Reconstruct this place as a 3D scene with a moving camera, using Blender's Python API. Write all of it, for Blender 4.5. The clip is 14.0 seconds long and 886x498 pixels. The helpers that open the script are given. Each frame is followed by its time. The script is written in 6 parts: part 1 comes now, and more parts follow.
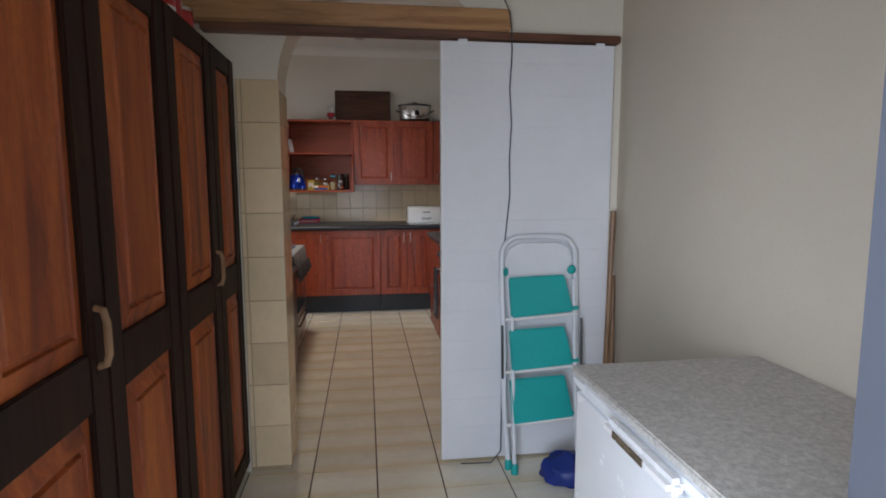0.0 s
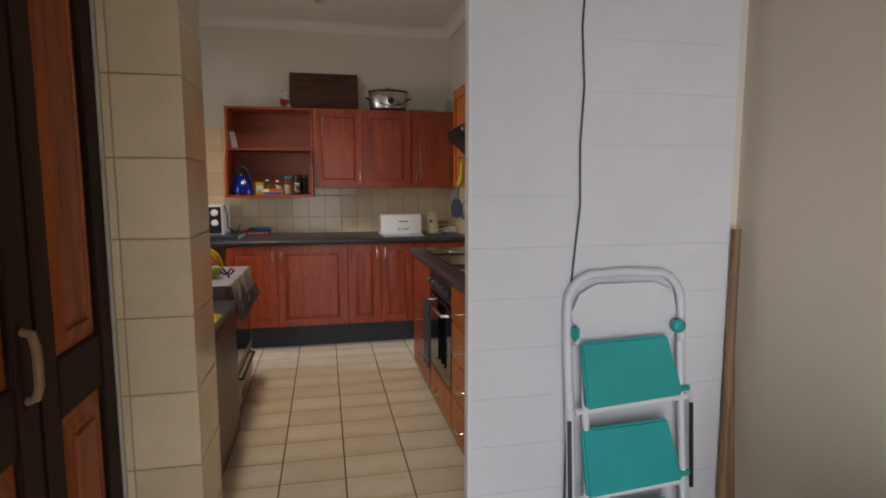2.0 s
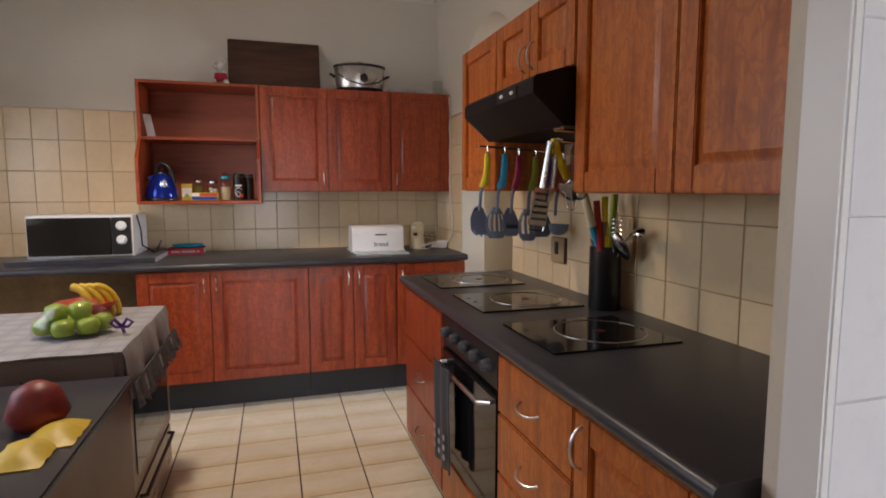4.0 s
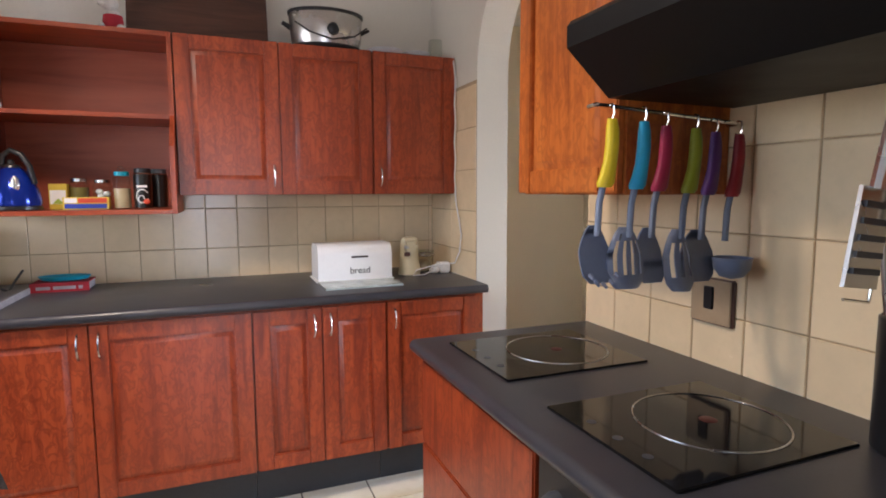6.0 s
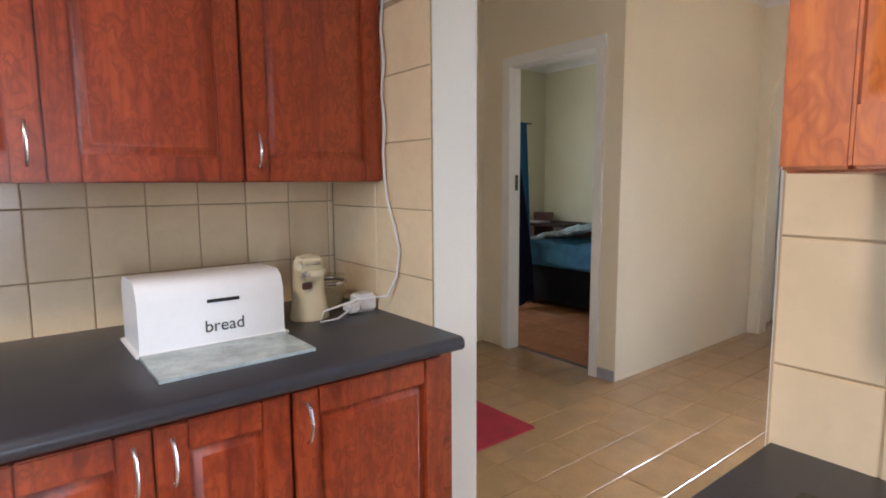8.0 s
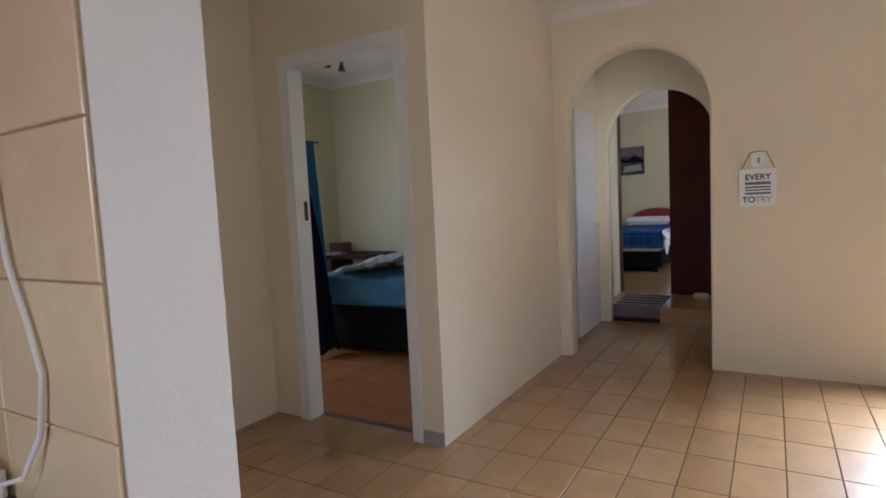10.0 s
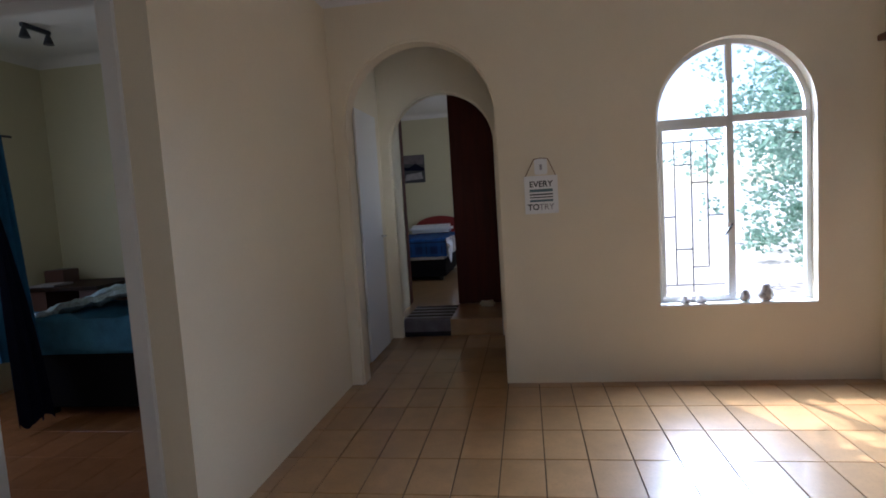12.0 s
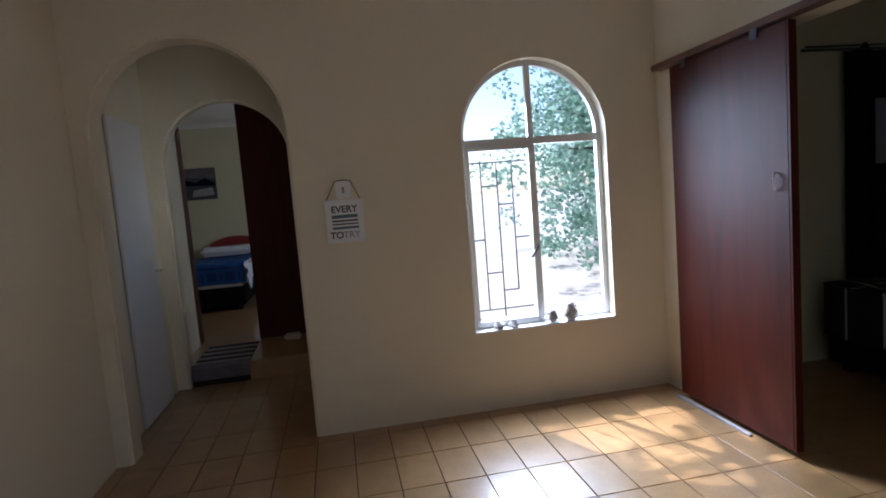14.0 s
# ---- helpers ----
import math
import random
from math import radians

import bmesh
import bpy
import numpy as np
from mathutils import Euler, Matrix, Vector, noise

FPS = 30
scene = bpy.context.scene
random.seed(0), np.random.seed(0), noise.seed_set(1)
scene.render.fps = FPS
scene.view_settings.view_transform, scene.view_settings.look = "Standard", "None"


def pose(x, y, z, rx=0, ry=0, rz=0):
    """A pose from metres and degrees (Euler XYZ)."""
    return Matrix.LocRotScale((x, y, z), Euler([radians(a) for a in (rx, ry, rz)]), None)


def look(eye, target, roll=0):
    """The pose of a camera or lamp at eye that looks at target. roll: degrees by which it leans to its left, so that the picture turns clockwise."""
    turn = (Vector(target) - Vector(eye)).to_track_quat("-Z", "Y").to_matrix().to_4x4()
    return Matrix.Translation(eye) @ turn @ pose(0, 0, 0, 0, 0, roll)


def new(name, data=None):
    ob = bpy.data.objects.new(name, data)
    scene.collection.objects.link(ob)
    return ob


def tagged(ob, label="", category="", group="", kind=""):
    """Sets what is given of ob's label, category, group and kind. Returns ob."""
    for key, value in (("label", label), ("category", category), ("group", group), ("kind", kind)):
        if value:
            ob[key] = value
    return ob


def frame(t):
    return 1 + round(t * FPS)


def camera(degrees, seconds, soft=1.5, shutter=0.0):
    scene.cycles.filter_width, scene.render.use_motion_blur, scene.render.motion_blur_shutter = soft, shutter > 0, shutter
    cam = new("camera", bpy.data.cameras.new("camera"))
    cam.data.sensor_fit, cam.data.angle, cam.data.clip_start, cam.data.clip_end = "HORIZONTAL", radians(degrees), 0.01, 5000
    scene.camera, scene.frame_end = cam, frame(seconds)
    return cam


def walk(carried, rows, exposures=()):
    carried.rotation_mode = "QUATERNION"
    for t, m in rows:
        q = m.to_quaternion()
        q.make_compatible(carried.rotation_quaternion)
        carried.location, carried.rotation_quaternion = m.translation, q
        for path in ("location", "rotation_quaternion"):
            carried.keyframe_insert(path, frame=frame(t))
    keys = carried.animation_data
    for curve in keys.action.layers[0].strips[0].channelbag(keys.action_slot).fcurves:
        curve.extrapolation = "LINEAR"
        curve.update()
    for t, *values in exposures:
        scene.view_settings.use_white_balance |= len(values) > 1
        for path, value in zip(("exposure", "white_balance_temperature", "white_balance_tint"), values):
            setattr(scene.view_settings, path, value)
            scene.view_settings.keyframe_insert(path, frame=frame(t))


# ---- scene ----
# ---------------------------------------------------------------- camera
cam = camera(77.0, 14.0, soft=1.8)
PATH = [
    (0, (0.126, -0.095, 1.293), (0.398, 1.873, 1.058), -0.1),
    (0.5, (0.108, 0.128, 1.277), (0.4, 2.093, 1.043), -0.1),
    (1, (0.079, 0.389, 1.287), (0.413, 2.347, 1.055), -0.1),
    (1.5, (0.086, 0.663, 1.289), (0.459, 2.615, 1.061), -0.1),
    (2, (0.091, 0.946, 1.289), (0.504, 2.89, 1.066), -0.1),
    (2.5, (0.077, 1.217, 1.294), (0.529, 3.154, 1.08), -0.1),
    (3, (0.073, 1.503, 1.271), (0.569, 3.429, 1.061), -0.1),
    (5.5, (0.122, 2.884, 1.305), (0.815, 4.749, 1.097), -0.1),
    (6, (0.168, 3.187, 1.289), (0.903, 5.036, 1.084), -0.2),
    (6.5, (0.223, 3.46, 1.286), (1.004, 5.29, 1.087), -0.2),
    (7, (0.254, 3.741, 1.281), (1.124, 5.532, 1.087), -0.4),
    (7.2, (0.263, 3.873, 1.285), (1.22, 5.616, 1.073), -0.4),
    (9.3, (0.668, 4.71, 1.253), (2.218, 5.962, 1.085), -2.0),
    (9.5, (0.741, 4.749, 1.265), (2.345, 5.932, 1.101), -2.4),
    (10, (0.906, 4.844, 1.272), (2.62, 5.861, 1.11), -2.8),
    (10.5, (1.062, 4.94, 1.273), (2.86, 5.802, 1.112), -3.1),
    (11, (1.189, 4.971, 1.303), (3.061, 5.653, 1.13), -3.4),
    (11.5, (1.297, 5.005, 1.302), (3.222, 5.521, 1.125), -3.6),
    (12, (1.451, 5.024, 1.28), (3.42, 5.328, 1.107), -3.6),
    (12.5, (1.634, 5.032, 1.287), (3.624, 5.122, 1.11), -3.9),
    (13, (1.769, 5.015, 1.349), (3.758, 4.911, 1.164), -4.4),
    (13.5, (1.838, 4.994, 1.365), (3.819, 4.788, 1.18), -4.4),
    (14, (1.882, 4.972, 1.381), (3.84, 4.609, 1.19), -4.6),
]
EXPOSURES = [(0.0, 1.35, 6000, 14), (1.5, 1.36, 6650, 16), (3.0, 1.65, 6700, 18), (5.5, 2.27, 6150, 20), (7.0, 2.72, 5900, 15), (9.5, 2.3, 5650, 19),
             (11.0, 1.78, 5450, 19), (12.5, 0.88, 5350, 17), (14.0, 0.68, 5350, 16)]
walk(cam, [(t, look(eye, target, roll)) for t, eye, target, roll in PATH], EXPOSURES)

# ---------------------------------------------------------------- light
world = bpy.data.worlds.new("sky")
scene.world = world
world.use_nodes = True
wn = world.node_tree.nodes
sky = wn.new("ShaderNodeTexSky")
sky.sky_type, sky.sun_disc = "NISHITA", False
SUN_EL, SUN_AZ = radians(54), radians(66)
sky.sun_elevation, sky.sun_rotation = SUN_EL, SUN_AZ
world.node_tree.links.new(sky.outputs[0], wn["Background"].inputs[0])
wn["Background"].inputs[1].default_value = 0.15


def lamp(name, kind, m, energy, colour, sx=1.0, sy=1.0, angle=0.01, spread=180):
    data = bpy.data.lights.new(name, kind)
    data.energy, data.color = energy, colour
    if kind == "AREA":
        data.shape, data.size, data.size_y, data.spread = "RECTANGLE", sx, sy, radians(spread)
    if kind == "SUN":
        data.angle = angle
    if kind == "POINT":
        data.shadow_soft_size = sx
    ob = new(name, data)
    ob.matrix_world = m
    return ob


sun_dir = Vector((math.sin(SUN_AZ) * math.cos(SUN_EL), math.cos(SUN_AZ) * math.cos(SUN_EL), math.sin(SUN_EL)))
lamp("sun", "SUN", look(sun_dir * 30, (0, 0, 0)), 5.0, (1.0, 0.955, 0.88), angle=0.009)
# daylight that enters by the openings
lamp("dining_window_light", "AREA", look((5.86, 3.72, 1.50), (3.6, 3.78, -0.55)), 52, (0.82, 0.94, 1.04), 0.9, 1.2, spread=130)
lamp("entrance_light", "AREA", look((-0.10, -0.20, 1.0), (1.29, 0.95, 0.5)), 8, (0.88, 0.95, 1.02), 0.8, 1.5, spread=125)
lamp("kitchen_window_light", "AREA", look((-1.95, 4.2, 1.6), (0.3, 3.9, -0.3)), 2.8, (0.98, 0.97, 0.95), 1.5, 1.1)
# fill for both bedrooms, set at assumed windows that stay out of view
lamp("bedroom_fill_light", "AREA", look((3.95, 9.2, 1.5), (4.6, 7.5, 0.7)), 2.2, (0.9, 0.96, 1.0), 0.8, 1.1)
lamp("far_bedroom_fill_light", "AREA", look((8.7, 4.45, 1.5), (9.2, 6.6, 1.0)), 3.3, (0.95, 0.97, 1.0), 1.2, 1.2)
lamp("passage_window_light", "AREA", look((5.95, 4.98, 1.45), (5.95, 6.3, 0.7)), 0.35, (0.86, 0.92, 1.0), 0.5, 0.6)
# added spot without a fixture, away from the ceiling lamp, to shape kitchen shadows
spot = lamp("kitchen_offset_spot", "SPOT", look((-0.50, 4.55, 2.52), (-0.35, 4.5, 0.0)), 26, (1.0, 0.83, 0.62))
spot.data.spot_size, spot.data.spot_blend, spot.data.shadow_soft_size = radians(140), 0.9, 0.10

# ---------------------------------------------------------------- materials
def nodes_of(name):
    m = bpy.data.materials.new(name)
    m.use_nodes = True
    nt = m.node_tree
    return m, nt, nt.nodes["Principled BSDF"]


def mixed(nt, a, b, fac, blend="MIX"):
    mx = nt.nodes.new("ShaderNodeMix")
    mx.data_type, mx.blend_type = "RGBA", blend
    for k, v in ((0, fac), (6, a), (7, b)):
        if hasattr(v, "is_output"):
            nt.links.new(v, mx.inputs[k])
        else:
            mx.inputs[k].default_value = v if k == 0 else (*v, 1)
    return mx.outputs[2]


def noisy(nt, vec, scale, detail=4.0, rough=0.6, dist=0.0):
    n = nt.nodes.new("ShaderNodeTexNoise")
    n.inputs["Scale"].default_value, n.inputs["Detail"].default_value = scale, detail
    n.inputs["Roughness"].default_value, n.inputs["Distortion"].default_value = rough, dist
    nt.links.new(vec, n.inputs["Vector"])
    return n.outputs[0]


def place_of(nt, stretch=(1, 1, 1), spread=0.0):
    g = nt.nodes.new("ShaderNodeNewGeometry")
    out = g.outputs["Position"]
    if spread:
        oi = nt.nodes.new("ShaderNodeObjectInfo")
        ad = nt.nodes.new("ShaderNodeVectorMath")
        ad.operation = "MULTIPLY_ADD"
        cb = nt.nodes.new("ShaderNodeCombineXYZ")
        for k in range(3):
            nt.links.new(oi.outputs["Random"], cb.inputs[k])
        nt.links.new(cb.outputs[0], ad.inputs[0])
        ad.inputs[1].default_value = (spread, spread * 1.7, spread * 2.3)
        nt.links.new(out, ad.inputs[2])
        out = ad.outputs[0]
    mp = nt.nodes.new("ShaderNodeMapping")
    mp.inputs["Scale"].default_value = stretch
    nt.links.new(out, mp.inputs[0])
    return mp.outputs[0]


def ramp(nt, fac, stops):
    r = nt.nodes.new("ShaderNodeValToRGB")
    el = r.color_ramp.elements
    el[0].position, el[0].color = stops[0][0], (*stops[0][1], 1)
    el[1].position, el[1].color = stops[-1][0], (*stops[-1][1], 1)
    for p, c in stops[1:-1]:
        e = el.new(p)
        e.color = (*c, 1)
    nt.links.new(fac, r.inputs[0])
    return r.outputs[0]


def bumped(nt, b, height, strength, dist=0.01):
    bp = nt.nodes.new("ShaderNodeBump")
    bp.inputs["Strength"].default_value, bp.inputs["Distance"].default_value = strength, dist
    nt.links.new(height, bp.inputs["Height"])
    nt.links.new(bp.outputs[0], b.inputs["Normal"])


def tone(c, k):
    return tuple(min(1.0, v * k) for v in c)


def surface(name, c, rough=0.5, metal=0.0, var=0.08, scale=3.0, fine=60.0, bump=0.05, coat=0.0, spread=0.0, rvar=0.1):
    """A plain surface with cloudy stains at a large scale and grain at a small one."""
    m, nt, b = nodes_of(name)
    v = place_of(nt, spread=spread)
    big, small = noisy(nt, v, scale, 5), noisy(nt, v, fine, 3)
    col = mixed(nt, tone(c, 1 - var), tone(c, 1 + var), ramp(nt, big, [(0.3, (0, 0, 0)), (0.7, (1, 1, 1))]))
    col = mixed(nt, col, tone(c, 1 - 1.6 * var), ramp(nt, small, [(0.5, (0, 0, 0)), (0.8, (0.7, 0.7, 0.7))]))
    if spread:
        oi = nt.nodes.new("ShaderNodeObjectInfo")
        col = mixed(nt, col, ramp(nt, oi.outputs["Random"], [(0, (0.86, 0.85, 0.83)), (1, (1, 1, 1))]), 1.0, "MULTIPLY")
    nt.links.new(col, b.inputs["Base Color"])
    nt.links.new(ramp(nt, big, [(0.2, (max(0, rough - rvar),) * 3), (0.8, (min(1, rough + rvar),) * 3)]), b.inputs["Roughness"])
    b.inputs["Metallic"].default_value, b.inputs["Coat Weight"].default_value = metal, coat
    b.inputs["Coat Roughness"].default_value = 0.1
    if bump:
        bumped(nt, b, small, bump, 0.004)
    return m


def timber(name, dark, mid, light, along="z", rough=0.4, figure=0.0, fine=1.0, coat=0.15, spread=1.0, streaky=0.4):
    """Wood with its grain along one axis; figure adds the curly, mottled look of veneer."""
    m, nt, b = nodes_of(name)
    st = {"x": (1.2, 14, 14), "y": (14, 1.2, 14), "z": (14, 14, 1.2)}[along]
    v = place_of(nt, st, spread)
    g = noisy(nt, v, 1.6 * fine, 6, 0.65, 0.8)
    col = ramp(nt, g, [(0.3, dark), (0.5, mid), (0.72, light)])
    streak = noisy(nt, place_of(nt, tuple(k * 6 for k in st), spread), 1.0, 2)
    col = mixed(nt, col, dark, ramp(nt, streak, [(0.52, (0, 0, 0)), (0.8, (streaky,) * 3)]))
    if figure:
        st2 = {"x": (9, 17, 17), "y": (17, 9, 17), "z": (24, 24, 13)}[along]
        f = noisy(nt, place_of(nt, st2, spread), 1.7, 2, 0.45, 0.9)
        col = mixed(nt, col, dark, ramp(nt, f, [(0.44, (0, 0, 0)), (0.57, (figure,) * 3), (0.68, (0, 0, 0))]))
    worn = noisy(nt, place_of(nt), 2.2, 4)
    col = mixed(nt, col, tone(mid, 0.72), ramp(nt, worn, [(0.45, (0, 0, 0)), (0.75, (0.4,) * 3)]))
    nt.links.new(col, b.inputs["Base Color"])
    b.inputs["Roughness"].default_value, b.inputs["Coat Weight"].default_value = rough, coat
    b.inputs["Coat Roughness"].default_value = 0.25
    bumped(nt, b, streak, 0.12, 0.002)
    return m


def clear_glass(name, tint=(1, 1, 1), gloss=0.1):
    m, nt, b = nodes_of(name)
    nt.nodes.remove(b)
    tr, gl = nt.nodes.new("ShaderNodeBsdfTransparent"), nt.nodes.new("ShaderNodeBsdfGlossy")
    tr.inputs[0].default_value = (*tint, 1)
    gl.inputs["Roughness"].default_value = 0.03
    mx, lw = nt.nodes.new("ShaderNodeMixShader"), nt.nodes.new("ShaderNodeLayerWeight")
    lw.inputs[0].default_value = gloss
    nt.links.new(lw.outputs["Facing"], mx.inputs[0])
    nt.links.new(tr.outputs[0], mx.inputs[1])
    nt.links.new(gl.outputs[0], mx.inputs[2])
    nt.links.new(mx.outputs[0], nt.nodes["Material Output"].inputs[0])
    return m


def plaid(name, base, stripe, thin, size, axes=(0, 1), rough=0.9):
    """Woven checks: broad bands and thin lines along two axes of the cloth."""
    m, nt, b = nodes_of(name)
    g = nt.nodes.new("ShaderNodeTexCoord")
    sp = nt.nodes.new("ShaderNodeSeparateXYZ")
    nt.links.new(g.outputs["Object"], sp.inputs[0])
    col = None
    for ax in axes:
        d = nt.nodes.new("ShaderNodeMath")
        d.operation = "PINGPONG"
        d.inputs[1].default_value = size / 2
        nt.links.new(sp.outputs[ax], d.inputs[0])
        q = nt.nodes.new("ShaderNodeMath")
        q.operation = "DIVIDE"
        q.inputs[1].default_value = size / 2
        nt.links.new(d.outputs[0], q.inputs[0])
        band = ramp(nt, q.outputs[0], [(0.45, (0, 0, 0)), (0.5, (0.55,) * 3)])
        line = ramp(nt, q.outputs[0], [(0.9, (0, 0, 0)), (0.95, (0.8,) * 3)])
        col = mixed(nt, col if col else base, stripe, band)
        col = mixed(nt, col, thin, line)
    weave = noisy(nt, place_of(nt), 160, 2)
    col = mixed(nt, col, tone(base, 0.6), ramp(nt, weave, [(0.5, (0, 0, 0)), (0.8, (0.5,) * 3)]))
    nt.links.new(col, b.inputs["Base Color"])
    b.inputs["Roughness"].default_value = rough
    bumped(nt, b, weave, 0.25, 0.004)
    return m


def leafy(name, c1, c2):
    m, nt, b = nodes_of(name)
    g = nt.nodes.new("ShaderNodeNewGeometry")
    nt.links.new(ramp(nt, g.outputs["Random Per Island"], [(0, c1), (1, c2)]), b.inputs["Base Color"])
    b.inputs["Roughness"].default_value = 0.45
    tl, mx = nt.nodes.new("ShaderNodeBsdfTranslucent"), nt.nodes.new("ShaderNodeMixShader")
    nt.links.new(ramp(nt, g.outputs["Random Per Island"], [(0, tone(c1, 1.5)), (1, tone(c2, 1.5))]), tl.inputs[0])
    mx.inputs[0].default_value = 0.55
    nt.links.new(b.outputs[0], mx.inputs[1])
    nt.links.new(tl.outputs[0], mx.inputs[2])
    nt.links.new(mx.outputs[0], nt.nodes["Material Output"].inputs[0])
    return m


M = {}
M["cream_wall"] = surface("cream_wall", (0.77, 0.685, 0.52), 0.5, var=0.04, scale=1.3, fine=120, bump=0.12)
M["kitchen_wall"] = surface("kitchen_wall", (0.68, 0.65, 0.57), 0.6, var=0.04, scale=1.5, fine=120, bump=0.12)
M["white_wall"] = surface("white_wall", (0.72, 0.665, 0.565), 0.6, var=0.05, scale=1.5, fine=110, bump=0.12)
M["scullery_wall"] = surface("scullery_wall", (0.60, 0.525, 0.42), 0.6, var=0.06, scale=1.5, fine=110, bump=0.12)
M["bedroom_wall"] = surface("bedroom_wall", (0.62, 0.58, 0.40), 0.6, var=0.04, scale=1.5, fine=110, bump=0.12)
M["ceiling"] = surface("ceiling", (0.78, 0.76, 0.72), 0.8, var=0.03, scale=1.2, fine=90, bump=0.1)
M["white_gloss"] = surface("white_gloss", (0.78, 0.77, 0.75), 0.35, var=0.015, fine=40, bump=0.04, rvar=0.02)
M["grout"] = surface("grout", (0.075, 0.048, 0.028), 0.9, var=0.25, scale=6, fine=90, bump=0.3)
M["wall_grout"] = surface("wall_grout", (0.42, 0.31, 0.19), 0.9, var=0.25, scale=6, fine=90, bump=0.3)
M["dining_tile"] = surface("dining_tile", (0.42, 0.24, 0.10), 0.33, var=0.16, scale=6, fine=70, bump=0.02, coat=0.7, spread=3.0, rvar=0.015)
M["bedroom_tile"] = surface("bedroom_tile", (0.38, 0.16, 0.065), 0.2, var=0.1, scale=9, fine=70, bump=0.03, spread=3.0)
M["wall_tile"] = surface("wall_tile", (0.80, 0.635, 0.41), 0.2, var=0.05, scale=8, fine=30, bump=0.02, spread=3.0)
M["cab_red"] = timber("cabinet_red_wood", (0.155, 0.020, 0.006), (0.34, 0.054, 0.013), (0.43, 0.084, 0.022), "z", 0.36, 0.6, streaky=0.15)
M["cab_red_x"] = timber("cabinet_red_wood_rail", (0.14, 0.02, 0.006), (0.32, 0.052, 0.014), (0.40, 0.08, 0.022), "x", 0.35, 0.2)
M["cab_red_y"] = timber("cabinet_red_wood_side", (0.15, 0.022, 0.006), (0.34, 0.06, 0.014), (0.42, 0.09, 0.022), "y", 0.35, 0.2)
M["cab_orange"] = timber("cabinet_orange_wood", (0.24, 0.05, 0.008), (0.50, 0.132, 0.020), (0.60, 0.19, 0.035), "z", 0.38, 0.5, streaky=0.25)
M["cab_inside"] = timber("cabinet_inside_wood", (0.24, 0.046, 0.02), (0.36, 0.08, 0.036), (0.42, 0.105, 0.05), "x", 0.45, 0.0, 0.6, streaky=0.1)
M["dark_wood"] = timber("dark_stained_wood", (0.010, 0.004, 0.002), (0.024, 0.010, 0.006), (0.04, 0.017, 0.009), "z", 0.6, 0.0, coat=0.0)
M["pine_panel"] = timber("orange_pine_panel", (0.11, 0.018, 0.003), (0.33, 0.066, 0.008), (0.50, 0.135, 0.018), "z", 0.5, 0.2, 0.7, coat=0.0, streaky=0.25)
M["pine_beam"] = timber("pine_beam", (0.22, 0.10, 0.035), (0.42, 0.22, 0.09), (0.5, 0.29, 0.13), "x", 0.5)
M["rail_wood"] = timber("rail_wood", (0.06, 0.02, 0.01), (0.13, 0.05, 0.025), (0.18, 0.07, 0.035), "x", 0.5)
M["mahogany"] = timber("mahogany_door", (0.045, 0.006, 0.0025), (0.068, 0.0098, 0.003), (0.085, 0.0135, 0.004), "z", 0.5, 0.1, 0.5, coat=0.0, streaky=0.1)
M["board_wood"] = timber("walnut_board", (0.03, 0.012, 0.008), (0.075, 0.03, 0.018), (0.12, 0.05, 0.03), "x", 0.4)
M["stick_wood"] = timber("stick_wood", (0.12, 0.06, 0.03), (0.24, 0.13, 0.06), (0.33, 0.19, 0.1), "z", 0.6)
M["counter"] = surface("charcoal_counter", (0.040, 0.041, 0.050), 0.32, var=0.2, scale=5, fine=220, bump=0.03, rvar=0.06)
M["black_glass"] = surface("black_glass", (0.008, 0.008, 0.009), 0.06, var=0.1, fine=20, bump=0, rvar=0.03)
M["black"] = surface("black_plastic", (0.012, 0.012, 0.013), 0.35, var=0.15, fine=80, bump=0.03)
M["hood_black"] = surface("hood_black", (0.006, 0.006, 0.0065), 0.45, var=0.15, fine=80, bump=0.02)
M["dark_grey"] = surface("dark_grey", (0.05, 0.055, 0.065), 0.45, var=0.15, fine=80, bump=0.03)
M["steel"] = surface("brushed_steel", (0.58, 0.57, 0.56), 0.28, 1.0, var=0.08, fine=140, bump=0.02)
M["chrome"] = surface("chrome", (0.75, 0.74, 0.72), 0.12, 1.0, var=0.05, fine=60, bump=0)
M["toekick"] = surface("toekick", (0.022, 0.024, 0.028), 0.45, var=0.2, scale=4, fine=60)
M["white_plastic"] = surface("white_plastic", (0.80, 0.80, 0.80), 0.3, var=0.03, fine=50, bump=0.02)
M["cream_plastic"] = surface("cream_plastic", (0.72, 0.64, 0.44), 0.35, var=0.04, fine=50, bump=0.02)
M["panel_white"] = surface("panel_white", (0.73, 0.73, 0.75), 0.35, var=0.04, scale=3, fine=70, bump=0.04)
M["teal"] = surface("teal_plastic", (0.015, 0.36, 0.34), 0.4, var=0.1, fine=90, bump=0.08)
M["frame_grey"] = surface("frame_grey", (0.065, 0.07, 0.085), 0.4, var=0.08, fine=50)
M["lid"] = surface("speckled_laminate", (0.50, 0.475, 0.44), 0.45, var=0.28, scale=70, fine=260, bump=0.15)
M["freezer"] = surface("white_enamel", (0.80, 0.82, 0.84), 0.25, var=0.03, fine=40, bump=0.02)
M["glass"] = clear_glass("clear_glass")
M["jar_glass"] = clear_glass("jar_glass", (0.9, 0.93, 0.9))
M["rug_red"] = surface("red_rug", (0.36, 0.02, 0.03), 0.95, var=0.2, scale=10, fine=150, bump=0.5)
M["stove"] = surface("stove_enamel", (0.26, 0.20, 0.17), 0.3, 0.3, var=0.08, fine=60)
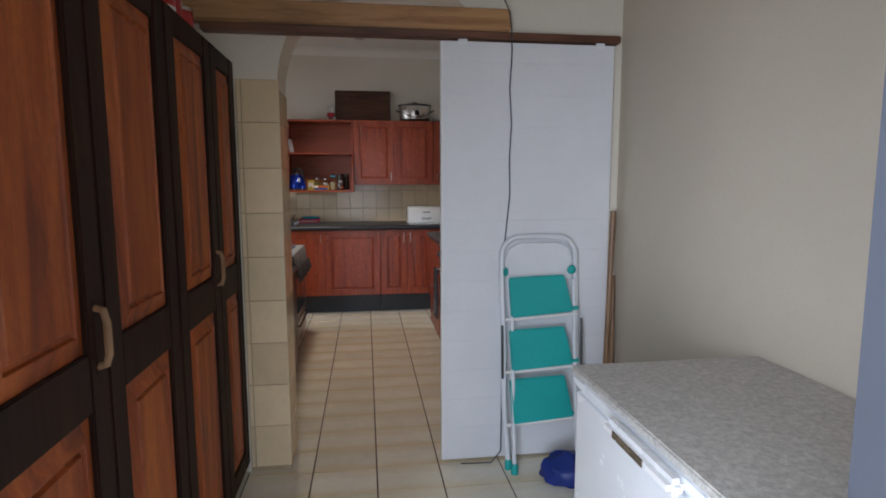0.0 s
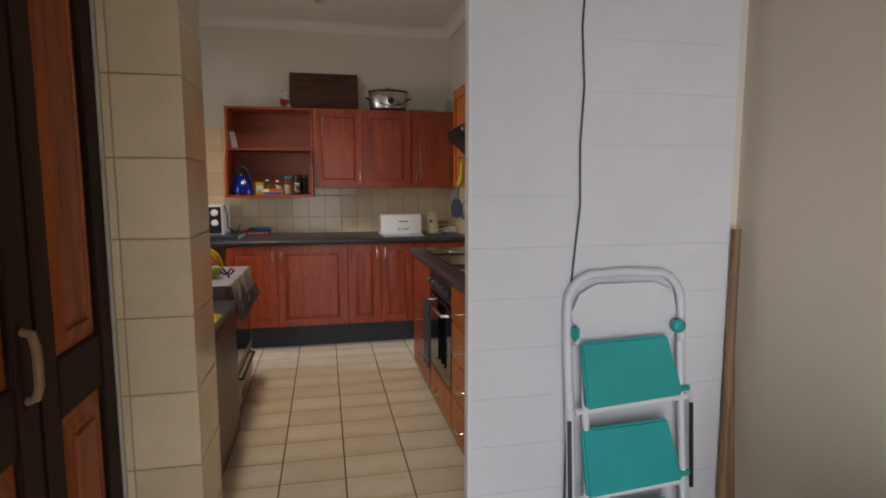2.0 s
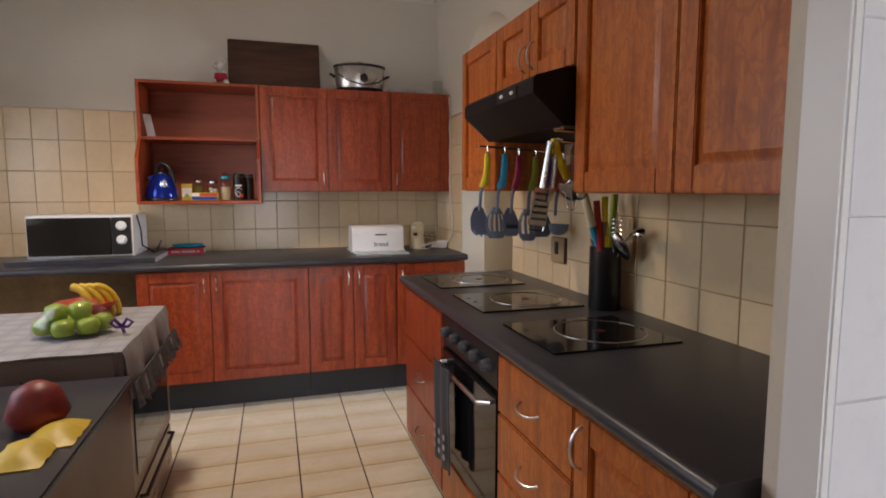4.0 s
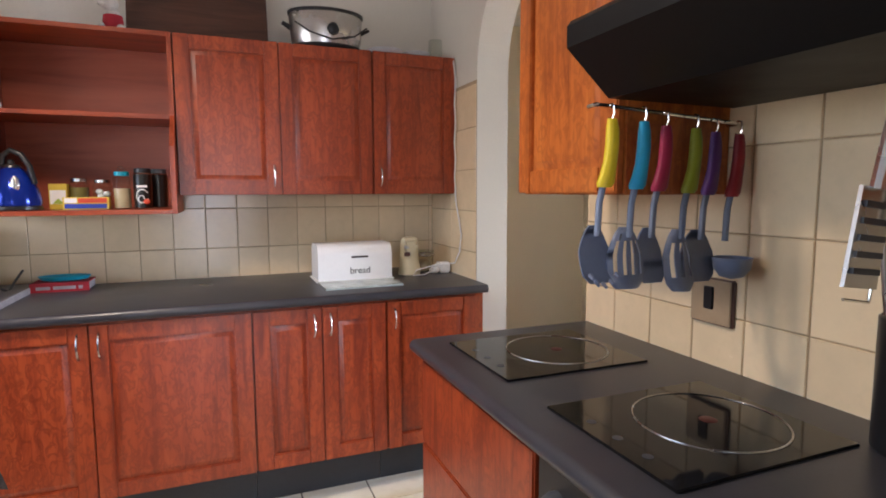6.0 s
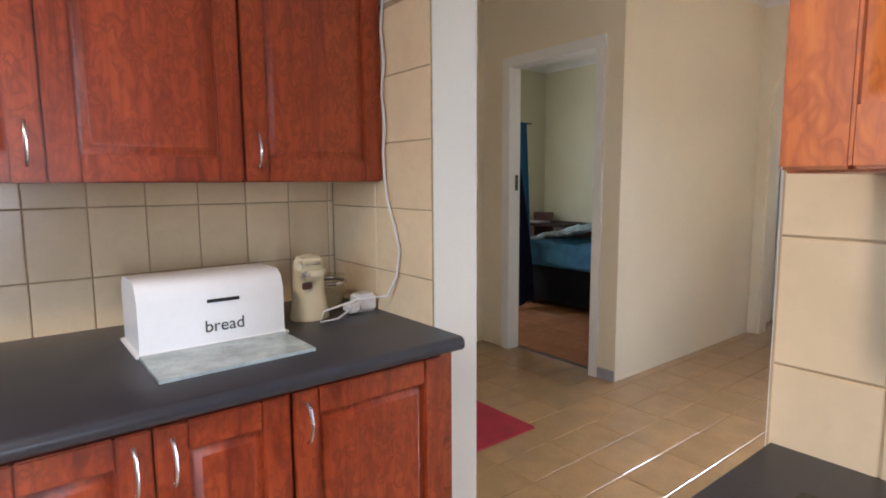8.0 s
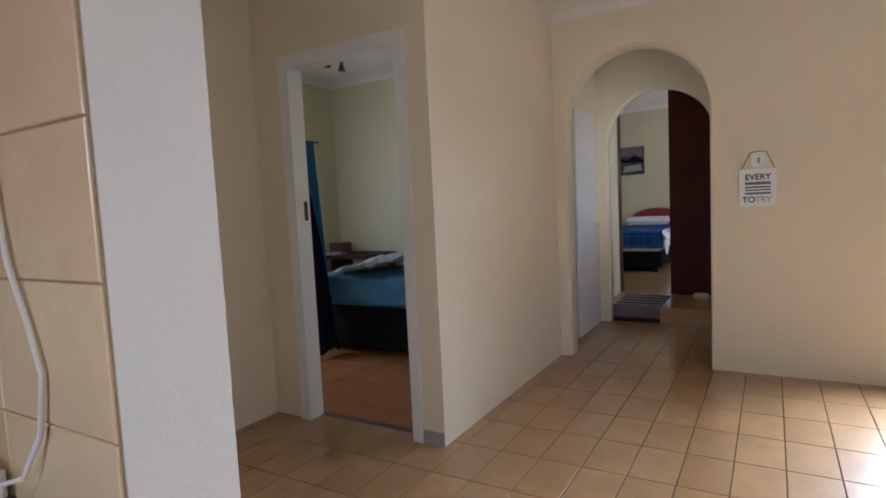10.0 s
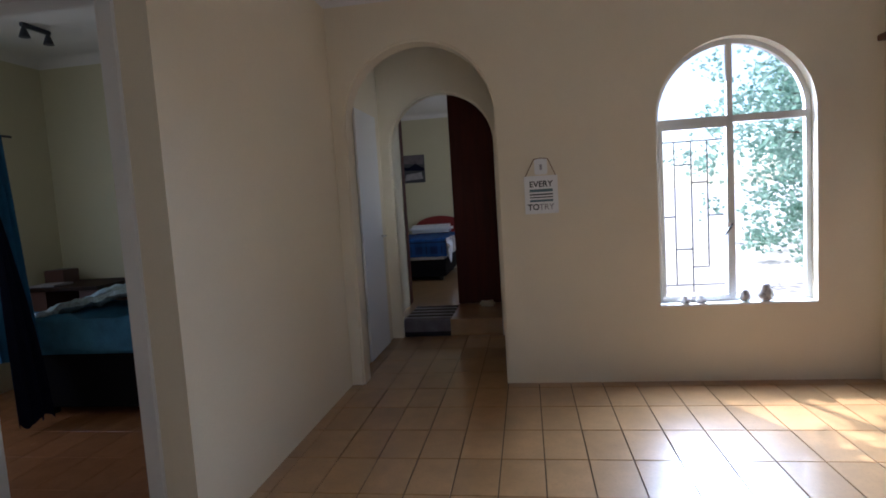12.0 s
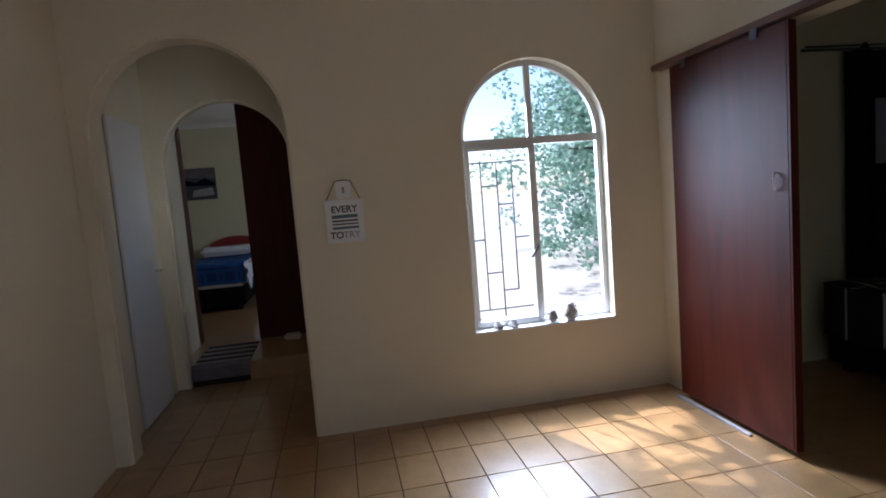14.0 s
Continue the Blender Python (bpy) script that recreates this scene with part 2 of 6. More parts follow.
M["lace"] = plaid("grey_checked_cloth", (0.33, 0.33, 0.345), (0.27, 0.27, 0.285), (0.22, 0.22, 0.235), 0.09, (0, 1))
M["lace_edge"] = surface("lace_edge", (0.09, 0.09, 0.10), 0.9, var=0.5, scale=40, fine=160, bump=0.6)
M["side_brown"] = surface("side_brown", (0.11, 0.055, 0.045), 0.4, var=0.08, scale=3, fine=70)
M["sheet_blue"] = surface("blue_sheet", (0.06, 0.20, 0.33), 0.85, var=0.25, scale=9, fine=130, bump=0.3)
M["bed_base"] = surface("bed_base", (0.010, 0.009, 0.010), 0.7, var=0.2, fine=80)
M["curtain_blue"] = surface("curtain_blue", (0.02, 0.12, 0.24), 0.85, var=0.2, scale=8, fine=140, bump=0.3)
M["curtain_navy"] = surface("curtain_navy", (0.01, 0.012, 0.03), 0.85, var=0.2, scale=8, fine=140, bump=0.3)
M["curtain_black"] = surface("curtain_black", (0.008, 0.007, 0.01), 0.85, var=0.2, scale=8, fine=140, bump=0.3)
M["plaid_blue"] = plaid("blue_plaid", (0.012, 0.04, 0.16), (0.02, 0.11, 0.36), (0.01, 0.02, 0.06), 0.22, (1, 2))
M["plaid_black"] = plaid("black_plaid", (0.010, 0.010, 0.013), (0.016, 0.016, 0.02), (0.6, 0.6, 0.62), 0.24, (0, 1))
M["headboard"] = surface("headboard_red", (0.22, 0.02, 0.018), 0.5, var=0.15, fine=60)
M["rug_grey"] = surface("rug_grey", (0.16, 0.14, 0.15), 0.95, var=0.25, scale=12, fine=150, bump=0.5)
M["rug_dark"] = surface("rug_dark", (0.02, 0.014, 0.016), 0.95, var=0.25, scale=12, fine=150, bump=0.5)
M["rug_light"] = surface("rug_light", (0.36, 0.34, 0.36), 0.95, var=0.2, scale=12, fine=150, bump=0.5)
M["sand"] = surface("pale_ground", (0.46, 0.415, 0.36), 0.9, var=0.2, scale=0.8, fine=12, bump=0.3)
M["bark"] = surface("bark", (0.10, 0.07, 0.05), 0.9, var=0.3, scale=5, fine=30, bump=0.6)
M["leaf"] = leafy("leaf", (0.13, 0.23, 0.17), (0.31, 0.43, 0.35))
for dull, level in (("bed_base", 0.08), ("curtain_navy", 0.1), ("curtain_black", 0.1), ("mahogany", 0.22), ("dark_wood", 0.2), ("hood_black", 0.2), ("dining_tile", 0.6), ("counter", 0.45)):
    M[dull].node_tree.nodes["Principled BSDF"].inputs["Specular IOR Level"].default_value = level
M["exterior"] = surface("exterior_wall", (0.5, 0.4, 0.3), 0.8, var=0.1, fine=60, bump=0.2)


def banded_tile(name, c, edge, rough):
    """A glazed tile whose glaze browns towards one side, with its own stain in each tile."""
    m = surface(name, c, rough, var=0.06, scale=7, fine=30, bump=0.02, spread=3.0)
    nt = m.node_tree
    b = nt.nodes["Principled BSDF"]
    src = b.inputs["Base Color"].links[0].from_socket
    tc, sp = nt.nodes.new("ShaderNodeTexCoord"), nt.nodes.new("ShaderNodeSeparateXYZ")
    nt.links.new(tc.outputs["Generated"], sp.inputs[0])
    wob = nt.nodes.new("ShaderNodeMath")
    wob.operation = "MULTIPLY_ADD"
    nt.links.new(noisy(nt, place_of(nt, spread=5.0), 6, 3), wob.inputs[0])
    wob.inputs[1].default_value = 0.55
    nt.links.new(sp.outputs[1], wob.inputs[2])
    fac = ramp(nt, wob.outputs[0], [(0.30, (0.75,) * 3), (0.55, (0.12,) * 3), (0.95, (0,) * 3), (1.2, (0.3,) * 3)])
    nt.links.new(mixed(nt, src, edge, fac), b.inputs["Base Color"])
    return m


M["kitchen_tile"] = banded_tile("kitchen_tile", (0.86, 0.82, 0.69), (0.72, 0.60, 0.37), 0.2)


def flat_colour(name, c, rough=0.45, metal=0.0):
    M[name] = surface(name, c, rough, metal, var=0.07, scale=12, fine=90, bump=0.03)
    return M[name]


# ---------------------------------------------------------------- mesh tools
def box(bm, x0, x1, y0, y1, z0, z1, bevel=0.0):
    vs = [bm.verts.new(p) for p in ((x0, y0, z0), (x1, y0, z0), (x1, y1, z0), (x0, y1, z0), (x0, y0, z1), (x1, y0, z1), (x1, y1, z1), (x0, y1, z1))]
    fs = [bm.faces.new([vs[k] for k in f]) for f in ((0, 3, 2, 1), (4, 5, 6, 7), (0, 1, 5, 4), (1, 2, 6, 5), (2, 3, 7, 6), (3, 0, 4, 7))]
    if bevel:
        es = {e for f in fs for e in f.edges}
        bmesh.ops.bevel(bm, geom=list(es), offset=bevel, segments=2, affect="EDGES", clamp_overlap=True)
    return vs


def boxed(*a, bevel=0.0):
    bm = bmesh.new()
    box(bm, *a, bevel=bevel)
    return bm


def prism(points, axis, c0, c1, bm=None):
    """A flat outline (u, v) pushed from c0 to c1 along an axis: x takes (y, z), y takes (x, z), z takes (x, y)."""
    bm = bm or bmesh.new()
    def at(u, v, c):
        return {"x": (c, u, v), "y": (u, c, v), "z": (u, v, c)}[axis]
    lo, hi = [bm.verts.new(at(u, v, c0)) for u, v in points], [bm.verts.new(at(u, v, c1)) for u, v in points]
    n = len(points)
    for k in range(n):
        bm.faces.new((lo[k], lo[(k + 1) % n], hi[(k + 1) % n], hi[k]))
    bm.faces.new(lo[::-1])
    bm.faces.new(hi)
    bmesh.ops.recalc_face_normals(bm, faces=bm.faces)
    return bm


def tube(points, r, sides=8, closed=False, bm=None, taper=None):
    bm = bm or bmesh.new()
    pts = [Vector(p) for p in points]
    rings, n, up = [], len(pts), None
    for k, p in enumerate(pts):
        a = pts[(k - 1) % n] if closed or k else pts[0]
        b = pts[(k + 1) % n] if closed or k < n - 1 else pts[-1]
        d = (b - a).normalized()
        side = d.cross(up) if up is not None and d.cross(up).length > 1e-3 else d.orthogonal()
        side.normalize()
        up = side.cross(d).normalized()
        rr = r if taper is None else r + (taper - r) * k / max(1, n - 1)
        rings.append([bm.verts.new(p + rr * (math.cos(2 * math.pi * j / sides) * side + math.sin(2 * math.pi * j / sides) * up)) for j in range(sides)])
    for k in range(n if closed else n - 1):
        a, b = rings[k], rings[(k + 1) % n]
        for j in range(sides):
            bm.faces.new((a[j], a[(j + 1) % sides], b[(j + 1) % sides], b[j]))
    if not closed:
        bm.faces.new(rings[0][::-1])
        bm.faces.new(rings[-1])
    bmesh.ops.recalc_face_normals(bm, faces=bm.faces)
    return bm


def lathe(profile, at, sides=24, sx=1.0, sy=1.0, bm=None):
    """Turns a profile of (radius, height) round an upright axis."""
    bm = bm or bmesh.new()
    rings = []
    for r, z in profile:
        rings.append([bm.verts.new((at[0] + sx * r * math.cos(2 * math.pi * k / sides), at[1] + sy * r * math.sin(2 * math.pi * k / sides), at[2] + z)) for k in range(sides)])
    for a, b in zip(rings, rings[1:]):
        for k in range(sides):
            bm.faces.new((a[k], a[(k + 1) % sides], b[(k + 1) % sides], b[k]))
    bm.faces.new(rings[0][::-1])
    bm.faces.new(rings[-1])
    bmesh.ops.recalc_face_normals(bm, faces=bm.faces)
    return bm


def sheet(nx, ny, f, thick=0.0, bm=None):
    """A soft sheet: f(u, v) gives the place for u and v from 0 to 1."""
    bm = bm or bmesh.new()
    g = [[bm.verts.new(f(i / nx, j / ny)) for j in range(ny + 1)] for i in range(nx + 1)]
    fs = [bm.faces.new((g[i][j], g[i + 1][j], g[i + 1][j + 1], g[i][j + 1])) for i in range(nx) for j in range(ny)]
    if thick:
        bmesh.ops.recalc_face_normals(bm, faces=fs)
        bmesh.ops.solidify(bm, geom=fs, thickness=thick)
    return bm


def arc(cx, cz, r, a0, a1, n=16, rz=None):
    rz = rz or r
    return [(cx + r * math.cos(radians(a0 + (a1 - a0) * k / n)), cz + rz * math.sin(radians(a0 + (a1 - a0) * k / n))) for k in range(n + 1)]


def linked(name, bm, material, origin=(0, 0, 0), smooth=35):
    me = bpy.data.meshes.new(name)
    bmesh.ops.translate(bm, verts=bm.verts, vec=-Vector(origin))
    bm.to_mesh(me)
    bm.free()
    if smooth:
        me.shade_smooth()
        me.set_sharp_from_angle(angle=radians(smooth))
    me.materials.append(material)
    ob = new(name, me)
    ob.location = origin
    return ob


def thing(name, at, label, category, group=""):
    """An Empty at the base of a thing; its parts hang under it."""
    return tagged(new(name), label, category, group) if not at else tagged(placed(new(name), at), label, category, group)


def placed(ob, at):
    ob.location = at
    return ob




def origin_of(ob):
    return Vector(ob.location) + (origin_of(ob.parent) if ob.parent else Vector())


def part(name, bm, material, parent, label="", smooth=35):
    """One mesh under a thing or a part, drawn in the place's own metres."""
    ob = linked(name, bm, material, origin_of(parent), smooth)
    ob.location = (0, 0, 0)
    ob.parent = parent
    return tagged(ob, label)


def single(name, bm, material, at, label, category, group="", smooth=35):
    return tagged(linked(name, bm, material, at, smooth), label, category, group)


def setting(name, bm, material, label="", smooth=0):
    return tagged(linked(name, bm, material, (0, 0, 0), smooth), label, name.split("_")[0], kind="structure")


def piece_mesh(name, w, d, h, bevel, material):
    """A thin tile, its face up, with a small chamfer; 10 faces."""
    bm = bmesh.new()
    lo = [bm.verts.new((sx * w / 2, sy * d / 2, -h)) for sx, sy in ((-1, -1), (1, -1), (1, 1), (-1, 1))]
    md = [bm.verts.new((sx * w / 2, sy * d / 2, -bevel)) for sx, sy in ((-1, -1), (1, -1), (1, 1), (-1, 1))]
    hi = [bm.verts.new((sx * (w / 2 - bevel), sy * (d / 2 - bevel), 0)) for sx, sy in ((-1, -1), (1, -1), (1, 1), (-1, 1))]
    for a, b in ((lo, md), (md, hi)):
        for k in range(4):
            bm.faces.new((a[k], a[(k + 1) % 4], b[(k + 1) % 4], b[k]))
    bm.faces.new(hi)
    me = bpy.data.meshes.new(name)
    bm.to_mesh(me)
    bm.free()
    me.materials.append(material)
    return me


# ---------------------------------------------------------------- structure
H = 2.70
KX, KBACK = 1.235, 6.08          # kitchen: wall beside the hobs, wall behind the far cabinets
ARCH_Y0, ARCH_Y1 = 4.64, 5.50    # arch from the kitchen to the dining room
DX = 1.41                        # dining side of that wall
NORTH, DOORX, STEP_Y = 7.56, 3.325, 6.322
WINX, SOUTH = 5.21, 2.88
FL = 0.155                       # the far bedroom lies one step up


def arched(u0, u1, base, spring, top, a, b, axis, c0, c1, soft=0.0):
    """A wall from u0 to u1 with a round-headed opening from a to b."""
    bm = bmesh.new()
    seen = {}

    def at(u, v, c):
        key = (round(u, 5), round(v, 5), c)
        if key not in seen:
            seen[key] = bm.verts.new({"x": (c, u, v), "y": (u, c, v)}[axis])
        return seen[key]

    head = arc((a + b) / 2, spring, (b - a) / 2, 180, 0, 24)
    fields = [[(u0, base), (a, base), head[0], (a, top), (u0, top)], [(b, base), (u1, base), (u1, top), (b, top), head[-1]]]
    fields += [[p, q, (q[0], top), (p[0], top)] for p, q in zip(head, head[1:])]
    rim = [(u0, base), (a, base)] + head + [(b, base), (u1, base), (u1, top)] + [(p[0], top) for p in head[::-1]] + [(u0, top)]
    for c in (c0, c1):
        for f in fields:
            bm.faces.new([at(u, v, c) for u, v in f])
    for p, q in zip(rim, rim[1:] + rim[:1]):
        bm.faces.new([at(*p, c0), at(*q, c0), at(*q, c1), at(*p, c1)])
    bmesh.ops.recalc_face_normals(bm, faces=bm.faces)
    if soft:
        line = [at(a, base, c) for c in (c0, c1)] + [at(*p, c) for p in head for c in (c0, c1)] + [at(b, base, c) for c in (c0, c1)]
        edges = [e for e in bm.edges if e.verts[0] in line and e.verts[1] in line and len({round(v.co[0 if axis == "x" else 1], 4) for v in e.verts}) == 1]
        bmesh.ops.bevel(bm, geom=edges, offset=soft, segments=3, affect="EDGES")
    return bm


setting("floor_kitchen", boxed(-2.05, 1.41, 0.10, 6.20, -0.12, -0.006), M["grout"], "kitchen and scullery floor bed with dark joints between cream tiles")
setting("floor_dining", boxed(1.41, 5.37, 2.72, 7.70, -0.12, -0.0062), M["grout"], "dining room floor bed with dark joints between brown tiles")
setting("floor_passage", boxed(5.37, 6.67, 5.06, 6.47, -0.12, -0.0062), M["grout"], "passage floor bed with dark joints between brown tiles")
setting("floor_bedroom", boxed(3.32, 6.60, 6.46, 9.40, -0.12, -0.0058), M["grout"], "bedroom floor bed with dark joints between reddish-brown tiles")
setting("floor_far_bedroom", boxed(7.42, 11.2, 4.4, 8.2, -0.12, FL - 0.002), M["dining_tile"], "brown tiled far bedroom floor")
setting("floor_south_bedroom", boxed(1.6, 5.21, -0.6, 2.72, -0.12, -0.002), M["dining_tile"], "dark brown floor of the room behind the sliding door")
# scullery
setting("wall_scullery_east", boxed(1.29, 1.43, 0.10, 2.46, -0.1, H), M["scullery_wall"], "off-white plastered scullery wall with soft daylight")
setting("wall_scullery_west", boxed(-1.06, -0.92, 0.10, 2.40, -0.1, H), M["white_wall"], "white wall behind the tall cupboards")
bm = prism([(-1.06, -0.1), (-0.43, -0.1), (-0.43, 2.12), (0.6, 2.12), (0.6, -0.1), (1.43, -0.1), (1.43, H), (-1.06, H)], "y", 0.165, 0.29)
setting("wall_entrance", bm, M["white_wall"], "white wall round the entrance doorway")
bm = arched(-2.05, 1.43, -0.1, 1.70, H, -0.235, 0.72, "y", 2.385, 2.63)
setting("wall_partition", bm, M["white_wall"], "white wall with a round-headed opening to the kitchen")
# kitchen
setting("wall_kitchen_east_south", boxed(KX, DX, 2.63, ARCH_Y0, -0.1, H), M["kitchen_wall"], "cream wall beside the hobs")
bm = arched(ARCH_Y0, KBACK + 0.12, -0.1, 1.83, H, ARCH_Y0 + 0.001, ARCH_Y1, "x", 1.255, DX)
setting("wall_kitchen_arch", bm, M["kitchen_wall"], "cream wall with a round arch to the dining room")
setting("wall_kitchen_north", boxed(-2.05, 1.255, KBACK, KBACK + 0.12, -0.1, H), M["kitchen_wall"], "cream kitchen wall behind the cabinets")
bm = bmesh.new()
box(bm, -2.05, -1.9, 2.63, 3.4, -0.1, H)
box(bm, -2.05, -1.9, 5.0, KBACK, -0.1, H)
box(bm, -2.05, -1.9, 3.4, 5.0, -0.1, 1.0)
box(bm, -2.05, -1.9, 3.4, 5.0, 2.1, H)
setting("wall_kitchen_west", bm, M["kitchen_wall"], "cream kitchen wall with a window opening")
# dining room
setting("wall_dining_west", boxed(1.27, DX, KBACK + 0.12, NORTH + 0.12, -0.1, H), M["cream_wall"], "cream dining room wall")
setting("wall_dining_north", boxed(DX, DOORX, NORTH, NORTH + 0.12, -0.1, H), M["cream_wall"], "cream plastered dining room wall")
bm = prism([(STEP_Y, -0.1), (6.49, -0.1), (6.49, 2.13), (7.30, 2.13), (7.30, -0.1), (NORTH + 0.12, -0.1), (NORTH + 0.12, H), (STEP_Y, H)], "x", DOORX, DOORX + 0.085)
setting("wall_bedroom_door", bm, M["cream_wall"], "cream wall with the bedroom doorway")
setting("wall_dining_step", boxed(DOORX + 0.085, WINX, STEP_Y, STEP_Y + 0.13, -0.1, H), M["cream_wall"], "long cream wall beside the bedroom doorway")
bm = arched(4.60, STEP_Y, -0.1, 1.84, H, 5.213, 6.23, "x", WINX, WINX + 0.16, 0.014)
setting("wall_window_north", bm, M["cream_wall"], "cream wall with a round arch to the passage", 35)
bm = bmesh.new()
box(bm, WINX, WINX + 0.16, 2.72, 4.60, -0.1, 0.498)
arched_top = arched(2.72, 4.60, 0.498, 1.708, H, 3.245, 4.19, "x", WINX, WINX + 0.16)
setting("wall_window_south", arched_top, M["cream_wall"], "cream wall with an arched window opening")
setting("wall_under_window", bm, M["cream_wall"], "cream wall under the arched window")
bm = prism([(1.41, -0.1), (2.7, -0.1), (2.7, 2.05), (4.36, 2.05), (4.36, -0.1), (WINX, -0.1), (WINX, H), (1.41, H)], "y", 2.73, SOUTH)
setting("wall_dining_south", bm, M["cream_wall"], "cream wall with a wide opening behind the sliding door")
# passage and the room at its end
setting("wall_passage_north", boxed(WINX + 0.16, 7.42, 6.345, 6.47, -0.1, H), M["cream_wall"], "cream passage wall")
bm = bmesh.new()
box(bm, WINX + 0.16, 5.7, 5.06, 5.19, -0.1, H)
box(bm, 6.2, 7.42, 5.06, 5.19, -0.1, H)
box(bm, 5.7, 6.2, 5.06, 5.19, -0.1, 1.15)
box(bm, 5.7, 6.2, 5.06, 5.19, 1.75, H)
setting("wall_passage_south", bm, M["cream_wall"], "cream passage wall with a window opening")
bm = arched(5.19, 6.345, -0.1, 1.777, H, 5.296, 6.244, "x", 6.55, 6.67, 0.014)
setting("wall_passage_arch", bm, M["cream_wall"], "cream wall with a second round arch in the passage", 35)
bm = prism([(4.4, -0.1), (5.25, -0.1), (5.25, 2.45), (6.41, 2.45), (6.41, -0.1), (8.2, -0.1), (8.2, H), (4.4, H)], "x", 7.42, 7.54)
setting("wall_far_door", bm, M["bedroom_wall"], "wall with the far bedroom doorway")
setting("step_passage", boxed(6.671, 7.419, 5.191, 6.344, -0.12, FL), M["dining_tile"], "brown tiled landing before the far bedroom")
setting("step_riser", boxed(6.60, 6.6705, 5.299, 6.241, -0.12, FL, bevel=0.004), M["dining_tile"], "brown tiled step under the second arch")
setting("wall_far_bedroom_east", boxed(10.6, 10.72, 4.4, 8.2, -0.1, H), M["bedroom_wall"], "pale green far bedroom wall")
setting("wall_far_bedroom_north", boxed(7.54, 10.6, 8.08, 8.2, -0.1, H), M["bedroom_wall"], "pale green far bedroom wall")
bm = bmesh.new()
box(bm, 7.54, 8.0, 4.4, 4.52, -0.1, H)
box(bm, 9.4, 10.6, 4.4, 4.52, -0.1, H)
box(bm, 8.0, 9.4, 4.4, 4.52, -0.1, 0.9)
box(bm, 8.0, 9.4, 4.4, 4.52, 2.1, H)
setting("wall_far_bedroom_south", bm, M["bedroom_wall"], "pale green wall with an assumed, unseen window opening")
# bedroom
bm = bmesh.new()
# opening for an assumed window, out of view, that lets the fill in
box(bm, 3.31, 3.5, 9.15, 9.27, -0.1, H)
box(bm, 4.4, 6.4, 9.15, 9.27, -0.1, H)
box(bm, 3.5, 4.4, 9.15, 9.27, -0.1, 0.9)
box(bm, 3.5, 4.4, 9.15, 9.27, 2.1, H)
setting("wall_bedroom_north", bm, M["bedroom_wall"], "pale green bedroom wall")
setting("wall_bedroom_east", boxed(5.85, 5.97, 6.47, 9.15, -0.1, H), M["bedroom_wall"], "pale green bedroom wall")
setting("wall_bedroom_west", boxed(3.31, 3.43, NORTH + 0.12, 9.15, -0.1, H), M["bedroom_wall"], "pale green bedroom wall")
# room behind the sliding door
bm = bmesh.new()
box(bm, WINX, WINX + 0.16, -0.6, 0.35, -0.1, H)
box(bm, WINX, WINX + 0.16, 1.35, 2.72, -0.1, H)
box(bm, WINX, WINX + 0.16, 0.35, 1.35, -0.1, 0.9)
box(bm, WINX, WINX + 0.16, 0.35, 1.35, 2.0, H)
setting("wall_south_room_east", bm, M["bedroom_wall"], "pale green wall with a curtained window")
setting("wall_south_room_south", boxed(1.6, WINX, -0.72, -0.6, -0.1, H), M["bedroom_wall"], "pale green wall")
setting("wall_south_room_west", boxed(1.48, 1.6, -0.72, 2.73, -0.1, H), M["bedroom_wall"], "pale green wall")
# ceilings and roof
setting("ceiling_kitchen", boxed(-2.05, DX, 0.2, 6.2, H, H + 0.08), M["ceiling"], "off-white kitchen ceiling")
setting("ceiling_dining", boxed(DX, 5.37, 2.72, 7.68, H, H + 0.08), M["ceiling"], "off-white dining room ceiling")
setting("ceiling_passage", boxed(5.37, 7.54, 5.06, 7.68, H, H + 0.08), M["ceiling"], "off-white passage ceiling")
setting("ceiling_bedroom", boxed(3.31, 6.4, 7.68, 9.27, H, H + 0.08), M["ceiling"], "off-white bedroom ceiling")
setting("ceiling_far_bedroom", boxed(7.54, 10.72, 4.4, 8.2, H, H + 0.08), M["ceiling"], "off-white far bedroom ceiling")
setting("ceiling_south_room", boxed(1.48, 5.37, -0.72, 2.72, H, H + 0.08), M["ceiling"], "off-white ceiling")
# north edges lengthened to y 10.2, out of view, to block sun into the bedroom
setting("roof_east_wing", boxed(7.3, 11.0, 4.3, 10.2, H + 0.1, H + 0.25), M["exterior"], "flat roof slab over the east wing")
setting("roof_passage", boxed(5.6, 7.3, 5.05, 10.2, H + 0.1, H + 0.25), M["exterior"], "flat roof slab over the passage")
# unseen slab, added to keep the sun off the ground at the entrance
setting("roof_porch", boxed(-5.4, 4.8, -6.6, -0.9, H + 0.1, H + 0.25), M["exterior"], "added unseen slab that shades the ground before the entrance")
setting("roof", boxed(-2.4, 5.6, -0.9, 10.2, H + 0.1, H + 0.25), M["exterior"], "flat roof slab over the house")


def cornice(name, x0, x1, y0, y1, axis, side, z=H):
    """A concave moulding along the foot of the ceiling."""
    d = 0.075
    prof = [(0, 0), (0, -d)] + [(side * (d - d * math.cos(radians(a))) , -d + d * math.sin(radians(a))) for a in (15, 35, 55, 75)] + [(side * d, 0)]
    if axis == "x":
        bm = prism([(y0 + u, z + v) for u, v in prof], "x", x0, x1)
    else:
        bm = prism([(x0 + u, z + v) for u, v in prof], "y", y0, y1)
    setting(name, bm, M["ceiling"], "white coved cornice", 40)


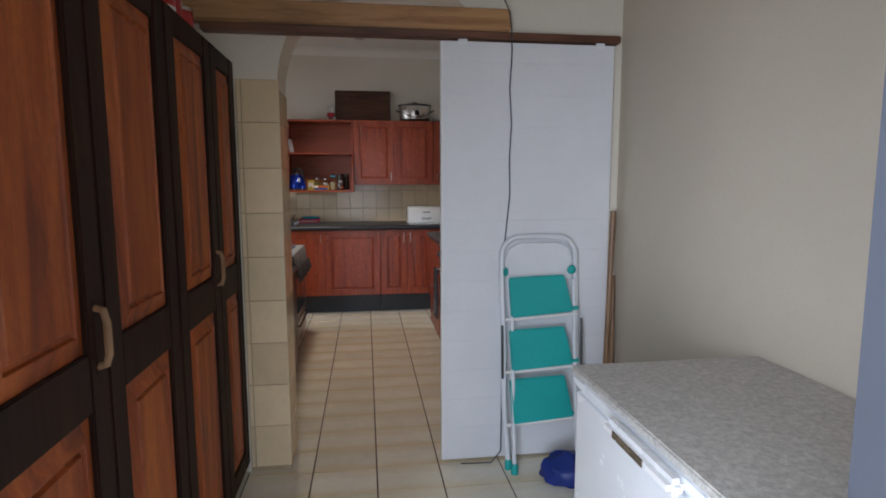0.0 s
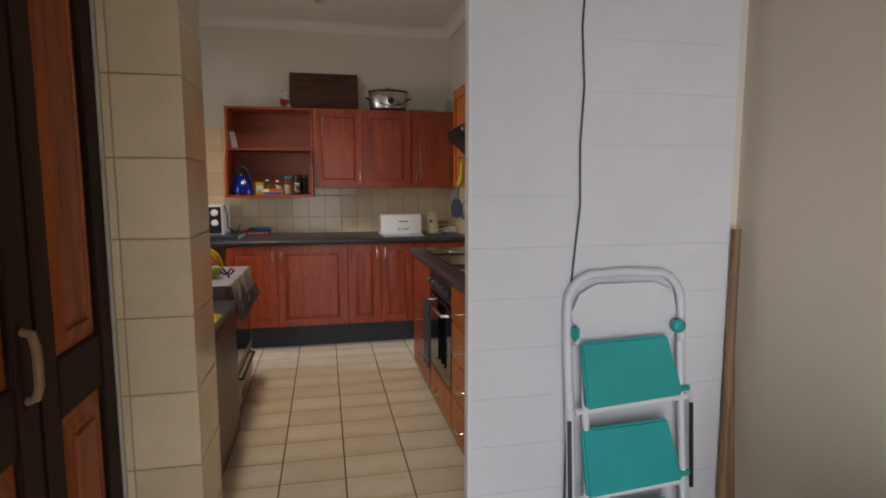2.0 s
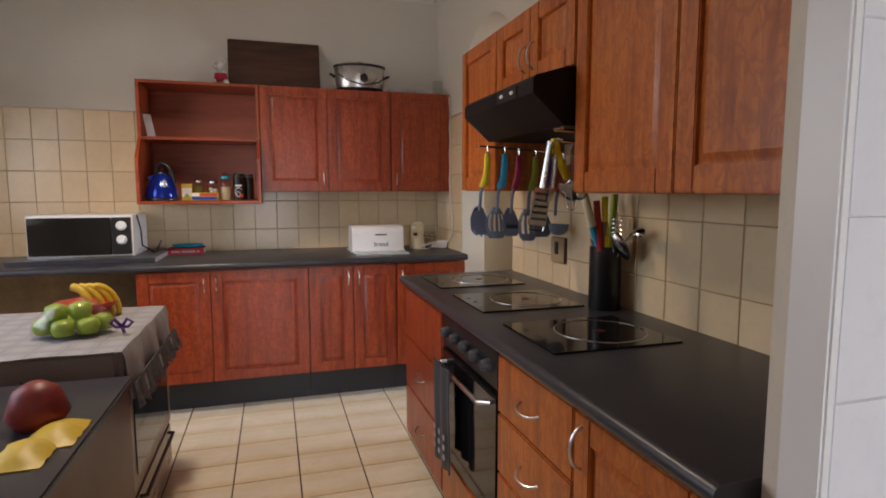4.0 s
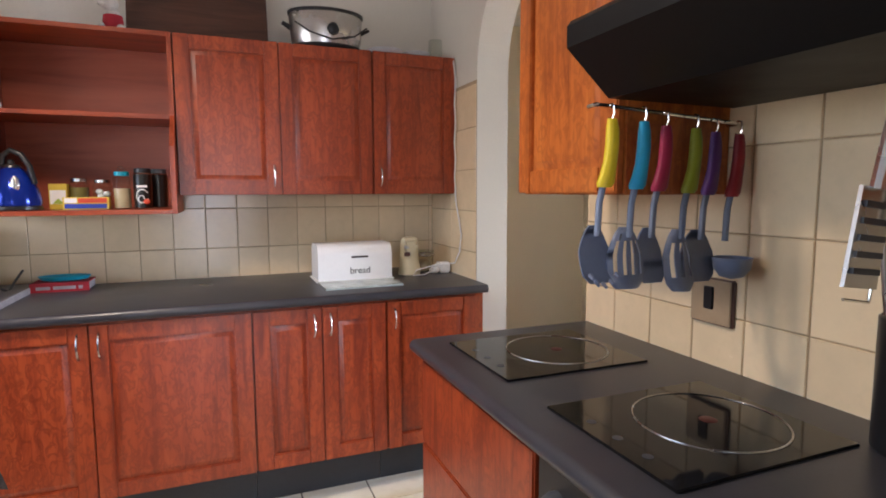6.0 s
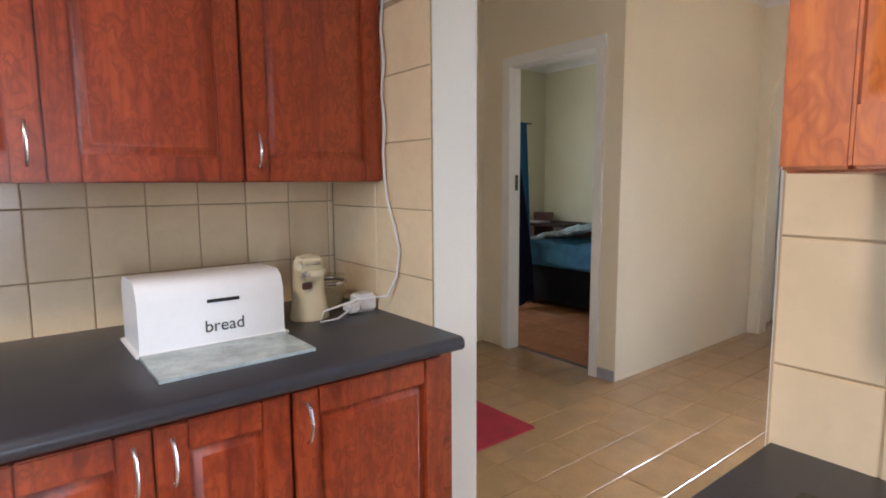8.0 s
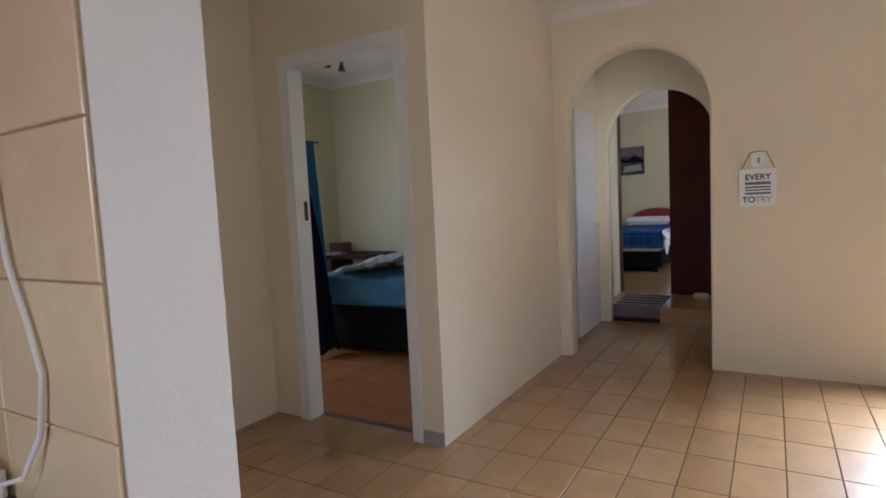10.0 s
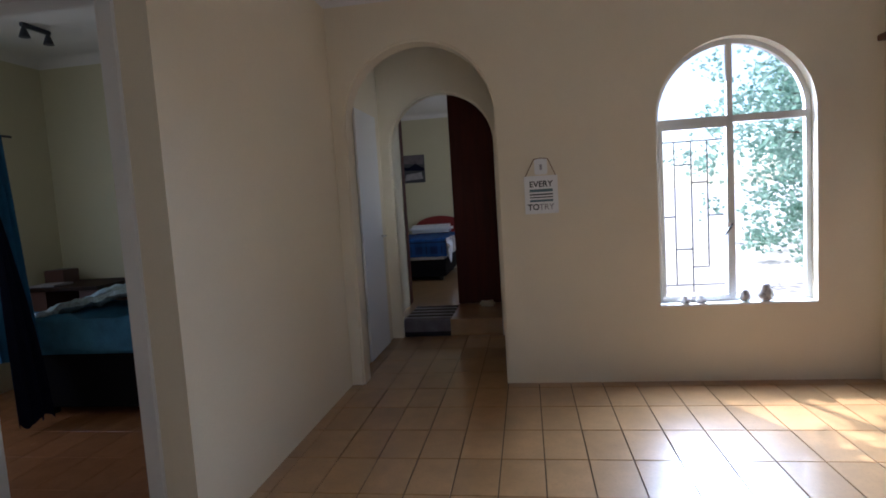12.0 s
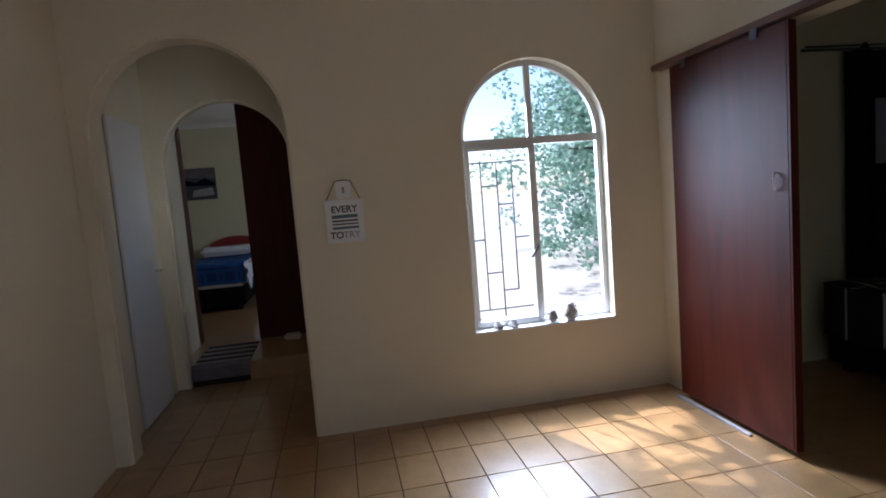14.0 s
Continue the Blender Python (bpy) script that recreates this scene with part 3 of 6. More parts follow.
cornice("cornice_kitchen_north", -1.9, 1.255, KBACK, 0, "x", -1)
cornice("cornice_kitchen_east", KX, 0, 2.63, KBACK, "y", -1)
cornice("cornice_dining_east", WINX, 0, 2.88, STEP_Y, "y", -1)
cornice("cornice_dining_step", DOORX, WINX, STEP_Y, 0, "x", -1)
cornice("cornice_bedroom_north", 3.43, 5.85, 9.15, 0, "x", -1)
cornice("cornice_bedroom_east", 5.85, 0, 6.47, 9.15, "y", -1)
cornice("cornice_far_bedroom_east", 10.6, 0, 4.52, 8.08, "y", -1)

# ---------------------------------------------------------------- garden
setting("ground", boxed(-60, 400, -200, 200, -0.3, -0.125), M["sand"], "pale sandy yard in full sun")


def tree(x, y, h, spread, seed, leaves, low=0.02, lean_to=(0, 0)):
    rnd = random.Random(seed)
    t = thing("tree", (x, y, -0.125), "leafy green garden tree in full sun", "tree", "garden trees")
    bm = tube([(x, y, -0.125), (x + 0.1, y, h * 0.25), (x - 0.05, y + 0.1, h * 0.5), (x, y, h * 0.8)], 0.16, 8, taper=0.05)
    for k in range(9):
        a, z0 = rnd.uniform(0, 6.28), h * rnd.uniform(max(0.15, low - 0.1), 0.7)
        e = (x + lean_to[0] + spread * 0.8 * math.cos(a), y + lean_to[1] + spread * 0.8 * math.sin(a), z0 + h * rnd.uniform(0.05, 0.25))
        tube([(x, y, z0), ((x + e[0]) / 2, (y + e[1]) / 2, (z0 + e[2]) / 2 + 0.1), e], 0.05, 6, bm=bm, taper=0.015)
    part("trunk", bm, M["bark"], t)
    verts, faces = [], []
    clumps = [(x + lean_to[0] + rnd.gauss(0, spread * 0.5), y + lean_to[1] + rnd.gauss(0, spread * 0.5), h * (low + (1 - low) * rnd.random() ** 0.8), rnd.uniform(0.25, 0.6)) for _ in range(int(leaves / 42))]
    for cx, cy, cz, r in clumps:
        for _ in range(42):
            d = Vector((rnd.gauss(0, 1), rnd.gauss(0, 1), rnd.gauss(0, 0.8))).normalized() * r * rnd.uniform(0.3, 1.0)
            p = Vector((cx, cy, max(cz, 0.1))) + d
            u = Vector((rnd.uniform(-1, 1), rnd.uniform(-1, 1), rnd.uniform(-0.6, 0.6))).normalized()
            w = u.orthogonal().normalized()
            l, b = rnd.uniform(0.08, 0.15), rnd.uniform(0.035, 0.065)
            n = len(verts)
            fold = u.cross(w) * b * 0.4
            verts += [p, p + u * l * 0.5 + w * b + fold, p + u * l, p + u * l * 0.5 - w * b + fold]
            faces.append((n, n + 1, n + 2, n + 3))
    me = bpy.data.meshes.new("crown")
    me.from_pydata([tuple(v - Vector((x, y, -0.125))) for v in verts], [], faces)
    me.materials.append(M["leaf"])
    ob = new("crown", me)
    ob.parent = t


tree(10.9, -0.3, 4.6, 1.5, 1, 13000)
tree(12.2, -2.8, 5.4, 2.2, 2, 15000)
tree(14.5, -1.5, 5.0, 2.1, 5, 10000)
tree(12.0, -5.4, 5.0, 2.2, 4, 4600)
tree(17.5, 5.0, 4.5, 2.2, 7, 3000)


# added tree, crown out of view, that breaks the sun into floor patches
tree(8.7, 3.85, 7.2, 2.0, 11, 2800, 0.5, (-1.4, 1.1))


# ---------------------------------------------------------------- cabinets
def facing(kind, c):
    """Maps (u, v, w), with w out of a front at c, into the place."""
    return {"-y": lambda u, v, w: (u, c - w, v), "-x": lambda u, v, w: (c - w, u, v), "+x": lambda u, v, w: (c + w, u, v)}[kind]


def mapped(bm, F):
    for v in bm.verts:
        v.co = F(*v.co)
    bmesh.ops.recalc_face_normals(bm, faces=bm.faces)
    return bm


def field_mesh(F, u0, u1, v0, v1, w0, rise=0.010, edge=0.03):
    """A raised field with sloping edges inside a door's frame."""
    bm = bmesh.new()
    def ring(d, w):
        return [bm.verts.new((u0 + d, v0 + d, w)), bm.verts.new((u1 - d, v0 + d, w)), bm.verts.new((u1 - d, v1 - d, w)), bm.verts.new((u0 + d, v1 - d, w))]
    rings = [ring(0, w0 - 0.004), ring(0, w0), ring(0.004, w0), ring(edge * 0.55, w0 + rise * 0.25), ring(edge, w0 + rise), ring(edge + 0.004, w0 + rise)]
    if edge > 0.03:
        rings += [ring(edge + 0.007, w0 + rise - 0.008), ring(edge + 0.015, w0 + rise - 0.008), ring(edge + 0.02, w0 + rise)]
    for a, b in zip(rings, rings[1:]):
        for k in range(4):
            bm.faces.new((a[k], a[(k + 1) % 4], b[(k + 1) % 4], b[k]))
    bm.faces.new(rings[-1])
    bm.faces.new(rings[0][::-1])
    return mapped(bm, F)


def bow_handle(F, u, v, w, length, upright, r=0.0036):
    pts = []
    for k in range(9):
        a = math.pi * k / 8
        s, o = -math.cos(a) * length / 2, math.sin(a) * 0.028
        pts.append(F(u, v + s, w + o) if upright else F(u + s, v - o * 0.35, w + o))
    return tube(pts, r, 8)


def cabinet_door(parent, F, u0, u1, v0, v1, wood, handle="", hv=None, plain=False):
    """A framed door with a raised field; handle names the side it sits on."""
    if plain:
        bm = bmesh.new()
        box(bm, u0, u1, v0, v1, 0.0, 0.018, bevel=0.004)
        d = part("drawer_front", mapped(bm, F), wood, parent)
    else:
        st = min(0.058, (u1 - u0) * 0.24)
        d = part("door", mapped(boxed(u0 + 0.002, u1 - 0.002, v0 + 0.002, v1 - 0.002, 0.0, 0.005), F), wood, parent)
        for p, q in ((u0, u0 + st), (u1 - st, u1)):
            part("stile", mapped(boxed(p, q, v0, v1, 0.0, 0.02, bevel=0.003), F), wood, d)
        for p, q in ((v0, v0 + st), (v1 - st, v1)):
            part("rail", mapped(boxed(u0 + st + 0.0003, u1 - st - 0.0003, p, q, 0.0, 0.019, bevel=0.003), F), wood, d)
        part("panel", field_mesh(F, u0 + st - 0.001, u1 - st + 0.001, v0 + st - 0.001, v1 - st + 0.001, 0.008, 0.008, 0.022), wood, d)
    if handle:
        if handle == "mid":
            hb = bow_handle(F, (u0 + u1) / 2, (v0 + v1) / 2, 0.019, 0.10, False)
        else:
            u = u0 + 0.03 if handle == "lo" else u1 - 0.03
            hb = bow_handle(F, u, hv, 0.019, 0.09, True)
        part("handle", hb, M["steel"], d, "slim curved steel handle")
    return d


def carcass(parent, x0, x1, y0, y1, z0, z1, wood):
    return part("body", boxed(x0, x1, y0, y1, z0, z1, bevel=0.002), wood, parent)


F_FAR = facing("-y", 5.412)
BASE_LABEL = "red-brown wooden base cabinet with framed doors under a charcoal worktop"
for x0, x1, doors in (
    (-0.655, 0.26, [(-0.652, -0.279, "hi"), (-0.275, 0.257, "lo")]),
    (0.262, 0.79, [(0.265, 0.523, "hi"), (0.527, 0.787, "lo")]),
    (0.792, 1.245, [(0.795, 1.2, "lo")]),
):
    c = thing("base_cabinet", ((x0 + x1) / 2, 5.7, 0), BASE_LABEL, "cabinet", "far base cabinets")
    carcass(c, x0, x1, 5.413, 6.06, 0.19, 0.838, M["cab_red_y"])
    part("plinth", boxed(x0, x1, 5.53, 5.56, 0.0, 0.19), M["toekick"], c, "dark painted plinth")
    for a, b, side in doors:
        cabinet_door(c, F_FAR, a, b, 0.195, 0.832, M["cab_red"], side, 0.76)


def nosed(front, back, z0, z1, flip=1):
    """Worktop section with a rounded nose at the front."""
    r = (z1 - z0) / 2
    return [(back, z0), (back, z1)] + [(front + flip * (r - r * math.cos(radians(a))), z0 + r + r * math.sin(radians(a))) for a in (90, 60, 30, 0, -30, -60, -90)]


single("worktop", prism(nosed(5.365, 6.075, 0.843, 0.88), "x", -1.88, 1.25), M["counter"], (0, 5.7, 0.843), "long charcoal laminate worktop with a rounded front edge", "worktop", smooth=50)

# open shelf unit and wall cabinets over the worktop
sh = thing("shelf_unit", (-0.33, 5.9, 1.2), "open red-brown wooden wall shelf with two bays", "shelf")
part("back", boxed(-0.66, 0.0, 6.05, 6.066, 1.21, 1.92), M["cab_inside"], sh)
for a in (-0.672, -0.010):
    pts = [(6.066, 1.205), (6.066, 1.93), (5.735, 1.93), (5.735, 1.60), (5.625, 1.47), (5.625, 1.205)]
    part("side", prism(pts, "x", a, a + 0.018), M["cab_red"], sh)
part("top", boxed(-0.654, -0.01, 5.735, 6.05, 1.912, 1.93, bevel=0.002), M["cab_red_x"], sh)
part("shelf", boxed(-0.654, -0.01, 5.74, 6.05, 1.585, 1.603, bevel=0.002), M["cab_red_x"], sh)
part("shelf", boxed(-0.654, -0.01, 5.63, 6.05, 1.205, 1.223, bevel=0.002), M["cab_red_x"], sh)
F_UP = facing("-y", 5.757)
for x0, x1, doors in ((0.012, 0.834, [(0.014, 0.421, "hi"), (0.425, 0.832, "")]), (0.838, 1.247, [(0.840, 1.245, "lo")])):
    c = thing("wall_cabinet", ((x0 + x1) / 2, 5.9, 1.278), "red-brown wooden wall cabinet with framed doors above the worktop", "cabinet", "far wall cabinets")
    carcass(c, x0, x1, 5.758, 6.066, 1.278, 1.93, M["cab_red_y"])
    for a, b, side in doors:
        cabinet_door(c, F_UP, a, b, 1.281, 1.93, M["cab_red"], side, 1.36)

# cabinets and hobs along the wall to the arch
F_R = facing("-x", 0.682)
c = thing("base_cabinet", (0.95, 4.30, 0), "red-brown wooden end cabinet with drawers beside the oven", "cabinet", "hob base cabinets")
carcass(c, 0.684, 1.225, 4.0, 4.60, 0.12, 0.838, M["cab_red_y"])
part("plinth", boxed(0.73, 0.76, 4.0, 4.60, 0.0, 0.12), M["toekick"], c)
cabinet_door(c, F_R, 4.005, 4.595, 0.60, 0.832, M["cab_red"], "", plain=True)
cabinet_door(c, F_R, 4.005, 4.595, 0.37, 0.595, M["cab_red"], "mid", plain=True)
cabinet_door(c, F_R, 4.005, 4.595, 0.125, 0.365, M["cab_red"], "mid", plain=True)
ov = thing("oven", (0.95, 3.73, 0), "black built-in oven with round knobs and a glass door", "oven")
part("body", boxed(0.690, 1.225, 3.462, 3.998, 0.30, 0.838), M["black"], ov)
part("control_panel", boxed(0.668, 0.690, 3.464, 3.996, 0.715, 0.835, bevel=0.004), M["black"], ov)
for k in range(5):
    y = 3.53 + 0.1 * k
    part("knob", mapped(lathe([(0.020, 0), (0.020, 0.012), (0.015, 0.026), (0.0135, 0.028)], (0, 0, 0), 14), lambda a, b, d, y=y: (0.668 - d, y + a, 0.775 + b)), M["dark_grey"], ov, "round dark knob with a light mark")
od = part("oven_door", boxed(0.664, 0.690, 3.466, 3.994, 0.305, 0.705, bevel=0.004), M["black_glass"], ov, "dark glass oven door")
part("handle", tube([(0.664, 3.52, 0.665), (0.63, 3.525, 0.665), (0.63, 3.935, 0.665), (0.664, 3.94, 0.665)], 0.008, 8), M["steel"], od)
c = thing("base_cabinet", (0.95, 3.73, 0), "red-brown wooden pan drawer under the oven", "cabinet", "hob base cabinets")
carcass(c, 0.684, 1.225, 3.462, 3.998, 0.12, 0.298, M["cab_red_y"])
part("plinth", boxed(0.73, 0.76, 3.462, 3.998, 0.0, 0.12), M["toekick"], c)
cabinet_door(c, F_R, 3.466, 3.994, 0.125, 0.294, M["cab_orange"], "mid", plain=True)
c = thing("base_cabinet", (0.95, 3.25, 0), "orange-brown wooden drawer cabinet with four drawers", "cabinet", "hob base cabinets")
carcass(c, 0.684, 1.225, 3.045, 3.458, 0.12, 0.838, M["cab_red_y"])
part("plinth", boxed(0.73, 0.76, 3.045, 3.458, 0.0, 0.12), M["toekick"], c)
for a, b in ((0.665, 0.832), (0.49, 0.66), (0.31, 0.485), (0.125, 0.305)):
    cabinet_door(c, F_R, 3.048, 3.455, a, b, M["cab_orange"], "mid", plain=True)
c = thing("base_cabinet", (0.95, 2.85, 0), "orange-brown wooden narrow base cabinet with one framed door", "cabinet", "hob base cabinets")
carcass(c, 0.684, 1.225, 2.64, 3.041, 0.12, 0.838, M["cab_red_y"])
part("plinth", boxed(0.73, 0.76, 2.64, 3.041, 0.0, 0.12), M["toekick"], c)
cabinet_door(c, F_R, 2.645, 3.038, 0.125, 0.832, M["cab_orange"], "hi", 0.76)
single("worktop", prism(nosed(0.640, 1.232, 0.843, 0.88), "y", 2.635, 4.63), M["counter"], (0.93, 3.6, 0.843), "charcoal laminate worktop with three black hobs let in", "worktop", smooth=50)


def hob(y0, y1):
    t = thing("hob", (0.915, (y0 + y1) / 2, 0.88), "black glass single-plate hob set in the charcoal worktop", "hob", "hobs")
    part("glass_top", boxed(0.725, 1.105, y0, y1, 0.8795, 0.8855, bevel=0.0015), M["black_glass"], t)
    cx, cy = 0.955, (y0 + y1) / 2
    ring = [(cx + 0.128 * math.cos(a), cy + 0.128 * math.sin(a), 0.8858) for a in np.linspace(0, 2 * math.pi, 48, endpoint=False)]
    part("ring", tube(ring, 0.0018, 6, closed=True), M["steel"], t, "thin metal ring round the plate")
    part("centre_mark", lathe([(0.016, 0), (0.015, 0.0006)], (cx, cy, 0.8856), 14), RED_MARK, t, "small red mark")
    for k in range(3):
        part("touch_mark", lathe([(0.009, 0), (0.009, 0.0004)], (0.758, cy - 0.07 + 0.07 * k, 0.8856), 12), M["dark_grey"], t)


RED_MARK = flat_colour("red_mark", (0.07, 0.012, 0.01))
for y0, y1 in ((4.215, 4.545), (3.735, 4.06), (3.245, 3.57)):
    hob(y0, y1)

F_RU = facing("-x", 0.942)
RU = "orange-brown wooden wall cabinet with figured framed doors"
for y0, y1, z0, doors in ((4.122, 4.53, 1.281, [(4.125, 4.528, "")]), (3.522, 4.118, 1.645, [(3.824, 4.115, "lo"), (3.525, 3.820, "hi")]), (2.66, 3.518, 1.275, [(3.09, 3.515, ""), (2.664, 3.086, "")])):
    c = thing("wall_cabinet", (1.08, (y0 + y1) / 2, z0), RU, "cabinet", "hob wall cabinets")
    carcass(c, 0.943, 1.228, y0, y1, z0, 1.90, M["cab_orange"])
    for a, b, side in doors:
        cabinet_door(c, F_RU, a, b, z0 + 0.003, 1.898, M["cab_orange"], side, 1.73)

hd = thing("cooker_hood", (1.0, 3.82, 1.46), "black slanted cooker hood with small white switches under the wall cabinets", "hood")
part("body", prism([(1.228, 1.47), (1.228, 1.64), (0.90, 1.64), (0.80, 1.61), (0.792, 1.60), (0.792, 1.56), (0.892, 1.472)], "y", 3.524, 4.116), M["hood_black"], hd)
part("switch_plate", boxed(0.789, 0.792, 3.635, 3.79, 1.564, 1.598, bevel=0.001), M["black"], hd)
for y in (3.655, 3.735):
    part("switch", boxed(0.784, 0.7888, y, y + 0.022, 1.576, 1.587, bevel=0.002), M["white_plastic"], hd, "small white rocker switch")

# ---------------------------------------------------------------- tall cupboards in the scullery
F_C = facing("+x", -0.432)


def tall_cupboard(y0, ym, y1):
    t = thing("tall_cupboard", (-0.66, (y0 + y1) / 2, 0), "tall dark-stained wooden cupboard with orange pine door panels", "cupboard", "tall cupboards")
    part("body", boxed(-0.92, -0.434, y0, y1, 0.0, 1.78, bevel=0.003), M["dark_wood"], t)
    for a, b, hand in ((y0 + 0.004, ym - 0.003, True), (ym + 0.003, y1 - 0.004, False)):
        st = 0.072
        d = part("door", mapped(boxed(a + 0.003, b - 0.003, 0.053, 1.787, 0.0, 0.006), F_C), M["dark_wood"], t)
        for p, q in ((a, a + st), (b - st, b)):
            part("stile", mapped(boxed(p, q, 0.05, 1.79, 0.0, 0.024, bevel=0.004), F_C), M["dark_wood"], d)
        for p, q in ((0.05, 0.05 + st), (0.845, 0.965), (1.79 - st, 1.79)):
            part("rail", mapped(boxed(a + st + 0.0005, b - st - 0.0005, p, q, 0.0, 0.0225, bevel=0.003), F_C), M["dark_wood"], d)
        part("upper_panel", field_mesh(F_C, a + st - 0.001, b - st + 0.001, 0.964, 1.719, 0.012, 0.012, 0.04), M["pine_panel"], d, "orange pine raised panel")
        part("lower_panel", field_mesh(F_C, a + st - 0.001, b - st + 0.001, 0.121, 0.846, 0.012, 0.012, 0.04), M["pine_panel"], d, "orange pine raised panel")
        if hand:
            u = b - 0.042
            pts = [F_C(u, 0.93, 0.022), F_C(u, 0.935, 0.04), F_C(u, 0.955, 0.046), F_C(u, 1.02, 0.046), F_C(u, 1.045, 0.04), F_C(u, 1.05, 0.022)]
            part("handle", tube(pts, 0.008, 8), M["stick_wood"], d, "worn wooden loop handle")
            part("hinge_plate", mapped(boxed(b - 0.05, b - 0.012, 0.915, 1.065, 0.0225, 0.026, bevel=0.001), F_C), M["dark_wood"], d)


tall_cupboard(0.66, 1.11, 1.562)
tall_cupboard(1.566, 2.02, 2.376)
RED_TIN = flat_colour("red_tin", (0.45, 0.02, 0.02), 0.3)
for y, x, h in ((1.80, -0.50, 0.13), (1.93, -0.52, 0.12), (2.06, -0.52, 0.115)):
    t = thing("tin", (x, y, 1.78), "round red tin with a pale band on top of the cupboard", "tin", "red tins")
    part("can", lathe([(0.050, 0), (0.052, 0.004), (0.052, h - 0.004), (0.050, h)], (x, y, 1.781), 24), RED_TIN, t)
    part("lid", lathe([(0.0535, 0), (0.0535, 0.012), (0.046, 0.014)], (x, y, 1.781 + h - 0.004), 24), M["steel"], t)
    part("band", lathe([(0.0526, 0), (0.0526, 0.025)], (x, y, 1.81), 24), M["white_plastic"], t)

# ---------------------------------------------------------------- sliding panel, rail, stool, freezer
pn = thing("sliding_panel", (0.85, 2.36, 0.01), "white boarded sliding panel with shallow grooves hung from a wooden rail", "door")
part("core", boxed(0.465, 1.235, 2.352, 2.378, 0.012, 1.895), M["panel_white"], pn)
z = 0.012
for k in range(14):
    z1 = min(0.168 + 0.137 * k, 1.897)
    if z1 - z > 0.02:
        part("board", boxed(0.465, 1.235, 2.343, 2.3525, z + 0.0002, z1 - 0.0002, bevel=0.0009), M["panel_white"], pn)
    z = z1
part("edge_strip", boxed(0.455, 0.4648, 2.342, 2.379, 0.012, 1.897, bevel=0.002), M["white_gloss"], pn)
for x in (0.53, 1.15):
    part("hanger", boxed(x, x + 0.04, 2.338, 2.352, 1.885, 1.93, bevel=0.003), M["white_plastic"], pn)
single("rail", boxed(-0.52, 1.258, 2.325, 2.384, 1.905, 1.937, bevel=0.004), M["rail_wood"], (0.37, 2.36, 1.905), "dark brown wooden rail above the sliding panel", "rail")
bmr = boxed(-0.58, 0.757, 2.325, 2.384, 1.94, 2.032, bevel=0.006)
single("beam", bmr, M["pine_beam"], (0.1, 2.36, 1.94), "light pine beam fixed to the wall above the rail", "beam")
single("cable", tube([(0.70, 2.375, 2.69), (0.705, 2.372, 2.3), (0.72, 2.345, 2.10), (0.748, 2.318, 2.02), (0.758, 2.318, 1.95), (0.766, 2.337, 1.85), (0.758, 2.338, 1.7), (0.768, 2.338, 1.55), (0.760, 2.338, 1.4), (0.764, 2.338, 1.24), (0.752, 2.337, 1.12), (0.740, 2.335, 1.0), (0.735, 2.33, 0.5), (0.73, 2.32, 0.05), (0.68, 2.30, 0.006), (0.54, 2.31, 0.006)], 0.0029, 6), M["dark_grey"], (0.77, 2.335, 1.2), "thin black cable hanging down the white panel", "cable", smooth=60)

st = thing("step_stool", (0.95, 2.25, 0), "folded white tubular step stool with three teal treads", "stool")


def lean(x, z, out=0.0):
    """Points on the plane of the leaning stool."""
    return (x, 2.245 + 0.075 * z - out, z)


STOOL_GREY = surface("stool_enamel", (0.70, 0.71, 0.74), 0.35, var=0.05, scale=5, fine=60, bump=0.03)
loop = [lean(0.748, 0.02)] + [lean(0.730 - 0.006 * (z > 0.7), z) for z in (0.3, 0.6, 0.86, 0.95)]
loop += [lean(0.809 + 0.085 * math.cos(radians(a)), 0.968 + 0.085 * math.sin(radians(a))) for a in (165, 145, 125, 105)] + [lean(0.895, 1.056)]
loop += [lean(0.983 + 0.085 * math.cos(radians(a)), 0.968 + 0.085 * math.sin(radians(a))) for a in (75, 55, 35, 15)]
loop += [lean(1.068, z) for z in (0.95, 0.86, 0.6)] + [lean(1.085, 0.3), lean(1.09, 0.02)]
part("front_frame", tube(loop, 0.0125, 10), STOOL_GREY, st, "white bent tube frame", smooth=60)
for sx in (0.765, 1.055):
    part("rear_leg", tube([lean(sx, 0.02, 0.045), lean(sx, 0.35, 0.03), lean(sx, 0.86, 0.012)], 0.010, 8), STOOL_GREY, st, smooth=60)
part("top_infill", prism([(0.75, 0.86), (1.05, 0.86)] + [(1.055, 0.95), (1.035, 1.0), (0.98, 1.025), (0.81, 1.025), (0.76, 1.0), (0.738, 0.95)], "y", 2.318, 2.324), M["panel_white"], st)
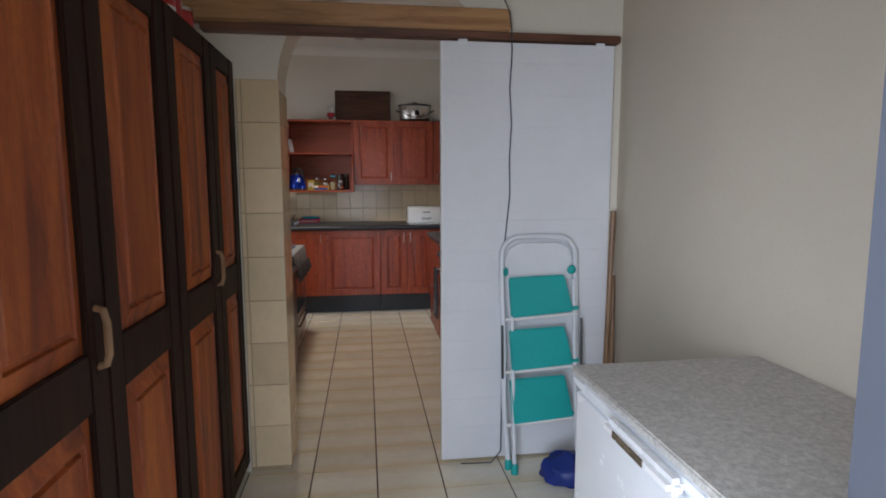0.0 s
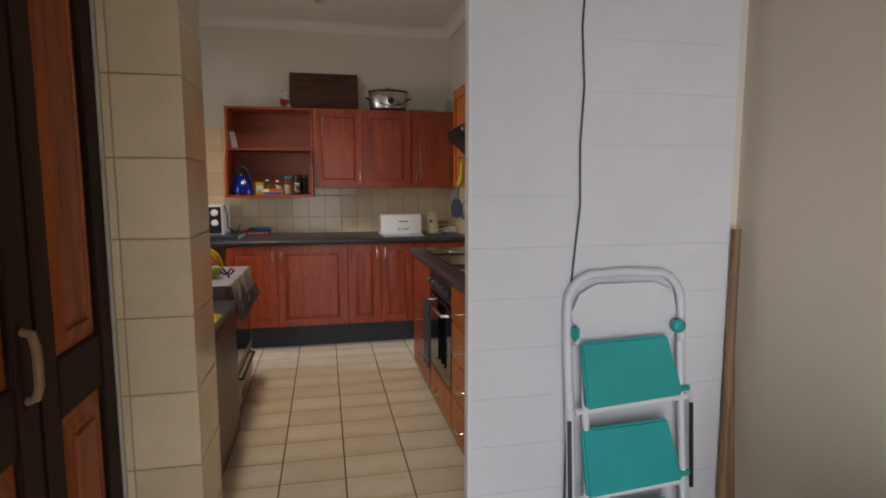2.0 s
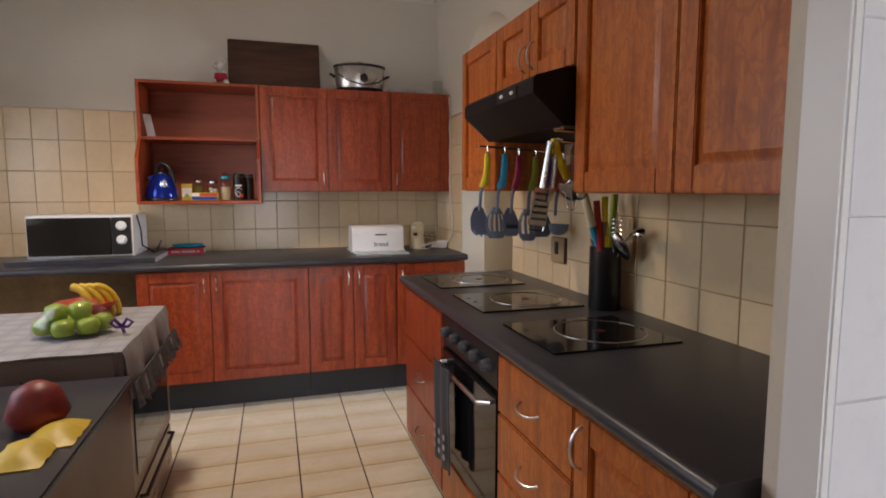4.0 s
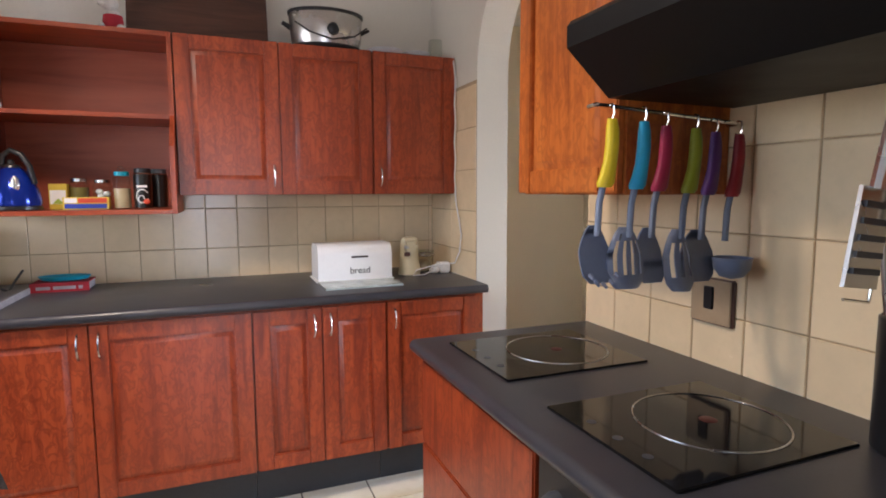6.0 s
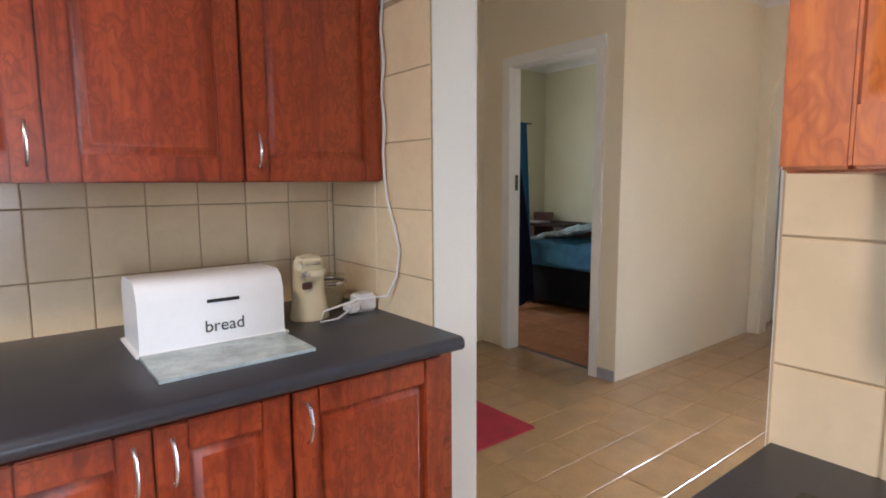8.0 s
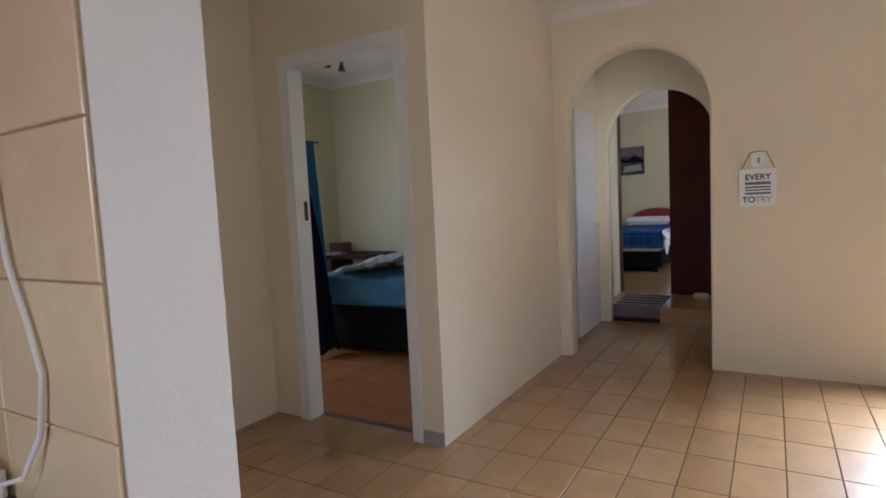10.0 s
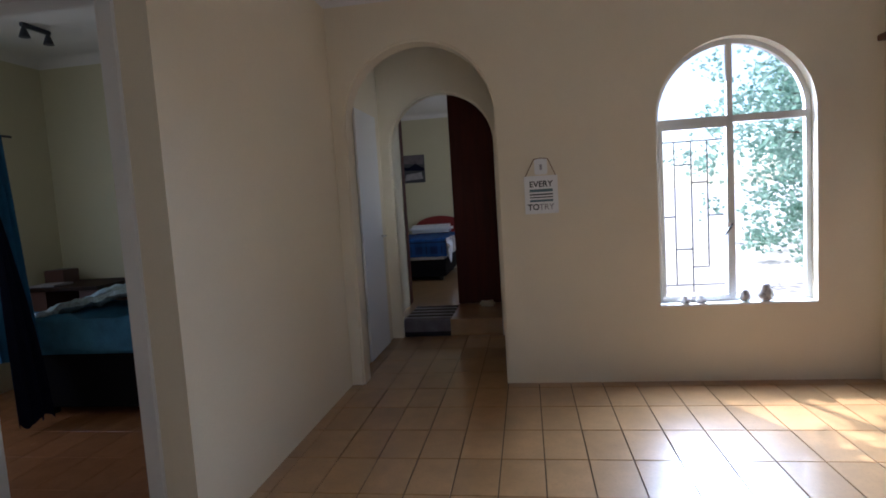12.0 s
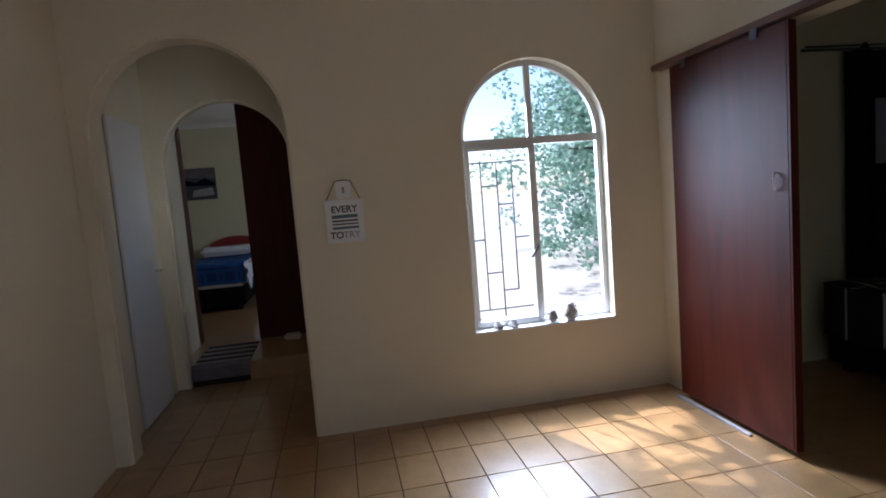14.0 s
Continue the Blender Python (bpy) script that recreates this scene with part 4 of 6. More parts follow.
for k, (z0, z1) in enumerate(((0.700, 0.875), (0.462, 0.642), (0.222, 0.420))):
    bmt = bmesh.new()
    q = ((0.748, z1), (1.006, z1 + 0.008), (1.043, z0 + 0.02), (0.758, z0))
    lo = [bmt.verts.new(lean(x, zz, 0.020)) for x, zz in q]
    hi = [bmt.verts.new(lean(x, zz, 0.032 if n < 2 else 0.05)) for n, (x, zz) in enumerate(q)]
    for j in range(4):
        bmt.faces.new((lo[j], lo[(j + 1) % 4], hi[(j + 1) % 4], hi[j]))
    bmt.faces.new(lo[::-1])
    bmt.faces.new(hi)
    bmesh.ops.recalc_face_normals(bmt, faces=bmt.faces)
    bmesh.ops.bevel(bmt, geom=list(bmt.edges), offset=0.006, segments=2, affect="EDGES")
    part("tread", bmt, M["teal"], st, "ribbed teal plastic tread")
    part("tread_bar", tube([lean(0.735, z0 - 0.014, 0.02), lean(1.07, z0 + 0.004, 0.02)], 0.009, 8), M["white_gloss"], st)
    part("tread_pin", tube([lean(1.04, z0 + 0.03, 0.03), lean(1.07, z0 + 0.032, 0.03)], 0.009, 8), M["teal"], st)
for x, z in ((0.735, 0.90),):
    part("joint", boxed(x - 0.008, x + 0.012, lean(x, z)[1] - 0.035, lean(x, z)[1] - 0.008, z - 0.022, z + 0.022, bevel=0.008), M["teal"], st, "teal plastic joint")
part("joint", mapped(lathe([(0.006, -0.012), (0.018, -0.008), (0.021, 0.0), (0.018, 0.009), (0.006, 0.013)], (0, 0, 0), 18), lambda a, b, d: (1.040 + a, lean(1.04, 0.9)[1] - 0.026 - d, 0.905 + b)), M["teal"], st, "round teal knob", smooth=60)
for x, o in ((0.748, 0), (1.09, 0), (0.765, 0.045), (1.055, 0.045)):
    p = lean(x, 0.0, o)
    part("foot", lathe([(0.017, 0), (0.017, 0.03), (0.013, 0.045)], (x, p[1], 0.0005), 12), M["teal"], st, "teal rubber foot")
for sx, z0, z1 in ((0.722, 0.42, 0.66), (1.092, 0.44, 0.68)):
    part("side_grip", tube([lean(sx, z0, 0.012), lean(sx, z1, 0.012)], 0.006, 8), M["black"], st, "black safety strip")

single("broom_stick", tube([(1.20, 2.27, 0.0), (1.255, 2.34, 1.165)], 0.0125, 10), M["stick_wood"], (1.2, 2.27, 0), "worn brown wooden broom stick leaning in the corner", "broom")
single("broom_stick", tube([(1.235, 2.25, 0.0), (1.275, 2.365, 0.86)], 0.011, 10), M["stick_wood"], (1.235, 2.25, 0), "shorter brown wooden stick leaning beside the broom stick", "broom")
BLUE = flat_colour("blue_plastic", (0.012, 0.03, 0.20), 0.5)
bm = bmesh.new()
bmesh.ops.create_icosphere(bm, subdivisions=3, radius=1.0)
for v in bm.verts:
    n = noise.noise(v.co * 2.2)
    v.co = (1.0 + v.co.x * 0.13 * (1 + 0.3 * n), 2.12 + v.co.y * 0.10, max(0.0, 0.045 + v.co.z * 0.075 * (1 + 0.5 * n)))
single("plastic_bag", bm, BLUE, (1.0, 2.12, 0), "crumpled dark blue plastic bag on the floor", "bag")

fz = thing("chest_freezer", (1.0, 0.9, 0), "white chest freezer with a grey speckled top against the wall", "freezer")
part("body", boxed(0.712, 1.285, 0.44, 1.375, 0.0, 0.715, bevel=0.012), M["freezer"], fz)
part("lid", boxed(0.706, 1.287, 0.435, 1.382, 0.718, 0.753, bevel=0.008), M["freezer"], fz)
part("top_sheet", boxed(0.702, 1.287, 0.433, 1.385, 0.753, 0.776, bevel=0.004), M["lid"], fz, "grey speckled laminate top")
hp = part("handle", boxed(0.668, 0.7055, 0.80, 1.10, 0.712, 0.748, bevel=0.012), M["white_plastic"], fz, "white plastic lid handle")
part("handle_inset", boxed(0.6655, 0.668, 0.90, 1.04, 0.722, 0.740, bevel=0.001), M["steel"], hp)
part("lock", mapped(lathe([(0.011, 0), (0.011, 0.006), (0.007, 0.008)], (0, 0, 0), 14), lambda a, b, d: (0.712 - d, 0.86 + a, 0.62 + b)), M["steel"], fz, "small round metal lock")
part("badge", boxed(0.7085, 0.7115, 0.55, 0.66, 0.60, 0.625, bevel=0.001), M["steel"], fz)

jb = setting("door_frame_entrance", boxed(0.524, 0.60, 0.15, 0.30, 0.0, 2.12, bevel=0.004), M["frame_grey"], "blue-grey painted steel door frame")
setting("door_frame_entrance_stop", boxed(0.512, 0.5235, 0.15, 0.20, 0.0, 2.10, bevel=0.003), M["frame_grey"], "stop of the blue-grey steel door frame")

# ---------------------------------------------------------------- stove and low cabinet
lc = thing("low_cabinet", (-0.65, 3.3, 0), "brown side cabinet with a dark worktop behind the tiled pillar", "cabinet")
part("body", boxed(-0.95, -0.377, 2.64, 3.96, 0.02, 0.675), M["side_brown"], lc)
part("top", boxed(-0.96, -0.362, 2.635, 3.975, 0.675, 0.702, bevel=0.006), M["counter"], lc)
sv = thing("stove", (-0.72, 4.42, 0), "metallic brown stove with a glass door under a white cloth", "stove")
part("body", boxed(-1.02, -0.425, 4.03, 4.75, 0.02, 0.765, bevel=0.008), M["stove"], sv)
od = part("oven_door", boxed(-0.4245, -0.400, 4.04, 4.74, 0.25, 0.655, bevel=0.006), M["stove"], sv)
part("glass", boxed(-0.3995, -0.3965, 4.10, 4.68, 0.31, 0.60, bevel=0.001), M["black_glass"], od)
part("drawer", boxed(-0.4245, -0.402, 4.04, 4.74, 0.06, 0.24, bevel=0.006), M["stove"], sv)
part("handle", tube([(-0.40, 4.12, 0.222), (-0.378, 4.125, 0.222), (-0.378, 4.655, 0.222), (-0.40, 4.66, 0.222)], 0.007, 8), M["black"], sv)
part("control_panel", boxed(-0.4245, -0.406, 4.04, 4.74, 0.665, 0.760, bevel=0.004), M["stove"], sv)


def cloth(u, v):
    x = -1.05 + 0.74 * u
    y = 4.01 + 0.76 * v
    edge = max(0.0, x + 0.40)
    fold = 0.018 * math.sin(26 * y) * (edge / 0.09)
    zz = 0.771 + 0.004 * noise.noise((x * 9, y * 9, 0))
    if edge > 0:
        return (-0.395 + 0.02 * math.sin(edge * 14) + fold, y + 0.01 * math.sin(19 * y), zz - edge * 2.0)
    return (x, y, zz)


tc = thing("tablecloth", (-0.72, 4.4, 0.77), "pale grey checked cloth with dark ruffled lace edge over the stove", "cloth")
part("cloth", sheet(40, 30, cloth, 0.003), M["lace"], tc)
part("lace_border", sheet(12, 60, lambda u, v: (-0.372 + 0.014 * math.sin(58 * v) * u + 0.014 * u, 4.0 + 0.78 * v, 0.665 - 0.085 * u + 0.010 * math.sin(80 * v) * u), 0.003), M["lace_edge"], tc, "dark ruffled lace border")

# ---------------------------------------------------------------- dining room fittings
def door_frame(name, y0, y1, top, x0, x1, width=0.075):
    pts = [(y0 - width, 0), (y0, 0), (y0, top), (y1, top), (y1, 0), (y1 + 0.075, 0), (y1 + 0.075, top + 0.07), (y0 - width, top + 0.07)]
    return setting(name, prism(pts, "x", x0, x1), M["white_gloss"], "white painted steel door frame", 30)


door_frame("door_frame_bedroom", 6.512, 7.26, 2.098, DOORX - 0.018, DOORX + 0.095, 0.062)
single("strike_plate", boxed(DOORX + 0.045, DOORX + 0.075, 7.2585, 7.2615, 1.21, 1.325), M["dark_grey"], (DOORX + 0.06, 7.26, 1.21), "small dark strike plate on the white door frame", "plate")
setting("skirting_corner", boxed(DOORX - 0.012, DOORX, STEP_Y, 6.448, 0.0, 0.07), M["rug_light"], "bare grey patch of skirting by the doorway")

# arched window
wd = thing("window", (5.30, 3.72, 0.483), "white steel arched window with burglar bars and a bright garden outside", "window")
XW = 5.30


def win_out(d):
    y0, y1, s = 3.245 + d, 4.19 - d, 1.693
    return [(y0, 0.483 + d), (y1, 0.483 + d), (y1, s)] + arc((y0 + y1) / 2, s, (y1 - y0) / 2, 0, 180, 24)[1:]


bm = bmesh.new()
o, i = win_out(0.0), win_out(0.032)
vo = [[bm.verts.new((XW + dx, y, z)) for y, z in o] for dx in (-0.015, 0.02)]
vi = [[bm.verts.new((XW + dx, y, z)) for y, z in i] for dx in (-0.015, 0.02)]
n = len(o)
for k in range(n):
    j = (k + 1) % n
    bm.faces.new((vo[0][k], vo[0][j], vi[0][j], vi[0][k]))
    bm.faces.new((vo[1][k], vi[1][k], vi[1][j], vo[1][j]))
    bm.faces.new((vi[0][k], vi[0][j], vi[1][j], vi[1][k]))
    bm.faces.new((vo[0][k], vo[1][k], vo[1][j], vo[0][j]))
bmesh.ops.recalc_face_normals(bm, faces=bm.faces)
wf = part("window_frame", bm, M["white_gloss"], wd)
part("transom", boxed(XW - 0.018, XW + 0.022, 3.27, 4.165, 1.645, 1.692, bevel=0.004), M["white_gloss"], wd)
part("mullion", boxed(XW - 0.017, XW + 0.021, 3.70, 3.745, 0.51, 1.646, bevel=0.004), M["white_gloss"], wd)
part("upper_mullion", boxed(XW - 0.016, XW + 0.02, 3.702, 3.738, 1.691, 2.14, bevel=0.004), M["white_gloss"], wd)
part("sash_frame", prism([(3.745, 0.512), (4.160, 0.512), (4.160, 1.645), (3.745, 1.645), (3.745, 1.62), (4.135, 1.62), (4.135, 0.54), (3.745, 0.54)], "x", XW - 0.022, XW - 0.002), M["white_gloss"], wd)
for pts in ([(3.277, 0.515), (3.70, 0.515), (3.70, 1.63), (3.277, 1.63)], [(3.745, 0.515), (4.158, 0.515), (4.158, 1.63), (3.745, 1.63)],
            [(3.277, 1.67), (3.702, 1.67)] + [p for p in arc(3.7175, 1.693, 0.44, 92, 180, 14)], [(3.738, 1.67), (4.157, 1.67)] + [p for p in arc(3.7175, 1.693, 0.44, 0, 87, 14)]):
    pane = part("pane", prism(pts, "x", XW, XW + 0.004), M["glass"], wd, smooth=0)
    pane.visible_shadow = False
part("latch", tube([(XW - 0.024, 3.722, 1.0), (XW - 0.05, 3.728, 0.995), (XW - 0.055, 3.775, 0.93)], 0.007, 8), M["black"], wd, "dark window latch")
for y0, z0, y1, z1 in ((4.14, 1.55, 3.75, 1.55), (4.05, 1.55, 4.05, 0.60), (3.945, 1.55, 3.945, 0.55), (3.845, 1.55, 3.845, 0.72), (4.05, 1.40, 3.945, 1.40),
                       (3.945, 1.28, 3.845, 1.28), (4.14, 1.06, 4.05, 1.06), (3.845, 1.06, 3.75, 1.06), (4.05, 0.84, 3.945, 0.84), (3.945, 0.72, 3.845, 0.72), (4.14, 0.60, 3.75, 0.60)):
    part("burglar_bar", tube([(XW + 0.045, y0, z0), (XW + 0.045, y1, z1)], 0.0052, 6), M["black"], wd)
wd.location.z += 0.015
setting("sill_window", boxed(WINX - 0.012, XW - 0.016, 3.247, 4.188, 0.4985, 0.512, bevel=0.003), M["white_gloss"], "white painted window sill")


def bird(x, y, s, turn, upright):
    bm = bmesh.new()
    prof = [(0.010, 0), (0.026, 0.006), (0.034, 0.02), (0.030, 0.036), (0.018, 0.05), (0.019, 0.058), (0.012, 0.068), (0.002, 0.071)]
    lathe([(r * s, z * s * (1.25 if upright else 0.8)) for r, z in prof], (0, 0, 0), 16, sx=1.25, sy=0.9, bm=bm)
    hz = 0.05 * s * (1.25 if upright else 0.8)
    tube([(0.03 * s, 0, hz), (0.075 * s, 0, hz * 1.1)], 0.006 * s, 6, bm=bm, taper=0.002)
    bmesh.ops.rotate(bm, verts=bm.verts, cent=(0, 0, 0), matrix=Matrix.Rotation(radians(turn), 3, "Z"))
    bmesh.ops.translate(bm, verts=bm.verts, vec=(x, y, 0.5122))
    single("bird_figurine", bm, BIRD, (x, y, 0.5122), "small white and grey ceramic bird figurine on the window sill", "figurine", "sill figurines", smooth=60)


BIRD = surface("bird_glaze", (0.5, 0.48, 0.47), 0.4, var=0.5, scale=35, fine=90)
for x, y, s, a, up in ((5.235, 4.03, 1.0, 200, False), (5.24, 3.93, 1.0, 20, False), (5.24, 3.66, 0.9, 100, True), (5.24, 3.54, 1.35, -70, True)):
    bird(x, y, s, a, up)

# sign on the wall
sg = thing("wall_sign", (5.195, 4.925, 1.15), "small white hanging board with dark lettering on the cream wall", "sign")
part("board", boxed(5.190, 5.207, 4.816, 5.034, 1.153, 1.403, bevel=0.002), M["white_plastic"], sg)
part("peg", boxed(5.196, 5.2085, 4.878, 4.963, 1.41, 1.514, bevel=0.006), M["white_plastic"], sg)
part("peg_slot", boxed(5.1945, 5.1962, 4.913, 4.928, 1.44, 1.476, bevel=0.0004), M["rug_light"], sg)
for a in (5.023, 4.828):
    b = 4.92 + (0.045 if a > 4.92 else -0.045)
    part("cord", tube([(5.192, a, 1.402), (5.193, b, 1.511), (5.193, 4.92, 1.517)], 0.003, 6), M["stick_wood"], sg)


def words(text, size, at, material, parent, m, bold=0.0):
    c = bpy.data.curves.new("lettering", "FONT")
    c.body, c.size, c.extrude, c.offset, c.align_x = text, size, 0.0004, bold, "CENTER"
    ob = new("lettering", c)
    dg = bpy.context.evaluated_depsgraph_get()
    me = bpy.data.meshes.new_from_object(ob.evaluated_get(dg))
    bpy.data.objects.remove(ob)
    me.materials.clear()
    me.materials.append(material)
    me.transform(Matrix.Translation(Vector(at) - origin_of(parent)) @ m)
    t = new("lettering", me)
    t.parent = parent
    return t


INK = flat_colour("dark_ink", (0.02, 0.022, 0.028), 0.7)
INK_BLUE = flat_colour("blue_grey_ink", (0.10, 0.17, 0.20), 0.7)
TO_WEST = Matrix(((0, 0, -1, 0), (-1, 0, 0, 0), (0, 1, 0, 0), (0, 0, 0, 1)))
TO_SOUTH = Matrix(((1, 0, 0, 0), (0, 0, -1, 0), (0, 1, 0, 0), (0, 0, 0, 1)))
words("EVERY", 0.054, (5.1895, 4.925, 1.330), INK, sg, TO_WEST, 0.0012)
words("TO", 0.054, (5.1895, 4.978, 1.180), INK, sg, TO_WEST, 0.0012)
words("TRY", 0.054, (5.1895, 4.893, 1.180), M["rug_light"], sg, TO_WEST, 0.0008)
for z0, z1, mm in ((1.296, 1.315, INK_BLUE), (1.275, 1.285, M["dark_grey"]), (1.257, 1.265, M["dark_grey"]), (1.232, 1.246, INK_BLUE)):
    part("line_of_writing", boxed(5.1888, 5.1899, 4.850, 5.0, z0, z1), mm, sg)

# sliding door on its track
sd = thing("sliding_door", (4.52, 2.93, 0.01), "plain red-brown mahogany sliding door hung from a metal track", "door")
part("leaf", boxed(4.085, 4.965, 2.905, 2.945, 0.035, 2.03, bevel=0.003), M["mahogany"], sd)
part("edge", boxed(4.070, 4.0845, 2.904, 2.946, 0.035, 2.03, bevel=0.002), M["mahogany"], sd)
part("handle", tube([(4.155, 2.9455 + 0.022 * math.sin(a), 1.32 - 0.042 * math.cos(a)) for a in np.linspace(0, math.pi, 11)], 0.0042, 8), M["chrome"], sd, "small bright pull handle")
for x in (4.25, 4.80):
    part("hanger", boxed(x, x + 0.05, 2.946, 2.954, 2.0, 2.075, bevel=0.002), M["dark_grey"], sd)
single("door_track", boxed(3.2, 5.14, 2.882, 2.958, 2.045, 2.08, bevel=0.004), M["rail_wood"], (4.3, 2.92, 2.04), "brown track rail above the sliding door", "track")
setting("threshold_strip", boxed(4.35, 4.98, 2.95, 2.972, 0.0005, 0.012, bevel=0.002), M["rug_light"], "pale floor guide along the sliding door")

rg = single("rug", boxed(1.55, 2.43, 6.18, 6.90, 0.0006, 0.012, bevel=0.004), M["rug_red"], (2.0, 6.5, 0), "plain dark red rug on the brown tiles", "rug")

# passage
pd = thing("passage_door", (5.95, 6.33, 0), "plain white closed door in the passage wall", "door")
part("leaf", boxed(5.735, 6.34, 6.318, 6.3385, 0.012, 2.05, bevel=0.003), M["white_gloss"], pd)
part("handle", tube([(6.28, 6.318, 1.0), (6.28, 6.275, 1.0), (6.19, 6.27, 1.0)], 0.008, 8), M["steel"], pd)
fd = thing("sliding_door", (7.39, 5.5, 0), "tall red-brown mahogany sliding panel before the far bedroom", "door")
part("leaf", boxed(7.375, 7.415, 5.20, 5.80, FL + 0.004, 2.55, bevel=0.003), M["mahogany"], fd)
setting("jamb_far_door", boxed(7.385, 7.56, 6.345, 6.408, FL, 2.44), M["mahogany"], "red-brown door jamb at the end of the passage")
mt = thing("runner_mat", (6.59, 6.03, 0), "striped black, grey and white runner mat draped over the step", "mat")
part("stripe", boxed(6.583, 6.5985, 5.79, 6.236, 0.0006, 0.045, bevel=0.003), M["rug_dark"], mt)
part("stripe", prism([(6.5830, 0.0455), (6.5830, FL - 0.004), (6.6010, FL + 0.013), (6.6380, FL + 0.013), (6.6380, FL + 0.0006), (6.5985, FL + 0.0006), (6.5985, 0.0455)], "y", 5.79, 6.236), M["rug_grey"], mt)
x = 6.6385
for w, mm in ((0.07, "rug_light"), (0.07, "rug_dark"), (0.08, "rug_light"), (0.07, "rug_dark"), (0.08, "rug_light"), (0.07, "rug_dark"), (0.08, "rug_light"), (0.08, "rug_dark")):
    part("stripe", boxed(x, x + w - 0.0005, 5.79, 6.236, FL + 0.0006, FL + 0.012, bevel=0.003), M[mm], mt)
    x += w
single("shoes", boxed(7.16, 7.28, 5.40, 5.56, FL + 0.0006, FL + 0.05, bevel=0.018), M["cream_plastic"], (7.22, 5.47, FL), "pale pair of slippers at the foot of the red door", "shoes")


def duvet(cx0, cx1, cy0, cy1, z, drop, amp, seed):
    """A cover that lies on a bed and hangs over the side nearest the door."""
    def f(u, v):
        y = cy0 + (cy1 - cy0) * v
        s = u * (cx1 - cx0 + drop)
        wob = amp * noise.noise((s * 4 + seed, y * 4, 0.3)) + amp * 0.5 * noise.noise((s * 11, y * 11 + seed, 1.7))
        if s < drop:
            return (cx0 - 0.01 + 0.6 * wob, y, z - (drop - s) + 0.3 * wob)
        return (cx0 + s - drop, y, z + wob)
    return f


def bed(name_label, x0, x1, y0, y1, base_h, top_z, cover, drop, amp, sheet_mat):
    t = thing("bed", ((x0 + x1) / 2, (y0 + y1) / 2, 0), name_label, "bed")
    part("base", boxed(x0 + 0.03, x1, y0 + 0.02, y1 - 0.02, 0.06, base_h, bevel=0.01), M["bed_base"], t)
    for x in (x0 + 0.1, x1 - 0.1):
        for y in (y0 + 0.1, y1 - 0.1):
            part("leg", boxed(x - 0.03, x + 0.03, y - 0.03, y + 0.03, 0.0, 0.06), M["black"], t)
    part("mattress", boxed(x0, x1, y0, y1, base_h, top_z - 0.02, bevel=0.04), sheet_mat, t)
    part("cover", sheet(44, 44, duvet(x0, x1, y0 - 0.01, y1 + 0.01, top_z + 0.005, drop, amp, y0), 0.012), cover, t, smooth=80)
    return t


# far bedroom
b2 = bed("single bed with a blue plaid blanket and a red headboard", 9.15, 10.45, 6.17, 6.95, 0.30, 0.60, M["plaid_blue"], 0.26, 0.02, M["white_plastic"])
part("headboard", prism([(6.06, 0.3), (6.86, 0.3), (6.86, 0.70)] + arc(6.46, 0.70, 0.40, 0, 180, 14, 0.18)[1:], "x", 10.5, 10.55), M["headboard"], b2, "rounded dark red headboard")
part("hanging_sheet", sheet(10, 14, lambda u, v: (9.12 + 0.35 * v, 6.15 - 0.03 * u + 0.02 * math.sin(9 * u), 0.60 - (0.20 + 0.16 * math.sin(3.14 * v)) * u), 0.006), M["white_plastic"], b2, "white sheet hanging over the side", smooth=70)
part("pillow", boxed(10.15, 10.49, 6.22, 6.9, 0.625, 0.75, bevel=0.045), M["white_plastic"], b2)
b2.location.z = FL
pc = thing("picture", (10.58, 6.88, 1.63), "dark unframed landscape print on the pale green wall", "picture")
part("print", boxed(10.575, 10.597, 6.655, 7.115, 1.60, 2.055), M["dark_grey"], pc)
part("sky_area", prism([(6.665, 1.89), (7.105, 1.93), (7.105, 2.05), (6.665, 2.05)], "x", 10.572, 10.5749), M["rug_grey"], pc)
part("pale_area", prism([(6.69, 1.66), (7.0, 1.64), (6.97, 1.74), (6.71, 1.77)], "x", 10.572, 10.5749), M["rug_light"], pc)
part("hill", prism([(6.665, 1.83), (6.80, 1.915), (6.93, 1.85), (7.105, 1.90), (7.105, 1.81), (6.665, 1.79)], "x", 10.5715, 10.5719), M["curtain_navy"], pc)

# bedroom beside the dining room
b1 = bed("unmade single bed with rumpled light blue bedding on a dark base", 4.62, 5.28, 6.62, 8.40, 0.42, 0.66, M["sheet_blue"], 0.20, 0.05, M["sheet_blue"])
WHITEBLUE = surface("pale_blue_sheet", (0.38, 0.47, 0.50), 0.9, var=0.45, scale=22, fine=60, bump=0.3)
part("duvet", sheet(30, 40, lambda u, v: (4.63 + 0.63 * u, 6.7 + 1.62 * v, 0.685 + (0.50 * (1 - v)) * (0.75 + 0.25 * u) + 0.045 * noise.noise((u * 5, v * 8, 2.0)) + 0.03 * noise.noise((u * 11, v * 22, 5.0))), 0.03), WHITEBLUE, b1, "rumpled pale blue duvet", smooth=80)
ds = thing("desk", (5.55, 8.72, 0), "low brown wooden desk with drawers behind the bed", "desk")
part("top", boxed(5.30, 5.84, 8.36, 9.10, 0.755, 0.785, bevel=0.004), M["dark_wood"], ds)
part("pedestal", boxed(5.34, 5.84, 8.86, 9.08, 0.0, 0.755), M["side_brown"], ds)
part("pedestal", boxed(5.34, 5.84, 8.38, 8.56, 0.0, 0.755), M["side_brown"], ds)
